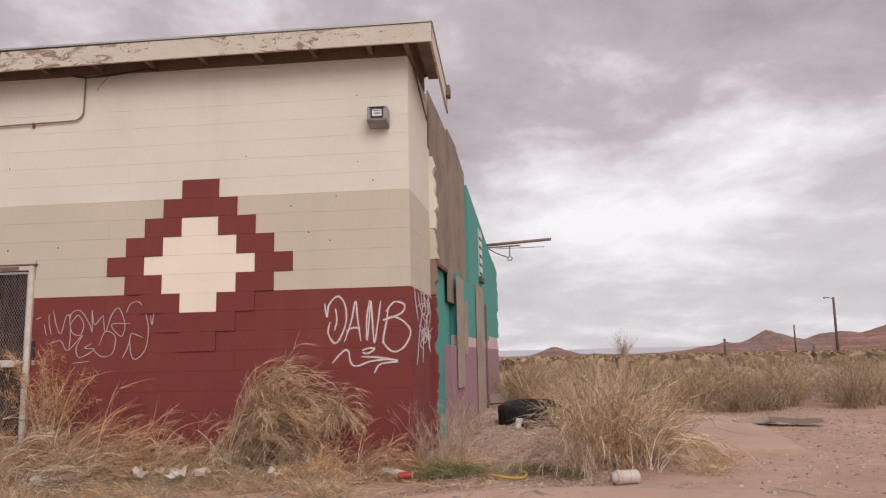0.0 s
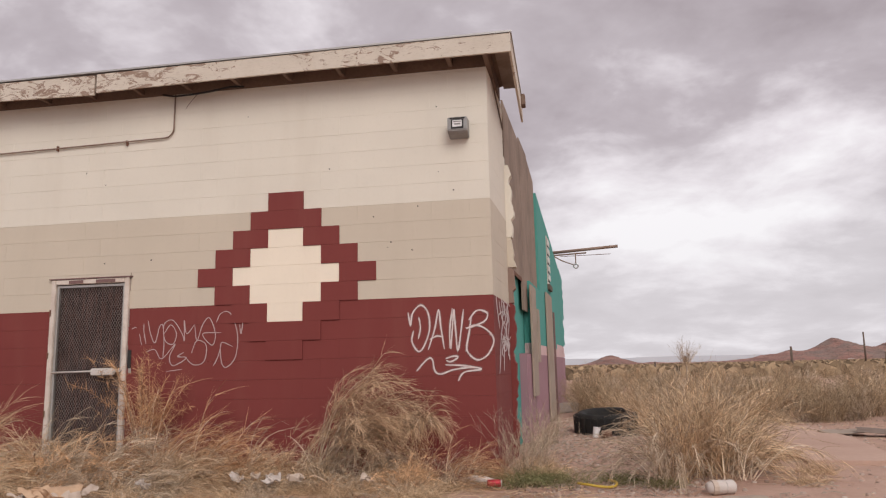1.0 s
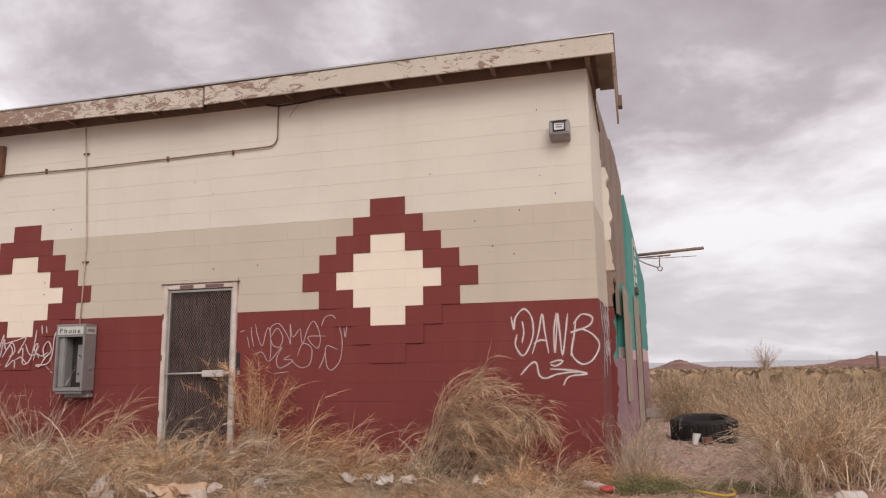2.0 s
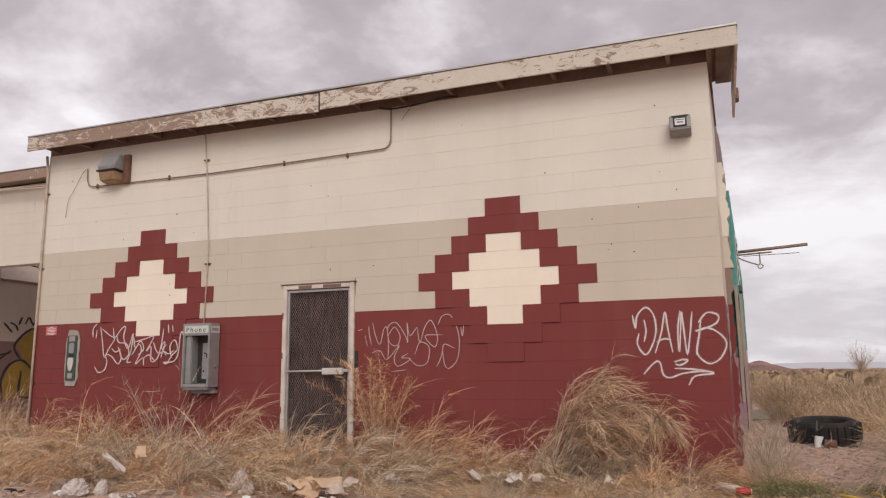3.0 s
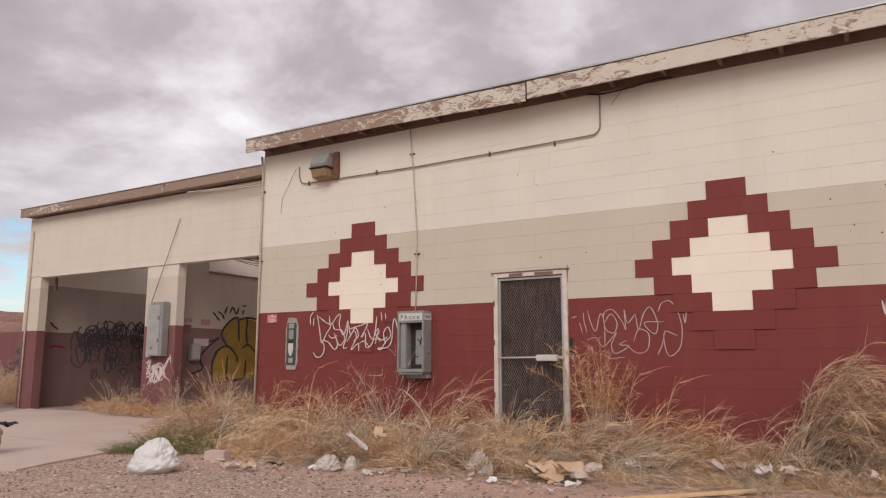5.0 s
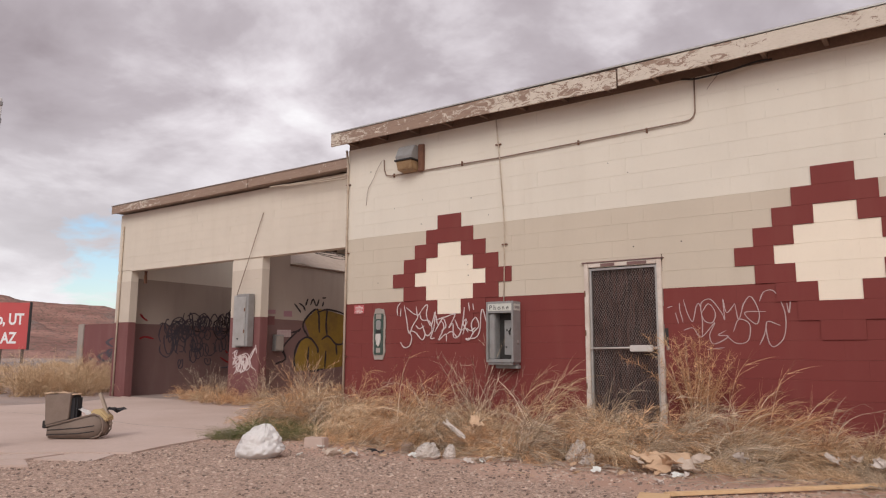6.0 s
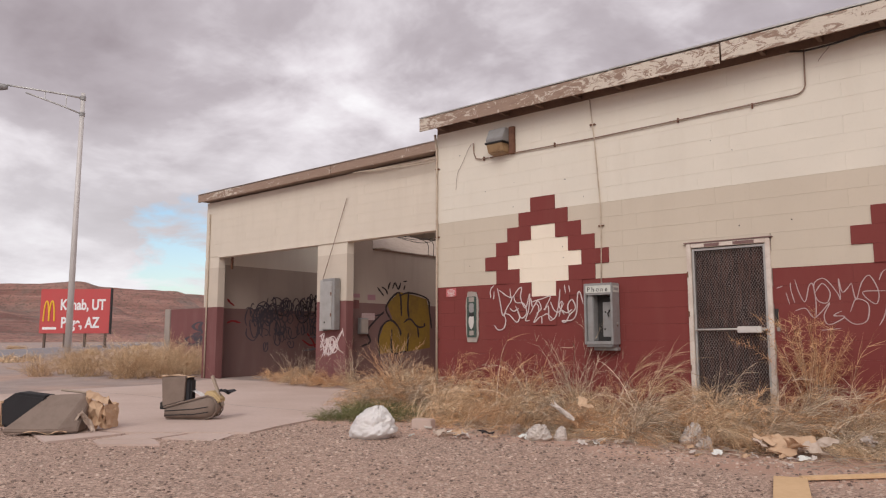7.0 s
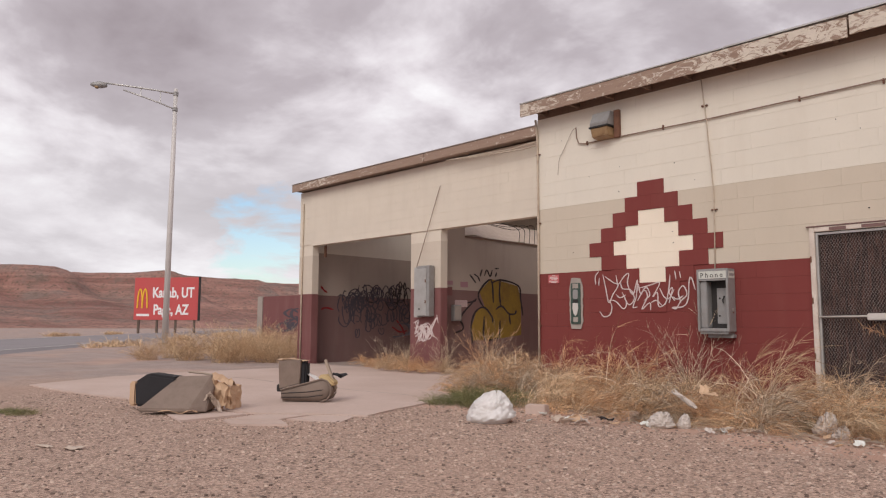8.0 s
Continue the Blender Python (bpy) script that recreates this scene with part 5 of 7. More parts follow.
def build_street_lamp():
    s = thing("street_lamp", "tall galvanised street lamp with a long truss arm", "street lamp", (-36.92, 6.08, 0))
    d = Vector((-0.55, -0.835, 0))
    part("pole", Geo().tube([(0, 0, 0), (0, 0, 6), (0, 0, 12.75)], [0.155, 0.125, 0.095], 14), LAMP_GREY, s, smooth=True)
    part("base_plate", Geo().box(-0.25, 0.25, -0.25, 0.25, 0, 0.06), RAW, s)
    tip = d * 3.3 + Vector((0, 0, 12.78))
    arm = part("arm", Geo().tube([(0, 0, 12.5)] + [tuple(d * (3.3 * u) + Vector((0, 0, 12.5 + 0.34 * u ** 0.8))) for u in (0.25, 0.5, 0.75, 1.0)], 0.045, 8), GALV, s, smooth=True)
    part("lower_arm", Geo().tube([(0, 0, 11.7)] + [tuple(d * (3.3 * u) + Vector((0, 0, 11.7 + 1.1 * u ** 0.9))) for u in (0.25, 0.5, 0.75)], 0.038, 8), GALV, s, smooth=True)
    for u in (0.22, 0.5):
        p = d * (3.3 * u)
        part("truss_post", Geo().tube([(p.x, p.y, 11.7 + 1.1 * u ** 0.9), (p.x, p.y, 12.5 + 0.34 * u ** 0.8)], 0.022, 6), GALV, arm)
    for z in (11.7, 12.5):
        part("collar", Geo().tube([(0, 0, z - 0.09), (0, 0, z + 0.09)], 0.13, 12), METAL, s)
    head = []
    for k in range(9):
        u = k / 8
        p = tip + d * (0.75 * u - 0.05)
        head.append((p.x, p.y, p.z - 0.05))
    hd = part("head", Geo().tube(head, [0.05 + 0.12 * math.sin(math.pi * min(1, 0.15 + 0.8 * k / 8)) for k in range(9)], 10), METAL, s, smooth=True)
    p = tip + d * 0.4
    part("glass", Geo().tube([(p.x, p.y, p.z - 0.24), (p.x, p.y, p.z - 0.15)], [0.07, 0.15], 10), LENS, hd, smooth=True)


build_street_lamp()


def build_billboard():
    a, b = Vector((-83, 22.4, 0)), Vector((-77, 26.9, 0))
    along_x = (b - a).normalized()
    w = (b - a).length
    s = thing("billboard", "red roadside billboard with white town names and a yellow emblem", "billboard", (0, 0, 0))
    s.matrix_basis = Matrix.Translation(a) @ Matrix.Rotation(math.atan2(along_x.y, along_x.x), 4, "Z")
    z0, z1 = 1.5, 6.1
    panel = part("panel", Geo().box(0, w, -0.06, 0.06, z0, z1), BILLBOARD, s, bevel=0.02)
    part("edge_trim", Geo().box(w, w + 0.12, -0.12, 0.2, z0 - 0.05, z1 + 0.05), DARK, s)
    for k in range(4):
        part("post", Geo().box(0.5 + k * (w - 1) / 3 - 0.1, 0.5 + k * (w - 1) / 3 + 0.1, 0.07, 0.27, -0.2, z1 - 0.3), POLE_WOOD, s)
    word("Kanab, UT", 1.22, SIGN_WHITE, panel, pose(2.15, -0.07, 3.95, 90, 0, 0), extrude=0.01, bold=0.035).data.transform(Matrix.Diagonal((0.92, 1.25, 1, 1)))
    word("Page, AZ", 1.22, SIGN_WHITE, panel, pose(2.3, -0.07, 2.1, 90, 0, 0), extrude=0.01, bold=0.035).data.transform(Matrix.Diagonal((0.92, 1.25, 1, 1)))
    for c in (0.72, 1.3):
        pts = [(c + 0.29 * math.cos(t), -0.09, 2.75 + 2.1 * math.sin(t)) for t in np.linspace(math.pi, 0, 15)]
        part("emblem_arch", Geo().tube(pts, 0.085, 6), SIGN_GOLD, panel)
    part("writing_bar", Geo().box(0.35, 1.85, -0.075, -0.062, 1.9, 2.15), SIGN_WHITE, panel)


build_billboard()


def build_pole(name, x, y, h, r, arm, label):
    p = thing(name, label, "pole", (x, y, ground_z(x, y) - 0.1), group="poles in the field")
    part("shaft", Geo().tube([(0, 0, 0), (0.01 * h, 0, h)], [r, r * 0.75], 9), POLE_WOOD, p, smooth=True)
    if arm:
        part("lamp_arm", Geo().tube([(0, 0, h - 0.2), (-0.9, 0, h + 0.02)], 0.06, 6), METAL, p)
        part("lamp_head", Geo().tube([(-0.85, 0, h), (-1.35, 0, h - 0.05)], [0.09, 0.16], 8), METAL, p)


build_pole("utility_pole", 50.4, 113, 9.2, 0.22, True, "dark wooden pole with a small lamp arm")
build_pole("utility_pole", 61.0, 160, 6.6, 0.2, False, "dark wooden pole standing in the field")
build_pole("fence_post", 19.2, 60, 2.3, 0.12, False, "short weathered wooden post in the field")
build_pole("fence_post", 40.0, 95, 1.9, 0.12, False, "short weathered wooden post in the field")
build_pole("fence_post", 6.6, 48, 1.25, 0.08, False, "short weathered wooden post in the field")


# ---- rubbish on the apron ----
def crumple(nx, ny, fn, amp, seed, freq=4.0):
    def f(u, v):
        p = Vector(fn(u, v))
        q = Vector((u * freq, v * freq, seed))
        return tuple(p + amp * Vector((noise.noise(q), noise.noise(q + Vector((7, 0, 0))), noise.noise(q + Vector((0, 9, 0))))))
    return Geo().grid(nx, ny, f)


def solid(ob, thickness):
    m = ob.modifiers.new("thickness", "SOLIDIFY")
    m.thickness, m.offset = thickness, -1
    return ob


def build_sofa_scraps():
    a = thing("broken_armchair", "torn grey-brown armchair arm and panel lying on the apron", "armchair", (-10.06, -3.62, 0.02))
    a.rotation_euler, a.scale = (0, 0, radians(38)), (0.72, 0.8, 0.92)
    arm = [(-0.42, 0.0), (0.32, 0.0), (0.44, 0.03), (0.5, 0.1), (0.5, 0.2), (0.44, 0.28), (0.34, 0.31), (0.2, 0.28), (-0.42, 0.15)]
    part("rolled_arm", Geo().prism(arm, -0.16, 0.14), CUSHION, a, "rolled fabric arm", 0.025, True)
    for y in (-0.165, 0.145):
        part("piping", Geo().tube([(u, y, v) for u, v in arm[1:]], 0.011, 6), CUSHION, a, smooth=True)
    for z in (0.06, 0.13):
        part("seam", Geo().tube([(-0.40, -0.163, z * 0.8), (0.1, -0.165, z), (0.36, -0.164, z + 0.03)], 0.006, 5), DARK_FABRIC, a)
    part("side_panel", Geo().prism([(-0.45, 0.16), (-0.08, 0.24), (-0.06, 0.57), (-0.48, 0.55)], -0.15, 0.1), CUSHION, a, bevel=0.008)
    part("torn_inside", Geo().box(-0.1, 0.02, -0.1, 0.12, 0.2, 0.54), DARK_FABRIC, a, bevel=0.03)
    part("cardboard_flap", crumple(8, 3, lambda u, v: (-0.52 + 0.56 * u, -0.14 + 0.26 * v, 0.565 + 0.01 * math.sin(5 * u)), 0.02, 3), CARD, a)
    part("foam", Geo().prism([(0.25, 0.29), (0.52, 0.2), (0.55, 0.25), (0.4, 0.36), (0.26, 0.36)], -0.1, 0.16), FOAM, a, bevel=0.02)
    part("lining", crumple(6, 6, lambda u, v: (0.0 + 0.24 * u, -0.08 + 0.2 * v, 0.28 + 0.1 * (1 - u)), 0.05, 5), BAG_WHITE, a)
    part("slat", Geo().box(-0.02, 0.02, -0.03, 0.03, 0, 0.46, Matrix.Translation((0.54, 0.05, 0.16)) @ pose(0, 0, 0, 0, -28, 0)), PLANK, a)
    part("black_webbing", crumple(6, 4, lambda u, v: (0.33 + 0.34 * u, 0.05 + 0.3 * v, 0.36 - 0.02 * u), 0.07, 11), DARK_FABRIC, a)
    part("foot", Geo().box(-0.52, -0.44, -0.1, 0.0, 0.12, 0.22), DARK, a, bevel=0.01)
    b = thing("sofa_panel", "grey-brown sofa panel leaning on a dark box with torn cardboard", "sofa", (-10.2, -5.2, 0.02))
    b.rotation_euler, b.scale = (0, 0, radians(38)), (0.72, 0.8, 1.0)
    wedge = [(-0.46, -0.52, 0.0), (0.40, -0.52, 0.0), (0.58, -0.36, 0.0), (0.50, 0.06, 0.0), (-0.2, 0.06, 0.0),
             (-0.46, -0.52, 0.035), (0.39, -0.53, 0.04), (-0.12, 0.03, 0.37), (0.46, 0.02, 0.39), (0.56, -0.34, 0.05), (0.52, 0.06, 0.36), (-0.10, 0.07, 0.35)]
    part("sloping_panel", Geo().add(wedge, [(4, 3, 2, 1, 0), (5, 6, 8, 7), (0, 1, 6, 5), (1, 2, 9, 6), (6, 9, 10, 8), (2, 3, 10, 9), (3, 4, 11, 10), (4, 0, 5, 7, 11), (7, 8, 10, 11)]), CUSHION, b, bevel=0.012)
    part("torn_edge", crumple(8, 3, lambda u, v: (-0.1 + 0.62 * u, -0.56 + 0.05 * v, 0.012 + 0.015 * math.sin(9 * u)), 0.03, 17), CARD, b)
    part("dark_box", Geo().prism([(-0.80, 0.02), (-0.15, 0.0), (-0.12, 0.36), (-0.6, 0.40), (-0.72, 0.34), (-0.82, 0.3)], -0.08, 0.22), DARK_FABRIC, b, bevel=0.03)
    part("box_end", Geo().box(-0.92, -0.805, -0.06, 0.2, 0.02, 0.3), CARD, b, bevel=0.02)
    part("torn_carton", crumple(8, 8, lambda u, v: (0.5 + 0.3 * u, -0.05 + 0.4 * v, 0.36 - 0.1 * u + 0.06 * math.sin(6 * v)), 0.05, 2), CARD, b)
    part("carton_side", crumple(8, 6, lambda u, v: (0.5 + 0.3 * u, -0.05 + 0.06 * v, (0.36 - 0.1 * u) * (1 - v)), 0.09, 6), CARD, b)
    part("carton_end", crumple(6, 6, lambda u, v: (0.8, -0.05 + 0.4 * u, 0.26 * (1 - v)), 0.05, 8), CARD, b)
    part("wadding", crumple(8, 8, lambda u, v: (0.44 + 0.3 * u, -0.3 + 0.12 * v, 0.22 * math.sin(math.pi * u) * (1 - 0.6 * v)), 0.09, 4), PAPER, b)
    part("stick", Geo().tube([(-0.05, 0.2, 0.41), (0.25, 0.1, 0.40), (0.45, 0.02, 0.39)], 0.014, 5), PLANK, b)


build_sofa_scraps()


def build_bag(x, y, w, h, mat, label, seed, name="plastic_bag", ragged=1.0):
    """A slumped knotted bag."""
    g = Geo()

    def f(u, v):
        a = 2 * math.pi * u
        t = v
        rad = 0.5 * w * (1 - t ** 1.5) ** 0.72 * (0.80 + 0.24 * min(t, 0.2) / 0.2) + 0.02 * w
        rad *= 1 + 0.20 * noise.noise(Vector((math.cos(a) * 1.3, math.sin(a) * 1.3, t * 2 + seed)))
        ring = Vector((math.cos(a), math.sin(a), 0))
        crease = 1 - abs(2 * noise.noise(ring * 2.6 + Vector((0, 0, t * 3.5 + seed))))
        fine = 1 - abs(2 * noise.noise(ring * 6.5 + Vector((3, 0, t * 8 + seed))))
        fold = (0.050 * crease + 0.046 * fine - 0.052) * ragged * w * min(1.0, 4 * t + 0.2)
        lean = 0.22 * w * t ** 1.2
        return ((rad + fold) * math.cos(a) + lean, (rad + fold) * 0.8 * math.sin(a), h * t * (1 + 0.06 * math.sin(a * 2 + 1)) + 0.5 * fold)

    g.grid(72, 40, f)
    b = thing(name, label, "bag", (x, y, ground_z(x, y) - 0.005))
    part("sack", g, mat, b, smooth=True)
    return b


build_bag(-7.15, -3.32, 0.54, 0.315, BAG_WHITE, "full white plastic rubbish bag on the gravel edge", 1.0)


def scrap(name, x, y, label, category, mat, size, seed, lift=0.02, tilt=0.25, turn=0.0, amp=0.06, z=None, thick=0.004):
    s = thing(name, label, category, (x, y, (ground_z(x, y) if z is None else z) + lift))
    s.rotation_euler = (0, 0, turn)
    w, d = size
    ob = part("sheet", crumple(13, 11, lambda u, v: ((u - 0.5) * w, (v - 0.5) * d, tilt * d * v), amp, seed * 3.71, 2.3), mat, s)
    solid(ob, thick)
    return s


scrap("cardboard_piece", -3.46, -1.86, "torn flattened brown cardboard among the weeds", "cardboard", CARD, (0.36, 0.24), 1, 0.07, 0.35, 0.2, 0.06)
scrap("cardboard_piece", -3.62, -1.88, "crumpled pale packing paper on the cardboard", "paper", CARD, (0.22, 0.20), 6, 0.11, 0.3, 0.9, 0.06)
scrap("cardboard_piece", -3.22, -1.80, "torn greyish carton flap standing in weeds", "cardboard", PAPER, (0.2, 0.07), 9, 0.12, 0.8, -0.5, 0.03)
scrap("cardboard_piece", -3.34, -1.96, "torn greyish carton flap standing in weeds", "cardboard", PAPER, (0.13, 0.09), 15, 0.09, 0.6, 0.8, 0.04)
scrap("cardboard_piece", -5.55, -1.75, "small torn tan cardboard caught in the weeds", "cardboard", CARD, (0.09, 0.12), 12, 0.28, 0.9, 0.6, 0.02)
scrap("cardboard_piece", -5.45, -1.85, "narrow strip of tan cardboard in the weeds", "cardboard", CARD, (0.26, 0.05), 14, 0.30, 0.3, -0.7, 0.02)
scrap("cardboard_piece", -4.95, -1.05, "small torn tan cardboard caught in the weeds", "cardboard", CARD, (0.10, 0.07), 18, 0.30, 0.9, 0.2, 0.02)
strip = scrap("plastic_strip", -5.66, -2.0, "torn whitish plastic strip hanging over the weeds", "plastic", CLEAR_BAG, (0.26, 0.03), 27, 0.32, 0.3, 0.0, 0.06)
strip.rotation_euler = (0.3, 0.6, 0.1)
strip.location.z -= 0.06
for k, (x, y, w, h) in enumerate(((-5.72, -2.40, 0.27, 0.15), (-4.42, -1.70, 0.22, 0.20), (-4.25, -1.82, 0.15, 0.11), (-5.52, -2.28, 0.13, 0.14))):
    build_bag(x, y, w, h, CLEAR_BAG, "milky crumpled plastic bag caught in dry weeds", 4.0 + 1.7 * k, ragged=2.4)
for k, (x, y) in enumerate(((-1.90, -1.12), (-1.70, -1.08), (-2.28, -1.02), (-1.05, -1.08), (-2.95, -1.42), (-2.1, -1.0))):
    scrap("paper_scrap", x, y, "crumpled dirty white paper among straw", "paper", PAPER if k % 2 else CLEAR_BAG, (0.15 - 0.014 * k, 0.08), 20 + k, 0.12, 0.5, 0.7 * k, 0.06)
scrap("paper_scrap", -8.25, -7.0, "flat white paper scrap lying on gravel", "paper", PAPER, (0.16, 0.1), 31, 0.012, 0.05, 0.4, 0.012)
scrap("paper_scrap", -8.5, -7.15, "flat white paper scrap lying on gravel", "paper", PAPER, (0.2, 0.04), 33, 0.012, 0.05, 0.2, 0.01)
for k, (x, y) in enumerate(((-6.62, -2.85), (-6.48, -2.7), (-6.3, -2.82), (-6.2, -2.6), (-6.42, -2.95))):
    scrap("litter_scrap", x, y, "torn carton and paper litter on the dirt edge", "litter", (PAPER, CARD, CLEAR_BAG, DARK_FABRIC, PAPER)[k], (0.15, 0.08), 40 + k, 0.03, 0.4, k * 1.1, 0.04)


r_lit = random.Random(77)
for k in range(34):
    x = r_lit.uniform(-7.2, -3.0)
    y = -2.15 - 0.22 * max(0.0, min(1.0, (-4.2 - x) / 2)) * 2.0 + r_lit.gauss(0, 0.2)
    mat, what = ((PAPER, "small dirty white paper scrap on the dirt edge"), (CLEAR_BAG, "small milky plastic scrap on the dirt edge"), (CARD, "small tan cardboard scrap on the dirt edge"), (LABEL, "small pale plastic scrap on the dirt edge"))[k % 4]
    scrap("litter_scrap", x, y, what, "litter", mat, (r_lit.uniform(0.04, 0.11), r_lit.uniform(0.025, 0.06)), 90 + k, 0.02, 0.5, r_lit.uniform(0, 6.28), 0.02)
for k, (x, y, w, d, mat, what) in enumerate(((-3.52, -1.96, 0.26, 0.16, CARD, "torn brown cardboard layer in a heap"), (-3.30, -1.90, 0.20, 0.12, PAPER, "pale torn carton layer in a heap"), (-3.68, -2.0, 0.18, 0.1, PAPER, "pale torn carton layer in a heap"),
                                             (-3.40, -2.02, 0.16, 0.1, CARD, "torn brown cardboard layer in a heap"))):
    scrap("cardboard_piece", x, y, what, "cardboard", mat, (w, d), 61 + k, 0.05 + 0.02 * k, 0.5, 0.9 * k, 0.05)


def build_block_debris(x, y, turn, size, label, mat=RAW):
    b = thing("concrete_chunk", label, "rubble", (x, y, ground_z(x, y) - 0.01), group="rubble")
    b.rotation_euler = (0, 0, turn)
    w, d, h = size
    g = Geo().box(-w, w, -d, d, 0, h)
    part("chunk", g, mat, b, bevel=min(size) * 0.15)


build_block_debris(-7.22, -2.42, 0.3, (0.12, 0.07, 0.12), "dusty pink concrete block by the weeds", CONCRETE)
build_block_debris(-6.25, -2.05, 0.8, (0.09, 0.07, 0.085), "dusty pink concrete block by the weeds", CONCRETE)
build_block_debris(0.62, 8.4, 0.1, (0.22, 0.2, 0.2), "grey concrete block beside the side wall")
build_block_debris(1.2, 6.4, 0.4, (0.3, 0.14, 0.12), "red painted concrete block beside the side wall", WING_RED)


def build_frame_board():
    f = thing("wooden_frame", "clean pale pine board frame lying on the gravel", "board frame", (-3.18, -3.02, 0.0))
    part("short_board", Geo().box(-0.10, 0.12, -1.3, 0.02, 0.005, 0.028, pose(0, 0, 0, 0, 0, 16)), PINE, f, bevel=0.003)
    part("long_board", Geo().box(0.1, 2.0, -0.03, 0.03, 0.005, 0.03, pose(0, 0, 0, 0, 0, 49)), PINE, f, bevel=0.003)


build_frame_board()


def build_tyre():
    t = thing("tyre", "large worn black truck tyre lying in dry weeds", "tyre", (1.2, 3.55, 0.02))
    prof = [(0.20, -0.09), (0.27, -0.105), (0.315, -0.085), (0.325, 0.0), (0.315, 0.085), (0.27, 0.105), (0.20, 0.09), (0.215, 0.0)]
    g = Geo()
    n = 36
    vs = [(r * math.cos(2 * math.pi * k / n), r * math.sin(2 * math.pi * k / n), 0.11 + z) for k in range(n) for r, z in prof]
    m = len(prof)
    g.add(vs, [(k * m + j, k * m + (j + 1) % m, ((k + 1) % n) * m + (j + 1) % m, ((k + 1) % n) * m + j) for k in range(n) for j in range(m)])
    part("casing", g, BLACK, t, smooth=True)
    for k in range(28):
        a = 2 * math.pi * k / 28
        part("tread_block", Geo().box(0.322, 0.335, -0.022, 0.022, 0.03, 0.19, Matrix.Rotation(a, 4, "Z")), BLACK, t)
    t.rotation_euler, t.scale = (radians(4), radians(-3), 0.3), (1.35, 1.35, 1.8)


build_tyre()
cup = thing("paper_cup", "crumpled white paper cup beside the tyre", "cup", (1.02, 2.85, ground_z(1.02, 2.85)))
part("wall", Geo().tube([(0, 0, 0), (0.01, 0, 0.07), (0.03, 0.01, 0.13)], [0.035, 0.042, 0.05], 12, False), SIGN_WHITE, cup, smooth=True)
part("rim", Geo().tube([(0.03 + 0.05 * math.cos(t), 0.01 + 0.05 * math.sin(t), 0.131) for t in np.linspace(0, 2 * math.pi, 13)], 0.004, 5), SIGN_WHITE, cup)
pot = thing("rusty_tin", "short rusty tin lying in rubble beside the tyre", "tin", (1.17, 2.82, ground_z(1.17, 2.82) + 0.05))
part("body", Geo().tube([(-0.06, 0, 0), (0.06, 0.02, 0)], 0.055, 14), RUST, pot, smooth=True)
part("rim", Geo().tube([(-0.062, 0, 0), (-0.052, 0, 0)], 0.059, 14), PIPE_RUST, pot)
jar = thing("plastic_jug", "squashed clear plastic jug lying on dirt", "jug", (1.93, -0.95, 0.055))
part("body", Geo().tube([(-0.16, 0, 0), (-0.10, 0.0, 0), (0.02, 0.01, 0.0), (0.10, 0.0, 0), (0.12, 0, 0)], [0.05, 0.075, 0.07, 0.072, 0.05], 12), CLEAR_BAG, jar, smooth=True)
for k in range(3):
    part("rib", Geo().tube([(-0.03 + 0.05 * k, 0.01, 0), (-0.02 + 0.05 * k, 0.01, 0)], 0.076, 12), CLEAR_BAG, jar)
jar.scale = (0.85, 0.8, 0.8)
jar.rotation_euler = (0, 0, 0.3)
part("label_wrap", Geo().tube([(-0.12, 0, 0), (-0.07, 0, 0)], 0.078, 12), PAPER, jar)
can = thing("drink_can", "crushed red and silver drink can in weeds", "can", (0.03, -0.74, 0.045))
part("body", Geo().tube([(-0.06, 0, 0), (-0.052, 0, 0), (0.05, 0.015, 0.0), (0.06, 0.015, 0)], [0.026, 0.034, 0.033, 0.026], 12), CAN_RED, can, smooth=True)
part("rim", Geo().tube([(0.0605, 0.015, 0), (0.066, 0.015, 0)], 0.027, 12), SILVER, can)
bottle = thing("plastic_bottle", "crumpled clear plastic bottle beside a red can", "bottle", (-0.1, -0.68, 0.06))
part("body", Geo().tube([(-0.1, 0, 0), (-0.07, 0, 0.01), (0.05, 0.0, 0.0), (0.1, 0.01, 0), (0.13, 0.01, 0)], [0.03, 0.04, 0.037, 0.02, 0.014], 10), CLEAR_BAG, bottle, smooth=True)
hose = thing("hose_loop", "dirty yellow plastic hoop lying on dirt", "hose", (0.93, -0.62, 0.03))
part("hoop", Geo().tube([(0.17 * math.cos(t) , 0.15 * math.sin(t), 0.012 * math.sin(2 * t)) for t in np.linspace(-2.9, 0.9, 20)], 0.012, 7), YELLOW_HOSE, hose, smooth=True)
scrap("floor_mat", 4.95, 3.75, "curled dark floor mat with a broken board", "mat", CUSHION, (0.7, 0.36), 51, 0.06, 0.10, -0.3, 0.035)
scrap("broken_board", 4.5, 4.0, "split pale plywood scrap lying on dirt", "board", PLANK, (0.7, 0.3), 53, 0.05, 0.1, 0.5, 0.02, thick=0.012)
scrap("broken_board", 2.05, -1.25, "flat grey board scrap half in dirt", "board", PLANK, (0.34, 0.12), 57, 0.015, 0.1, 0.1, 0.02, thick=0.012)


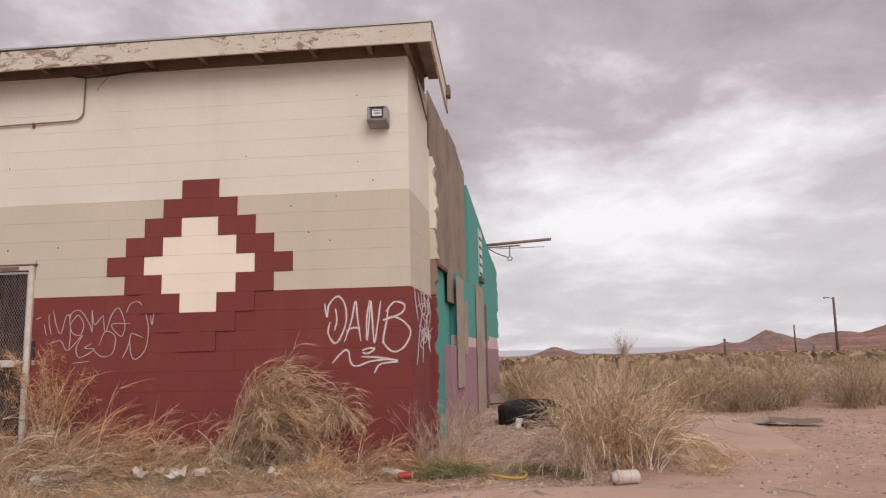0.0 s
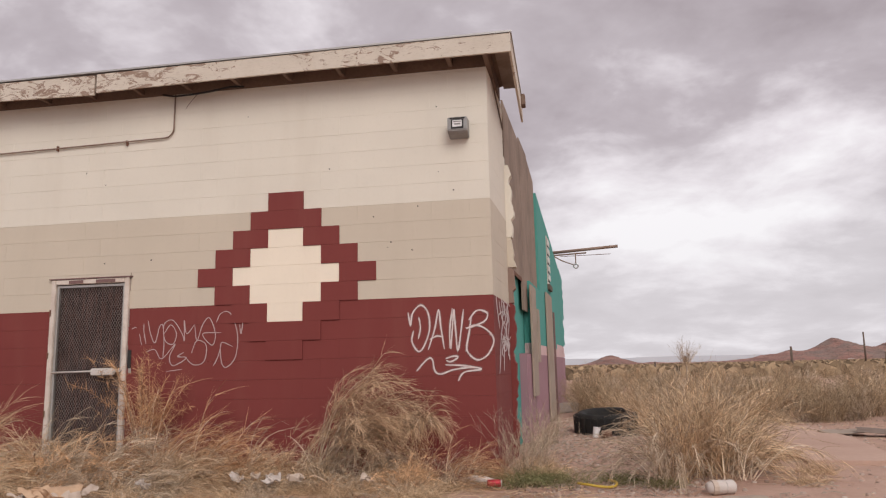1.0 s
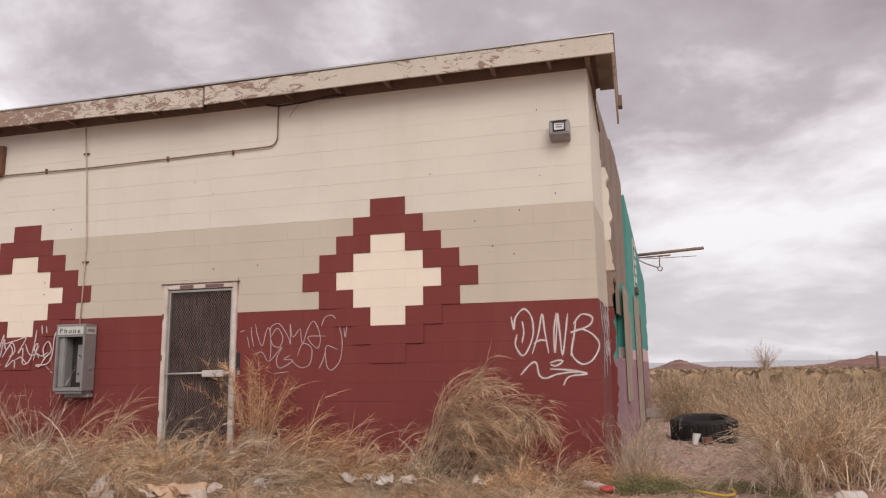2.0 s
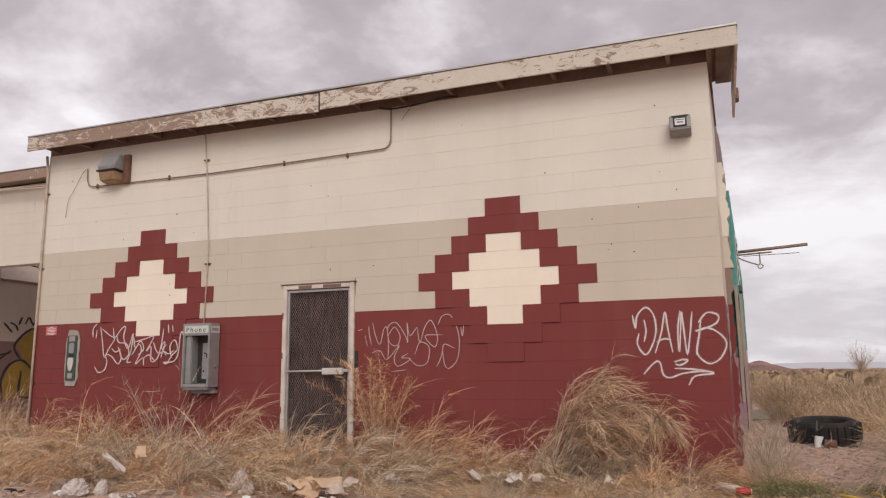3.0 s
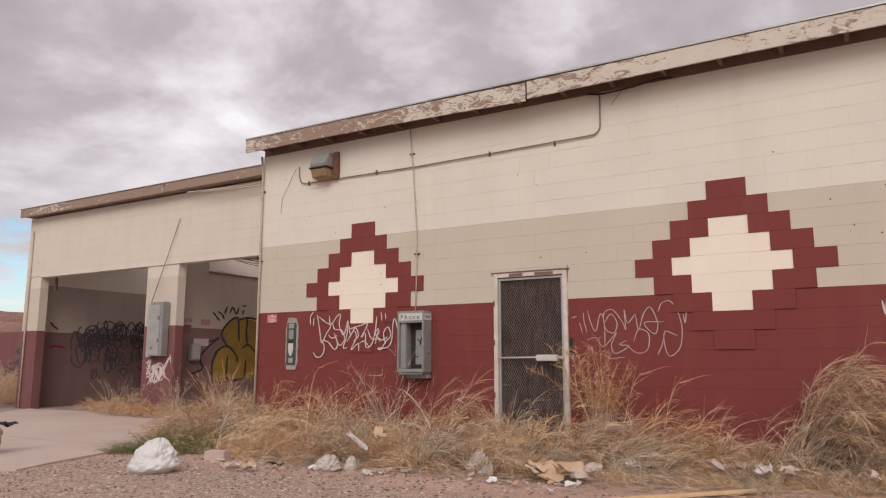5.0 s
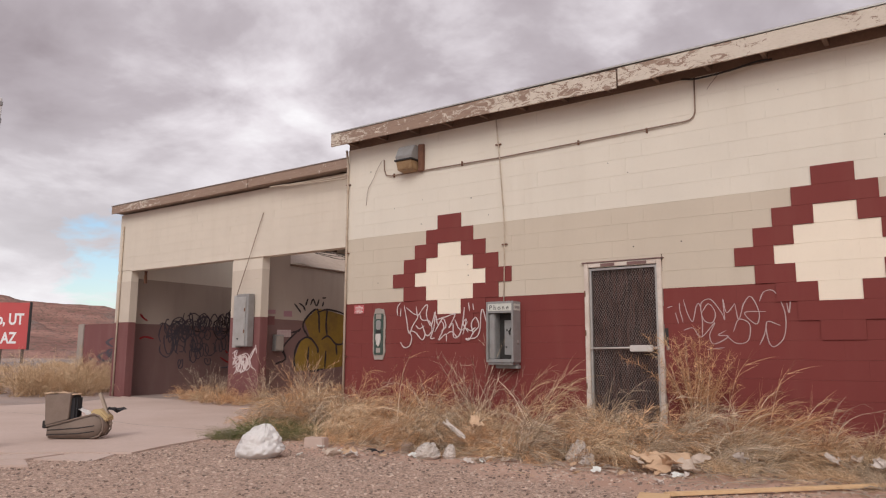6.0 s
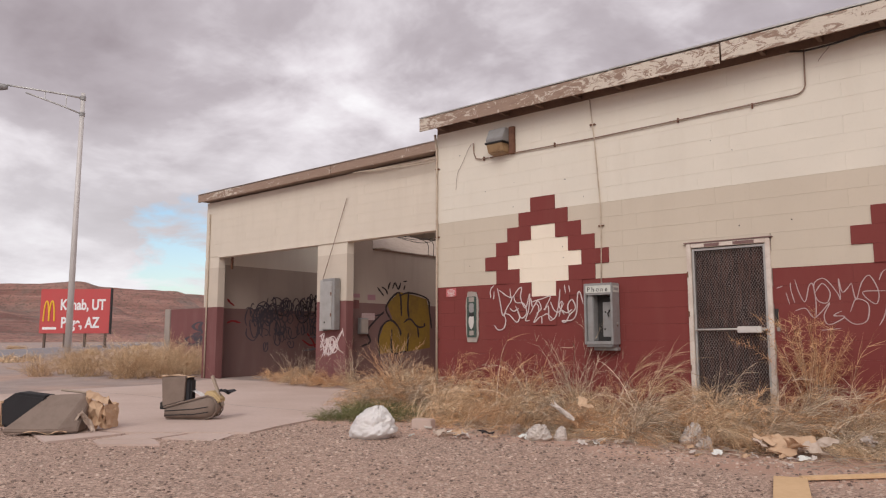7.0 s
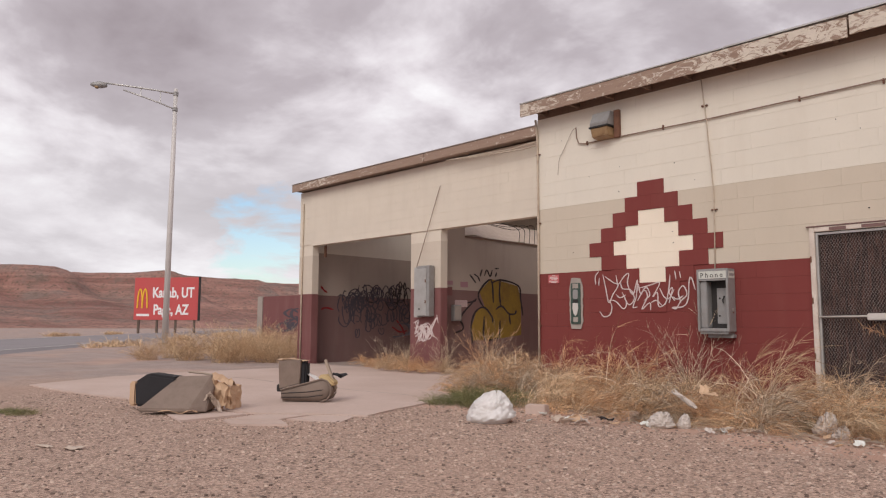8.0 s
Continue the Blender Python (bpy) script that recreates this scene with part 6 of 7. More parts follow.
# ---- dry weeds ----
def weed_mesh(name, seed, mat, stems, height, spread, droop, twigs=5, twig=0.16, width=0.0045, lean=(0, 0), base=0.10, segs=6, curl=0.25, up=0.5, fuzz=0.5, floor=True, bits=3, heading=None, fan=0.7, wild=0.55, clumps=0, late=2.0):
    """A dead weed: stems that rise and arch over, each with fine side twigs near its end.
    Narrow tapering ribbons, from_pydata in one go."""
    r = np.random.RandomState(seed)
    both = ([], []), ([], [])

    def ribbon(pts, w, V, F):
        k = len(V)
        n = len(pts)
        side = np.cross(pts[-1] - pts[0], r.normal(size=3))
        side /= np.linalg.norm(side) + 1e-9
        for i, p in enumerate(pts[:-1]):
            ww = w * (1 - 0.75 * i / (n - 1))
            V.append(p - side * ww)
            V.append(p + side * ww)
        V.append(pts[-1])
        for i in range(n - 2):
            F.append((k + 2 * i, k + 2 * i + 1, k + 2 * i + 3, k + 2 * i + 2))
        F.append((k + 2 * (n - 2), k + 2 * (n - 2) + 1, k + 2 * (n - 1)))

    ln = np.array((*lean, 0.0))
    sheaves = [(r.uniform(0, 2 * np.pi) if heading is None else heading + r.normal() * fan, r.uniform(0.05, 1.0) ** 0.8, r.uniform(0.6, 1.12), r.uniform(0, 2 * np.pi), np.sqrt(r.uniform(0, 1))) for _ in range(clumps)]
    for s in range(stems):
        a = r.uniform(0, 2 * np.pi) if heading is None else heading + r.normal() * fan
        out = np.array((np.cos(a), np.sin(a), 0.0))
        b = r.uniform(0, 2 * np.pi)
        p = np.array((np.cos(b), np.sin(b), 0.0)) * base * np.sqrt(r.uniform(0, 1)) + np.array((0, 0, -0.02))
        tilt = r.uniform(0.05, 1.0) ** 0.8 * spread
        length = r.uniform(0.55, 1.12)
        if clumps and s % 6:
            c = sheaves[s % clumps]
            a = c[0] + r.normal() * 0.17
            out = np.array((np.cos(a), np.sin(a), 0.0))
            tilt = c[1] * spread + r.normal() * 0.10
            length = c[2] * r.uniform(0.82, 1.08)
            p = np.array((np.cos(c[3]), np.sin(c[3]), 0.0)) * base * c[4] + r.normal(size=3) * 0.025
            p[2] = -0.02
        d = out * np.sin(tilt) + np.array((0, 0, np.cos(tilt))) + ln * 0.6
        d /= np.linalg.norm(d)
        L = height * length * (1 + 0.25 * np.sin(tilt))
        step = L / segs
        pts = [p]
        for i in range(segs):
            d = d + np.array((0, 0, -droop * 2.0 * ((i + 1) / segs) ** late)) + out * droop * 0.30 * ((i + 1) / segs) ** (late - 2) + ln * 0.12 + r.normal(size=3) * 0.09 * curl * 2
            d /= np.linalg.norm(d)
            p = p + d * step
            if floor and p[2] < 0.015:
                p[2] = 0.015 + 0.02 * r.uniform()
            pts.append(p)
        pts = np.array(pts)
        ribbon(pts, width, *both[0])
        for _ in range(twigs):
            q = r.uniform(1 - fuzz - 0.2, 0.98) * segs
            i = int(min(max(q, 0), segs - 1))
            o = pts[i] + (pts[i + 1] - pts[i]) * (q - i)
            dd = (pts[i + 1] - pts[i]) / step + r.normal(size=3) * wild + np.array((0, 0, up * 0.3))
            dd /= np.linalg.norm(dd)
            t = twig * r.uniform(0.5, 1.3)
            line = [o]
            for _ in range(bits):
                dd = dd + r.normal(size=3) * 0.11 + np.array((0, 0, -droop * 0.35))
                dd /= np.linalg.norm(dd)
                line.append(line[-1] + dd * t / bits)
            ribbon(np.array(line), width * 0.62, *both[1])
    out = []
    for part_name, (V, F) in zip(("stalk", "crown"), both):
        me = bpy.data.meshes.new(part_name)
        me.from_pydata([tuple(v) for v in V], [], F)
        me.materials.append(mat)
        out.append(me)
    return out


def plume_mesh(seed, mat, stems, height, spread, droop, twigs, twig, heading=None, fan=0.8, base=0.14, bare=0.3, width=0.0042, segs=8, loose=0.30, wind=0.03, lift=0.0, late=1.8, hang=0.45):
    """A dead tumbleweed: pale woody stems that rise and arch over, and from each one many long fine twigs
    that leave it at a small angle and hang like a broom. lift raises the foot of the stems."""
    r = np.random.RandomState(seed)
    sets = ([], []), ([], [])
    up, flow = np.array((0.0, 0.0, 1.0)), np.array((1.0, 0.0, 0.0))

    def ribbon(pts, w, V, F):
        side = np.cross(pts[-1] - pts[0], r.normal(size=3))
        side /= np.linalg.norm(side) + 1e-9
        k, n = len(V), len(pts)
        for i, p in enumerate(pts[:-1]):
            ww = w * (1 - 0.7 * i / (n - 1))
            V += [p - side * ww, p + side * ww]
        V.append(pts[-1])
        F += [(k + 2 * i, k + 2 * i + 1, k + 2 * i + 3, k + 2 * i + 2) for i in range(n - 2)]
        F.append((k + 2 * n - 4, k + 2 * n - 3, k + 2 * n - 2))

    for _ in range(stems):
        a = r.uniform(0, 2 * np.pi) if heading is None else heading + r.normal() * fan
        out = np.array((np.cos(a), np.sin(a), 0.0))
        b, rad = r.uniform(0, 2 * np.pi), base * np.sqrt(r.uniform())
        p = np.array((np.cos(b) * rad, np.sin(b) * rad, lift - 0.02))
        tilt = spread * r.uniform(0.0, 1.0) ** 0.7
        d = out * np.sin(tilt) + up * np.cos(tilt)
        L = height * r.uniform(0.55, 1.1)
        step, pts, dirs = L / segs, [p], []
        bend = r.uniform(0.6, 1.4) * droop
        for i in range(segs):
            u = (i + 1) / segs
            d = d - up * bend * u ** late * 1.5 + out * bend * 0.35 * u + flow * wind * u + r.normal(size=3) * 0.06
            d /= np.linalg.norm(d)
            p = p + d * step
            if p[2] < 0.02:
                p[2] = 0.02 + 0.03 * r.uniform()
            pts.append(p)
            dirs.append(d)
        pts = np.array(pts)
        ribbon(pts, width * r.uniform(0.8, 1.5), *sets[0])
        for q in bare + (0.97 - bare) * r.uniform(size=twigs) ** 0.8:
            i = int(min(q * segs, segs - 1))
            o = pts[i] + (pts[i + 1] - pts[i]) * (q * segs - i)
            dd = dirs[i] + r.normal(size=3) * loose
            dd /= np.linalg.norm(dd)
            t = twig * r.uniform(0.5, 1.25) / 3
            line = [o]
            for _ in range(3):
                dd = dd - up * droop * hang + flow * wind * 0.6 + r.normal(size=3) * 0.09
                dd /= np.linalg.norm(dd)
                nxt = line[-1] + dd * t
                if nxt[2] < 0.012:
                    nxt[2] = 0.012 + 0.02 * r.uniform()
                line.append(nxt)
            ribbon(line, width * 0.55, *sets[1])
    meshes = []
    for (V, F), name, m in zip(sets, ("stalk", "crown"), (STEM, mat)):
        me = bpy.data.meshes.new(name)
        me.from_pydata([tuple(v) for v in V], [], F)
        me.materials.append(m)
        meshes.append(me)
    return meshes


ARCH = [plume_mesh(11 + k, m, 50, 1.05, 0.85, 0.40, 24, 0.25, heading=hd, fan=0.8, base=0.18, bare=0.30)
        for k, (m, hd) in enumerate(((TUMBLE, 0.0), (STRAW, 0.4), (GREYWEED, -0.5), (STRAW, -0.2), (TUMBLE, 0.5), (TUMBLE, -1.0)))]
FUZZ = [plume_mesh(31 + k, m, 62, 0.66, 1.15, 0.36, 26, 0.22, base=0.20, bare=0.2, width=0.0036, loose=0.38) for k, m in enumerate((TUMBLE, STRAW, TUMBLE))]
SWEPT = [plume_mesh(41 + k, m, 46, 1.0, 1.35, 0.22, 20, 0.30, heading=0.1, fan=0.7, base=0.22, bare=0.15, loose=0.26, wind=0.06) for k, m in enumerate((STRAW, TUMBLE, GREYWEED))]
WOODY = [plume_mesh(47 + k, m, 30, 1.05, 1.1, 0.26, 8, 0.22, base=0.12, bare=0.25, width=0.0050, loose=0.5) for k, m in enumerate((STEM, GREYWEED))]
TUFT = [weed_mesh("a", 51 + k, m, 240, 0.36, 1.05, 0.25, 1, 0.08, 0.0030, base=0.28, segs=5, curl=0.25) for k, m in enumerate((STRAW, STRAW, GREYWEED))]
TWIGGY = [weed_mesh("a", 61 + k, m, 26, 0.85, 0.6, 0.05, 20, 0.16, 0.0030, base=0.10, curl=0.5, fuzz=0.7, up=1.2) for k, m in enumerate((GREYWEED, TUMBLE))]
BIG = plume_mesh(81, TAN_WEED, 125, 1.52, 0.58, 0.40, 34, 0.22, heading=-0.1, fan=0.5, base=0.20, bare=0.50, width=0.0046, segs=10, loose=0.42, late=3.4, hang=0.3)
BALL = plume_mesh(85, TAN_WEED, 60, 0.36, 1.7, 0.36, 24, 0.18, heading=0.0, fan=1.2, base=0.04, bare=0.1, width=0.0034, loose=0.35, lift=0.62)
TALL = plume_mesh(87, TUMBLE, 34, 1.46, 0.30, 0.12, 90, 0.12, base=0.09, bare=0.40, width=0.0038, loose=1.3, wind=0.0, hang=0.1)
VERGE = [weed_mesh("a", 95, STRAW, 60, 0.36, 1.05, 0.25, 1, 0.08, 0.012, base=0.28, segs=3, curl=0.25)]
GRASS = [weed_mesh("a", 91 + k, GREEN, 300, 0.32, 1.0, 0.25, 1, 0.06, 0.0034, base=0.32, segs=5) for k in range(2)]
BRUSH = [weed_mesh("a", 101 + k, m, 110, 1.0, 0.75, 0.09, 12, 0.26, 0.0038, base=0.34, fuzz=0.65, curl=0.55, bits=2) for k, m in enumerate((SAGE, SAGE, STRAW, GREYWEED))]
FAR_BRUSH = [weed_mesh("a", 121 + k, m, 70, 1.0, 0.85, 0.08, 4, 0.26, 0.010, base=0.36, fuzz=0.6, curl=0.5, segs=4, bits=2) for k, m in enumerate((SAGE, SAGE, STRAW, GREYWEED))]
LIGHT_BRUSH = [weed_mesh("a", 111 + k, m, 210, 1.0, 1.0, 0.13, 11, 0.22, 0.0045, base=0.42, fuzz=0.6, curl=0.6, bits=2) for k, m in enumerate((STRAW, STRAW))]

PLANT_COUNT = {}


def plant(kind, mesh, x, y, scale, label, group, turn=None, squash=1.0, z=None):
    """One weed as a thing of its own; alike weeds share a mesh."""
    ob = new(kind)
    ob.empty_display_size = 0.1
    for me in mesh:
        piece = tagged(new(me.name.split(".")[0], me), kind="stuff")
        piece.parent = ob
    PLANT_COUNT[kind] = PLANT_COUNT.get(kind, 0) + 1
    a = turn if turn is not None else (PLANT_COUNT[kind] * 2.399) % 6.283
    ob.matrix_basis = Matrix.Translation((x, y, ground_z(x, y) if z is None else z)) @ Matrix.Rotation(a, 4, "Z") @ Matrix.Diagonal((scale, scale, scale * squash, 1))
    return tagged(ob, label, "weed", group)


def wall_weeds():
    r = random.Random(21)
    row, straw_row = "weeds along the front wall", "straw before the front wall"
    # against the wall, open before the door and below the payphone's far side
    x = -9.0
    while x < 0.1:
        if not -5.0 < x < -4.35 and not -5.85 < x < -5.2:
            size = r.choice((0.5, 0.62, 0.8, 0.95)) * (0.55 if x > -0.9 else 0.72 if x > -3.3 else 1.0)
            plant("dry_weed", FUZZ[r.randrange(3)] if r.random() < 0.4 else ARCH[r.randrange(6)], x, -0.34 + r.uniform(-0.12, 0.08), size, "arching dry tumbleweed stems against the painted wall", row, turn=r.uniform(-0.6, 0.6))
        x += r.uniform(0.5, 0.72)
    # a second, lower and denser row
    x = -9.2
    while x < -0.1:
        k = r.random()
        small = 0.66 if x > -2.6 else 1.0
        if k < 0.45:
            plant("dry_weed", FUZZ[r.randrange(3)], x, -0.74 + r.uniform(-0.2, 0.2), r.uniform(0.75, 1.2) * small, "soft mound of fine tan dry weed", row)
        elif k < 0.8:
            plant("dry_weed", SWEPT[r.randrange(3)], x, -0.70 + r.uniform(-0.2, 0.2), r.uniform(0.75, 1.05) * small, "wind-swept dry weed lying over its neighbours", row, turn=r.uniform(-0.5, 0.5))
        else:
            plant("dry_weed", WOODY[r.randrange(2)], x, -0.80 + r.uniform(-0.2, 0.2), r.uniform(0.7, 1.0) * small, "bare pale woody weed stems", row)
        x += r.uniform(0.36, 0.55)
    # trampled straw in front, wider where the lot draws back from the wall
    x = -8.2
    while x < -0.35:
        edge = -0.95 if x > -2.5 else -1.15 if x > -3.6 else -1.7 if x > -5.0 else -2.0
        for y in (edge, edge * 0.72):
            k = r.random()
            mesh = SWEPT[r.randrange(3)] if k < 0.4 else TUFT[r.randrange(3)] if k < 0.75 else FUZZ[r.randrange(3)]
            plant("straw_tuft", mesh, x, y + r.uniform(-0.18, 0.18), r.uniform(0.55, 0.85), "low flattened straw and dead stems", straw_row, turn=r.uniform(-0.7, 0.7), squash=0.62)
        x += r.uniform(0.28, 0.4)
    x = -3.0
    while x < -0.3:
        plant("straw_tuft", TUFT[r.randrange(3)], x, -1.0 + r.uniform(-0.55, 0.35), r.uniform(0.4, 0.75), "short pale straw tuft", straw_row)
        x += 0.16
    mounds = ((-6.15, -1.95, 0.82, -0.4), (-6.55, -1.75, 0.72, 0.6), (-5.1, -1.72, 0.85, -0.4), (-5.6, -1.55, 0.7, 0.5), (-4.75, -1.3, 0.72, -0.5), (-4.35, -0.95, 0.8, 0.1), (-7.1, -1.65, 0.8, 0.3),
              (-7.7, -1.5, 0.85, -0.2), (-3.25, -0.72, 0.8, -0.6), (-2.9, -0.62, 0.7, 0.2), (-3.75, -0.95, 0.7, -0.3), (-8.3, -1.25, 0.85, 0.4), (-2.2, -0.55, 0.6, -0.2), (-4.3, -1.75, 0.7, 0.2), (-3.85, -1.5, 0.62, -0.3))
    for k, (x, y, s, a) in enumerate(mounds):
        mesh = (FUZZ[k % 3], ARCH[k % 6], SWEPT[k % 3])[k % 3]
        plant("dry_weed", mesh, x, y, s, "drooping mound of fine dry weed stems", row, turn=a, squash=0.85)
    for k, (x, y, s) in enumerate(((-7.9, -0.9, 0.9), (-6.7, -1.0, 0.95), (-5.2, -1.0, 0.9), (-4.5, -0.75, 0.9), (-3.1, -0.85, 0.75), (-2.4, -0.6, 0.75), (-1.0, -0.6, 0.55), (-6.0, -1.4, 0.8), (-4.9, -1.9, 0.6))):
        plant("dry_weed", WOODY[k % 2], x, y, s, "bare pale woody weed stems", row)
    for k, (x, y, s) in enumerate(((-3.3, -0.5, 0.95), (-2.85, -0.55, 0.9), (-2.35, -0.5, 0.9), (-1.95, -0.6, 0.75), (-4.55, -0.5, 0.9), (-0.55, -0.5, 0.5))):
        plant("dry_weed", (FUZZ[k % 3], SWEPT[k % 3])[k % 2], x, y, s, "tangled mound of fine tan dry weed", row, turn=0.4 - 0.3 * k)
    plant("tumbleweed", BIG, -1.62, -0.44, 0.93, "big wind-swept dry tumbleweed bush against the red wall", row, turn=0.0)
    plant("tumbleweed", BALL, -0.68, -0.38, 0.95, "small round head of dry tumbleweed on a bent stem", row)
    plant("dry_weed", TWIGGY[1], -0.80, -0.38, 0.7, "bare reddish stems carrying a dry weed head", row)
    plant("tumbleweed", TALL, -3.64, -0.30, 0.98, "tall feathery rust-coloured weed beside the door", row)
    plant("dead_sapling", TWIGGY[0], -6.40, -0.34, 1.3, "upright grey dead twigs below the payphone", row)
    for x, s in ((-8.3, 0.85), (-7.75, 0.95), (-7.3, 0.9), (-5.65, 0.75)):
        plant("dead_sapling", TWIGGY[1], x, -0.38 + 0.1 * math.sin(x * 7), s, "sparse reddish dead weed twigs by the wall", row)
    for k, (x, y, s) in enumerate(((-9.55, -0.35, 1.25), (-9.9, 0.1, 1.2), (-9.25, -0.95, 1.1), (-8.9, -1.35, 0.95), (-10.1, 0.75, 1.15), (-9.5, 0.9, 1.15), (-9.7, -0.9, 1.0))):
        plant("tumbleweed", FUZZ[k % 3], x, y, s, "large fuzzy tumbleweed mound at the inner corner", "tumbleweeds by the bays")
    for x, y, s in ((-9.3, -0.2, 0.8), (-9.9, -0.4, 0.75), (-8.6, -1.1, 0.7), (-9.0, -1.75, 0.6)):
        plant("dry_weed", ARCH[2], x, y, s, "grey arching dead weed at the inner corner", "tumbleweeds by the bays")


wall_weeds()


def bay_weeds():
    r = random.Random(5)
    for x, y, s in ((-13.9, 1.45, 0.85), (-14.5, 1.5, 0.75), (-13.3, 1.4, 0.7), (-12.7, 1.5, 0.7), (-15.3, 1.9, 0.7), (-12.2, 1.8, 0.8), (-11.5, 2.0, 0.9), (-10.8, 1.8, 1.0), (-16.4, 2.3, 0.6), (-14.2, 2.2, 0.9)):
        plant("tumbleweed", FUZZ[r.randrange(3)], x, y, s, "dry tumbleweed blown against the bay pillar", "tumbleweeds by the bays", z=0.03)
    for x, y, s in ((-14.6, 1.6, 0.9), (-14.0, 1.5, 0.8), (-12.9, 1.7, 1.0), (-11.8, 1.9, 1.1), (-12.4, 2.3, 1.2)):
        plant("dead_sapling", TWIGGY[r.randrange(2)], x, y, s, "bare dead twigs in front of the bays", "tumbleweeds by the bays", z=0.03)
    for x, y, s in ((-8.25, -2.2, 1.0), (-8.6, -1.9, 1.1), (-8.95, -1.6, 0.9), (-8.4, -1.6, 1.0), (-8.0, -1.9, 0.8), (-8.75, -2.4, 0.75)):
        plant("grass_tuft", GRASS[r.randrange(2)], x, y, s, "fresh green grass at the edge of the slab", "green grass")
    for x, y, s in ((0.35, -0.35, 0.9), (0.6, -0.5, 0.9), (0.15, -0.55, 0.8), (1.15, -0.35, 0.7), (-4.4, -1.3, 0.8), (-5.9, -1.6, 0.6), (-10.9, -6.7, 0.5), (-11.2, -6.75, 0.45), (1.5, -0.55, 0.6)):
        plant("grass_tuft", GRASS[r.randrange(2)], x, y, s, "low green grass tuft in dirt", "green grass", squash=0.7)
    for x, y, s in ((-19.8, 0.4, 1.25), (-20.6, 1.2, 1.35), (-21.6, 0.2, 1.2), (-22.3, 1.6, 1.35), (-23.4, 0.6, 1.2), (-20.2, 2.6, 1.3), (-21.2, 2.4, 1.4), (-23.0, 3.0, 1.4), (-19.4, 1.4, 1.2), (-22.6, -0.6, 0.9)):
        plant("rabbitbrush", LIGHT_BRUSH[r.randrange(2)], x, y, s * 0.78, "pale straw-coloured brush beside the wing", "brush west of the wing")
    for k in range(40):
        n = -17.6 + r.uniform(-0.9, 0.5) if k < 22 else -28.6 + r.uniform(-2.5, 0.4)
        d = r.uniform(8, 75)
        p = ROAD_D * d + ROAD_N * n
        if p.x < -27:
            plant("roadside_grass", VERGE[0], p.x, p.y, r.uniform(1.2, 2.0), "dry grass on the road's verge", "verge grass")


bay_weeds()


def east_field():
    r = random.Random(13)
    near = "dry brush by the side wall"
    for x, y, s in ((1.8, -0.05, 1.05), (2.15, 0.25, 1.0), (2.1, 0.85, 1.05), (2.45, 1.3, 0.95), (2.2, 2.0, 1.0), (2.1, 2.8, 0.9), (2.5, 3.0, 0.95), (2.3, 4.2, 0.9), (1.9, 5.2, 0.9)):
        plant("rabbitbrush", BRUSH[2 if r.random() < 0.45 else 3 if r.random() < 0.5 else 0], x, y, s * 0.9, "dense dry yellow-brown brush on red dirt", near)
    for x, y, s in ((1.6, -0.3, 1.0), (2.2, -0.15, 1.0), (2.55, 0.4, 0.9), (1.85, 0.45, 1.1)):
        plant("dry_weed", ARCH[1 + r.randrange(3)], x, y, s * 0.9, "arching straw stems at the foot of the brush", near)
    for x, y, s in ((0.3, -0.15, 0.8), (0.12, -0.3, 0.7), (0.45, 0.3, 0.6), (0.3, 1.2, 0.7), (0.35, 1.9, 0.8), (0.5, 2.5, 0.6)):
        plant("dead_sapling", TWIGGY[0], x, y, s, "thin pale dead stalks at the wall's corner", near)
    for x, y, s in ((0.2, -0.2, 0.7), (0.5, -0.1, 0.7), (0.35, 0.6, 0.7), (2.7, -0.5, 0.6), (3.0, 0.2, 0.6), (2.9, 1.2, 0.7), (1.5, 3.4, 0.6)):
        plant("straw_tuft", TUFT[r.randrange(3)], x, y, s, "short pale straw tuft", near)
    field = "brush in the field"
    count = 0
    while count < 225:
        y = 6.4 + 44 * r.random() ** 1.9
        x = r.uniform(0.9, 6 + y * 0.95)
        if y < 8 and 2.2 < x < 3.2:
            continue
        s = r.uniform(0.75, 1.0)
        k = r.random()
        pick = BRUSH if y < 11 else FAR_BRUSH
        mesh = pick[0] if k < 0.35 else pick[1] if k < 0.68 else pick[2] if k < 0.84 else pick[3]
        plant("rabbitbrush", mesh, x, y, s, "olive-brown dry brush in the open field", field, squash=r.uniform(0.8, 0.98))
        count += 1
    far = Geo()
    vs, fs = [], []
    for k in range(9000):
        y = 45 + 330 * r.random() ** 1.6
        x = r.uniform(-10, 20 + y * 0.95)
        h, w = r.uniform(0.45, 0.95), r.uniform(0.25, 0.6)
        a = r.uniform(0, math.pi)
        c, s_ = math.cos(a) * w, math.sin(a) * w
        q = len(vs)
        vs += [(x - c, y - s_, 0), (x + c, y + s_, 0), (x + c * 1.1, y + s_ * 1.1, h * 0.7), (x + c * 0.2, y + s_ * 0.3, h), (x - c * 1.0, y - s_, h * 0.75)]
        fs += [(q, q + 1, q + 2, q + 3, q + 4)]
    far.add(vs, fs)
    ob = new("distant_brush", far.mesh("distant_brush", SAGE, fix=False))
    tagged(ob, "olive-brown brush receding across the plain", "brush", kind="stuff")
    t = thing("bare_tree", "thin leafless shrub standing above the brush", "tree", (7.6, 40, 0))
    part("trunk", Geo().tube([(0, 0, 0), (0.05, 0, 0.8), (0.0, 0.05, 1.4)], [0.05, 0.035, 0.02], 6), STICK, t)
    crown = weed_mesh("crown", 131, GREYWEED, 60, 1.5, 0.6, 0.0, 10, 0.4, 0.009, base=0.1, curl=0.4, fuzz=0.7)
    for me in crown:
        part(me.name.split(".")[0], me, GREYWEED, t, kind="stuff").location = (0, 0, 0.8)


east_field()


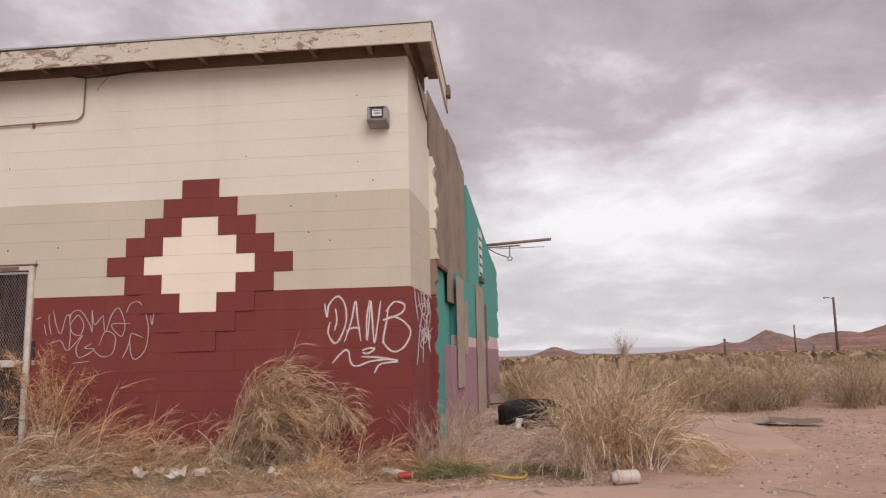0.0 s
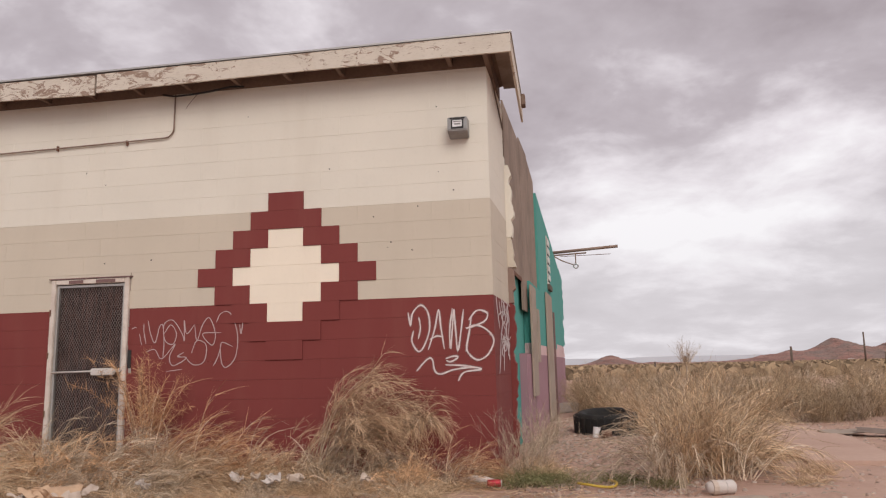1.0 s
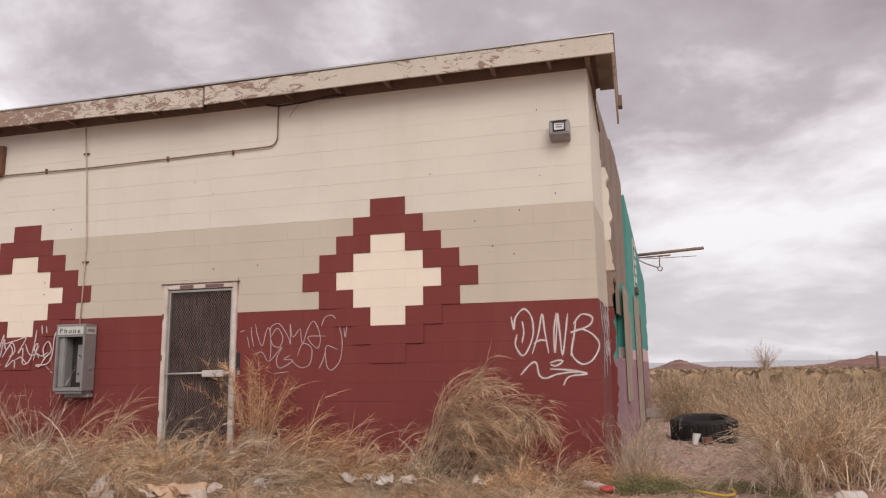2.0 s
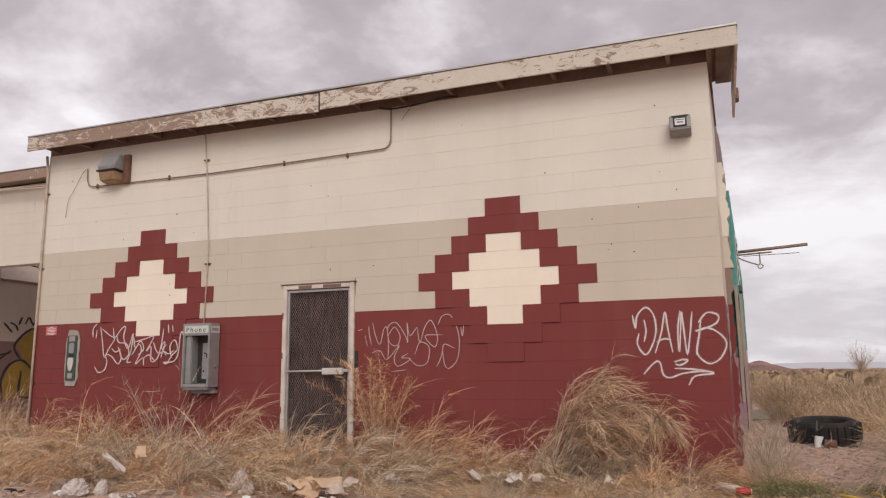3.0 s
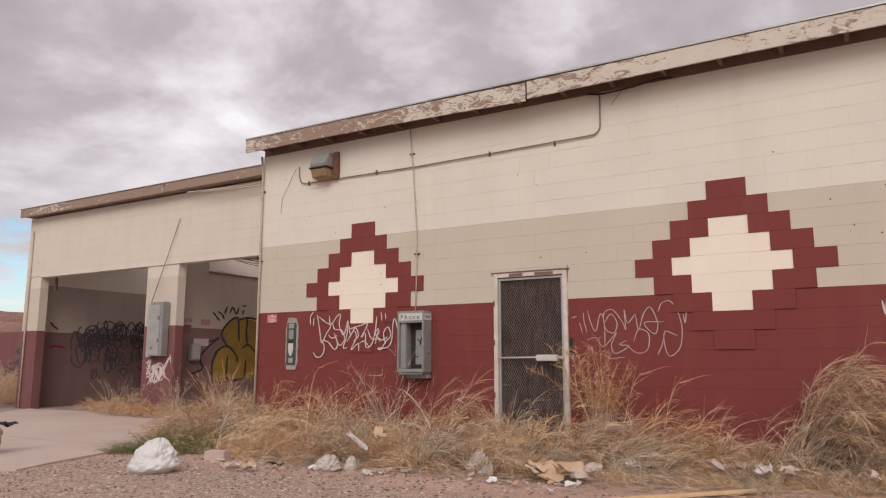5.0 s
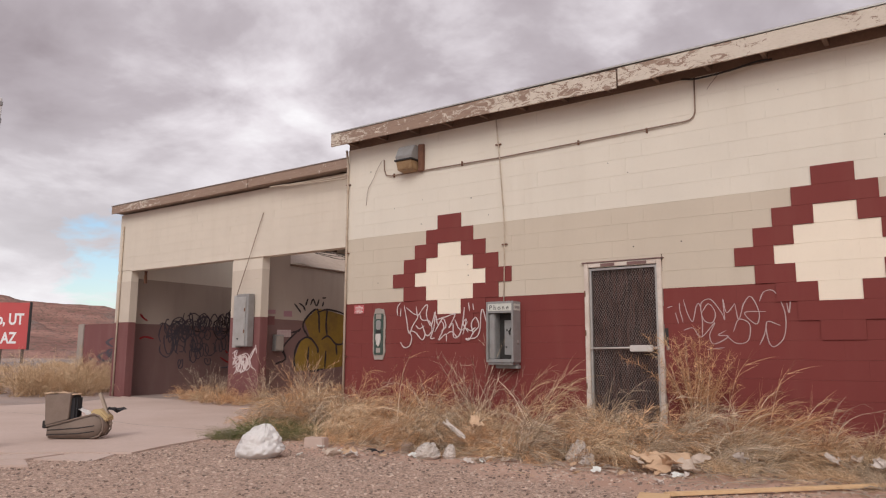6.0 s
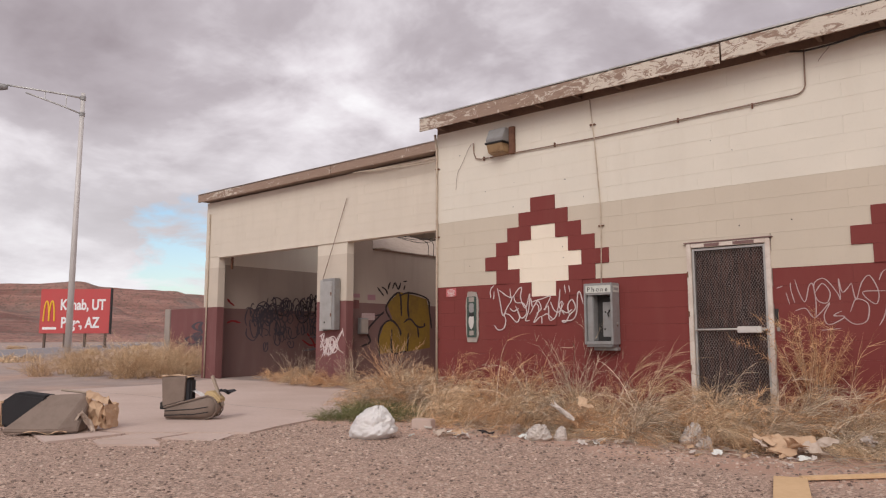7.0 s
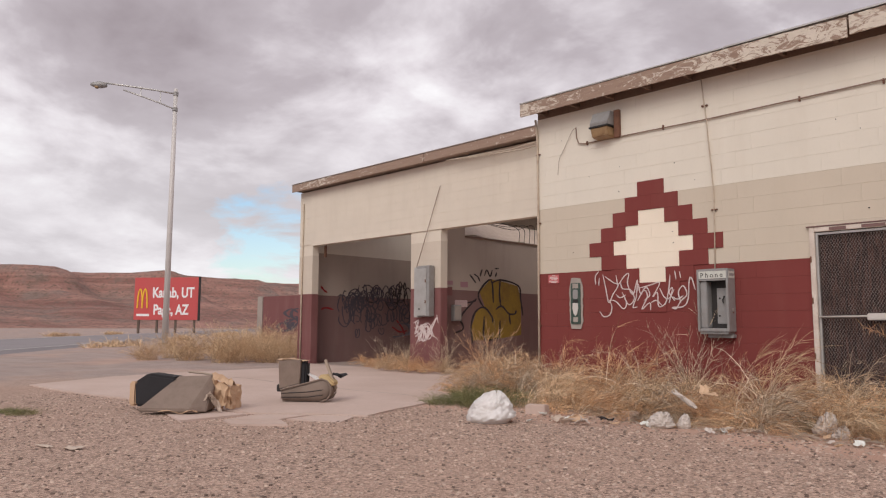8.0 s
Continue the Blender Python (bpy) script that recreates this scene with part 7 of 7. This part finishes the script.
# ---- loose stones and sticks ----
def scatter_stones(name, label, n, place, size, mat, seed):
    r = random.Random(seed)
    vs, fs = [], []
    for _ in range(n):
        x, y = place(r)
        s = size * r.uniform(0.45, 1.35)
        z = ground_z(x, y)
        a = r.uniform(0, 3.14)
        q = len(vs)
        for k in range(5):
            t = a + 2 * math.pi * k / 5
            m = r.uniform(0.75, 1.2) * s
            vs.append((x + m * math.cos(t), y + m * math.sin(t), z - 0.2 * s))
        for k in range(5):
            t = a + 2 * math.pi * k / 5
            m = r.uniform(0.4, 0.8) * s
            vs.append((x + m * math.cos(t), y + m * math.sin(t), z + s * r.uniform(0.35, 0.6)))
        fs += [(q + k, q + (k + 1) % 5, q + 5 + (k + 1) % 5, q + 5 + k) for k in range(5)] + [tuple(q + 5 + k for k in range(5))]
    g = Geo().add(vs, fs)
    ob = new(name, g.mesh(name, mat, fix=False))
    return tagged(ob, label, "stones", kind="stuff")


def make_pebble(name, a, b):
    k = Nodes(name, 0.9)
    k.colour(k.mix(k.mul(k.step(k.noise(30, 3), 0.4, 0.7), 0.3), k.mix(k.island(), a, b), shade(a, 0.7)))
    return k.m


PEBBLE = make_pebble("grey_pink_gravel", (0.13, 0.088, 0.072), (0.66, 0.51, 0.42))
RUBBLE = make_pebble("broken_pink_rubble", (0.30, 0.205, 0.16), (0.56, 0.45, 0.38))
scatter_stones("gravel", "loose grey-pink gravel on the lot", 22000, lambda r: ((lambda y: (r.uniform(-2.2 + (y + 9) * 0.1 - 11.5, 1.5), y))(-2.2 - 6.2 * r.random() ** 1.1)), 0.014, PEBBLE, 3)
scatter_stones("gravel_edge", "coarser stones along the lot's edge", 900, lambda r: (r.uniform(-8.6, 2.0), -2.0 + r.gauss(0, 0.35)), 0.018, RUBBLE, 4)
scatter_stones("rubble_chips", "broken pink rubble beside the side wall", 3600, lambda r: (r.uniform(0.25, 1.9) if r.random() < 0.55 else r.uniform(0.2, 6.5), r.uniform(-1.6, 7.0)), 0.024, RUBBLE, 6)


def scatter_sticks():
    r = random.Random(15)
    g = Geo()
    for _ in range(620):
        if r.random() < 0.6:
            x, y = r.uniform(-8.5, 0.6), -1.75 + r.gauss(0, 0.3)
        else:
            x, y = r.uniform(0.3, 3.2), r.uniform(-1.6, 4.5)
        a, L = r.uniform(0, 6.28), r.uniform(0.1, 0.4)
        z = ground_z(x, y) + 0.012
        g.tube([(x, y, z), (x + L * 0.5 * math.cos(a), y + L * 0.5 * math.sin(a), z + r.uniform(0, 0.03)), (x + L * math.cos(a + 0.2), y + L * math.sin(a + 0.2), z)], [0.005, 0.004, 0.002], 4, False)
    ob = new("fallen_sticks", g.mesh("fallen_sticks", STICK, fix=False))
    tagged(ob, "broken dry stalks strewn on the dirt", "sticks", kind="stuff")


scatter_sticks()


def scatter_straw():
    """Loose blown straw lying flat on the dirt, thickest before the weeds."""
    r = np.random.RandomState(44)
    V, F = [], []
    for k in range(5200):
        if k < 3600:
            x, y = r.uniform(-8.6, 0.8), -1.35 + r.normal() * 0.42
        else:
            x, y = r.uniform(0.3, 7.5), r.uniform(-2.0, 6.5)
        z = ground_z(x, y) + 0.006 + 0.03 * r.uniform() ** 3
        a, L, b = r.uniform(0, 6.28), r.uniform(0.06, 0.34), r.normal() * 0.5
        w = r.uniform(0.0016, 0.0034)
        pts = [np.array((x, y, z))]
        for i in range(3):
            a += b / 3
            pts.append(pts[-1] + np.array((math.cos(a), math.sin(a), r.normal() * 0.08)) * L / 3)
        q = len(V)
        for p in pts:
            n = np.array((-math.sin(a), math.cos(a), 0.3)) * w
            V += [tuple(p - n), tuple(p + n)]
        F += [(q + 2 * i, q + 2 * i + 1, q + 2 * i + 3, q + 2 * i + 2) for i in range(3)]
    me = bpy.data.meshes.new("fallen_straw")
    me.from_pydata(V, [], F)
    me.materials.append(STRAW)
    tagged(new("fallen_straw", me), "loose straw strewn over the red dirt", "straw", kind="stuff")


scatter_straw()
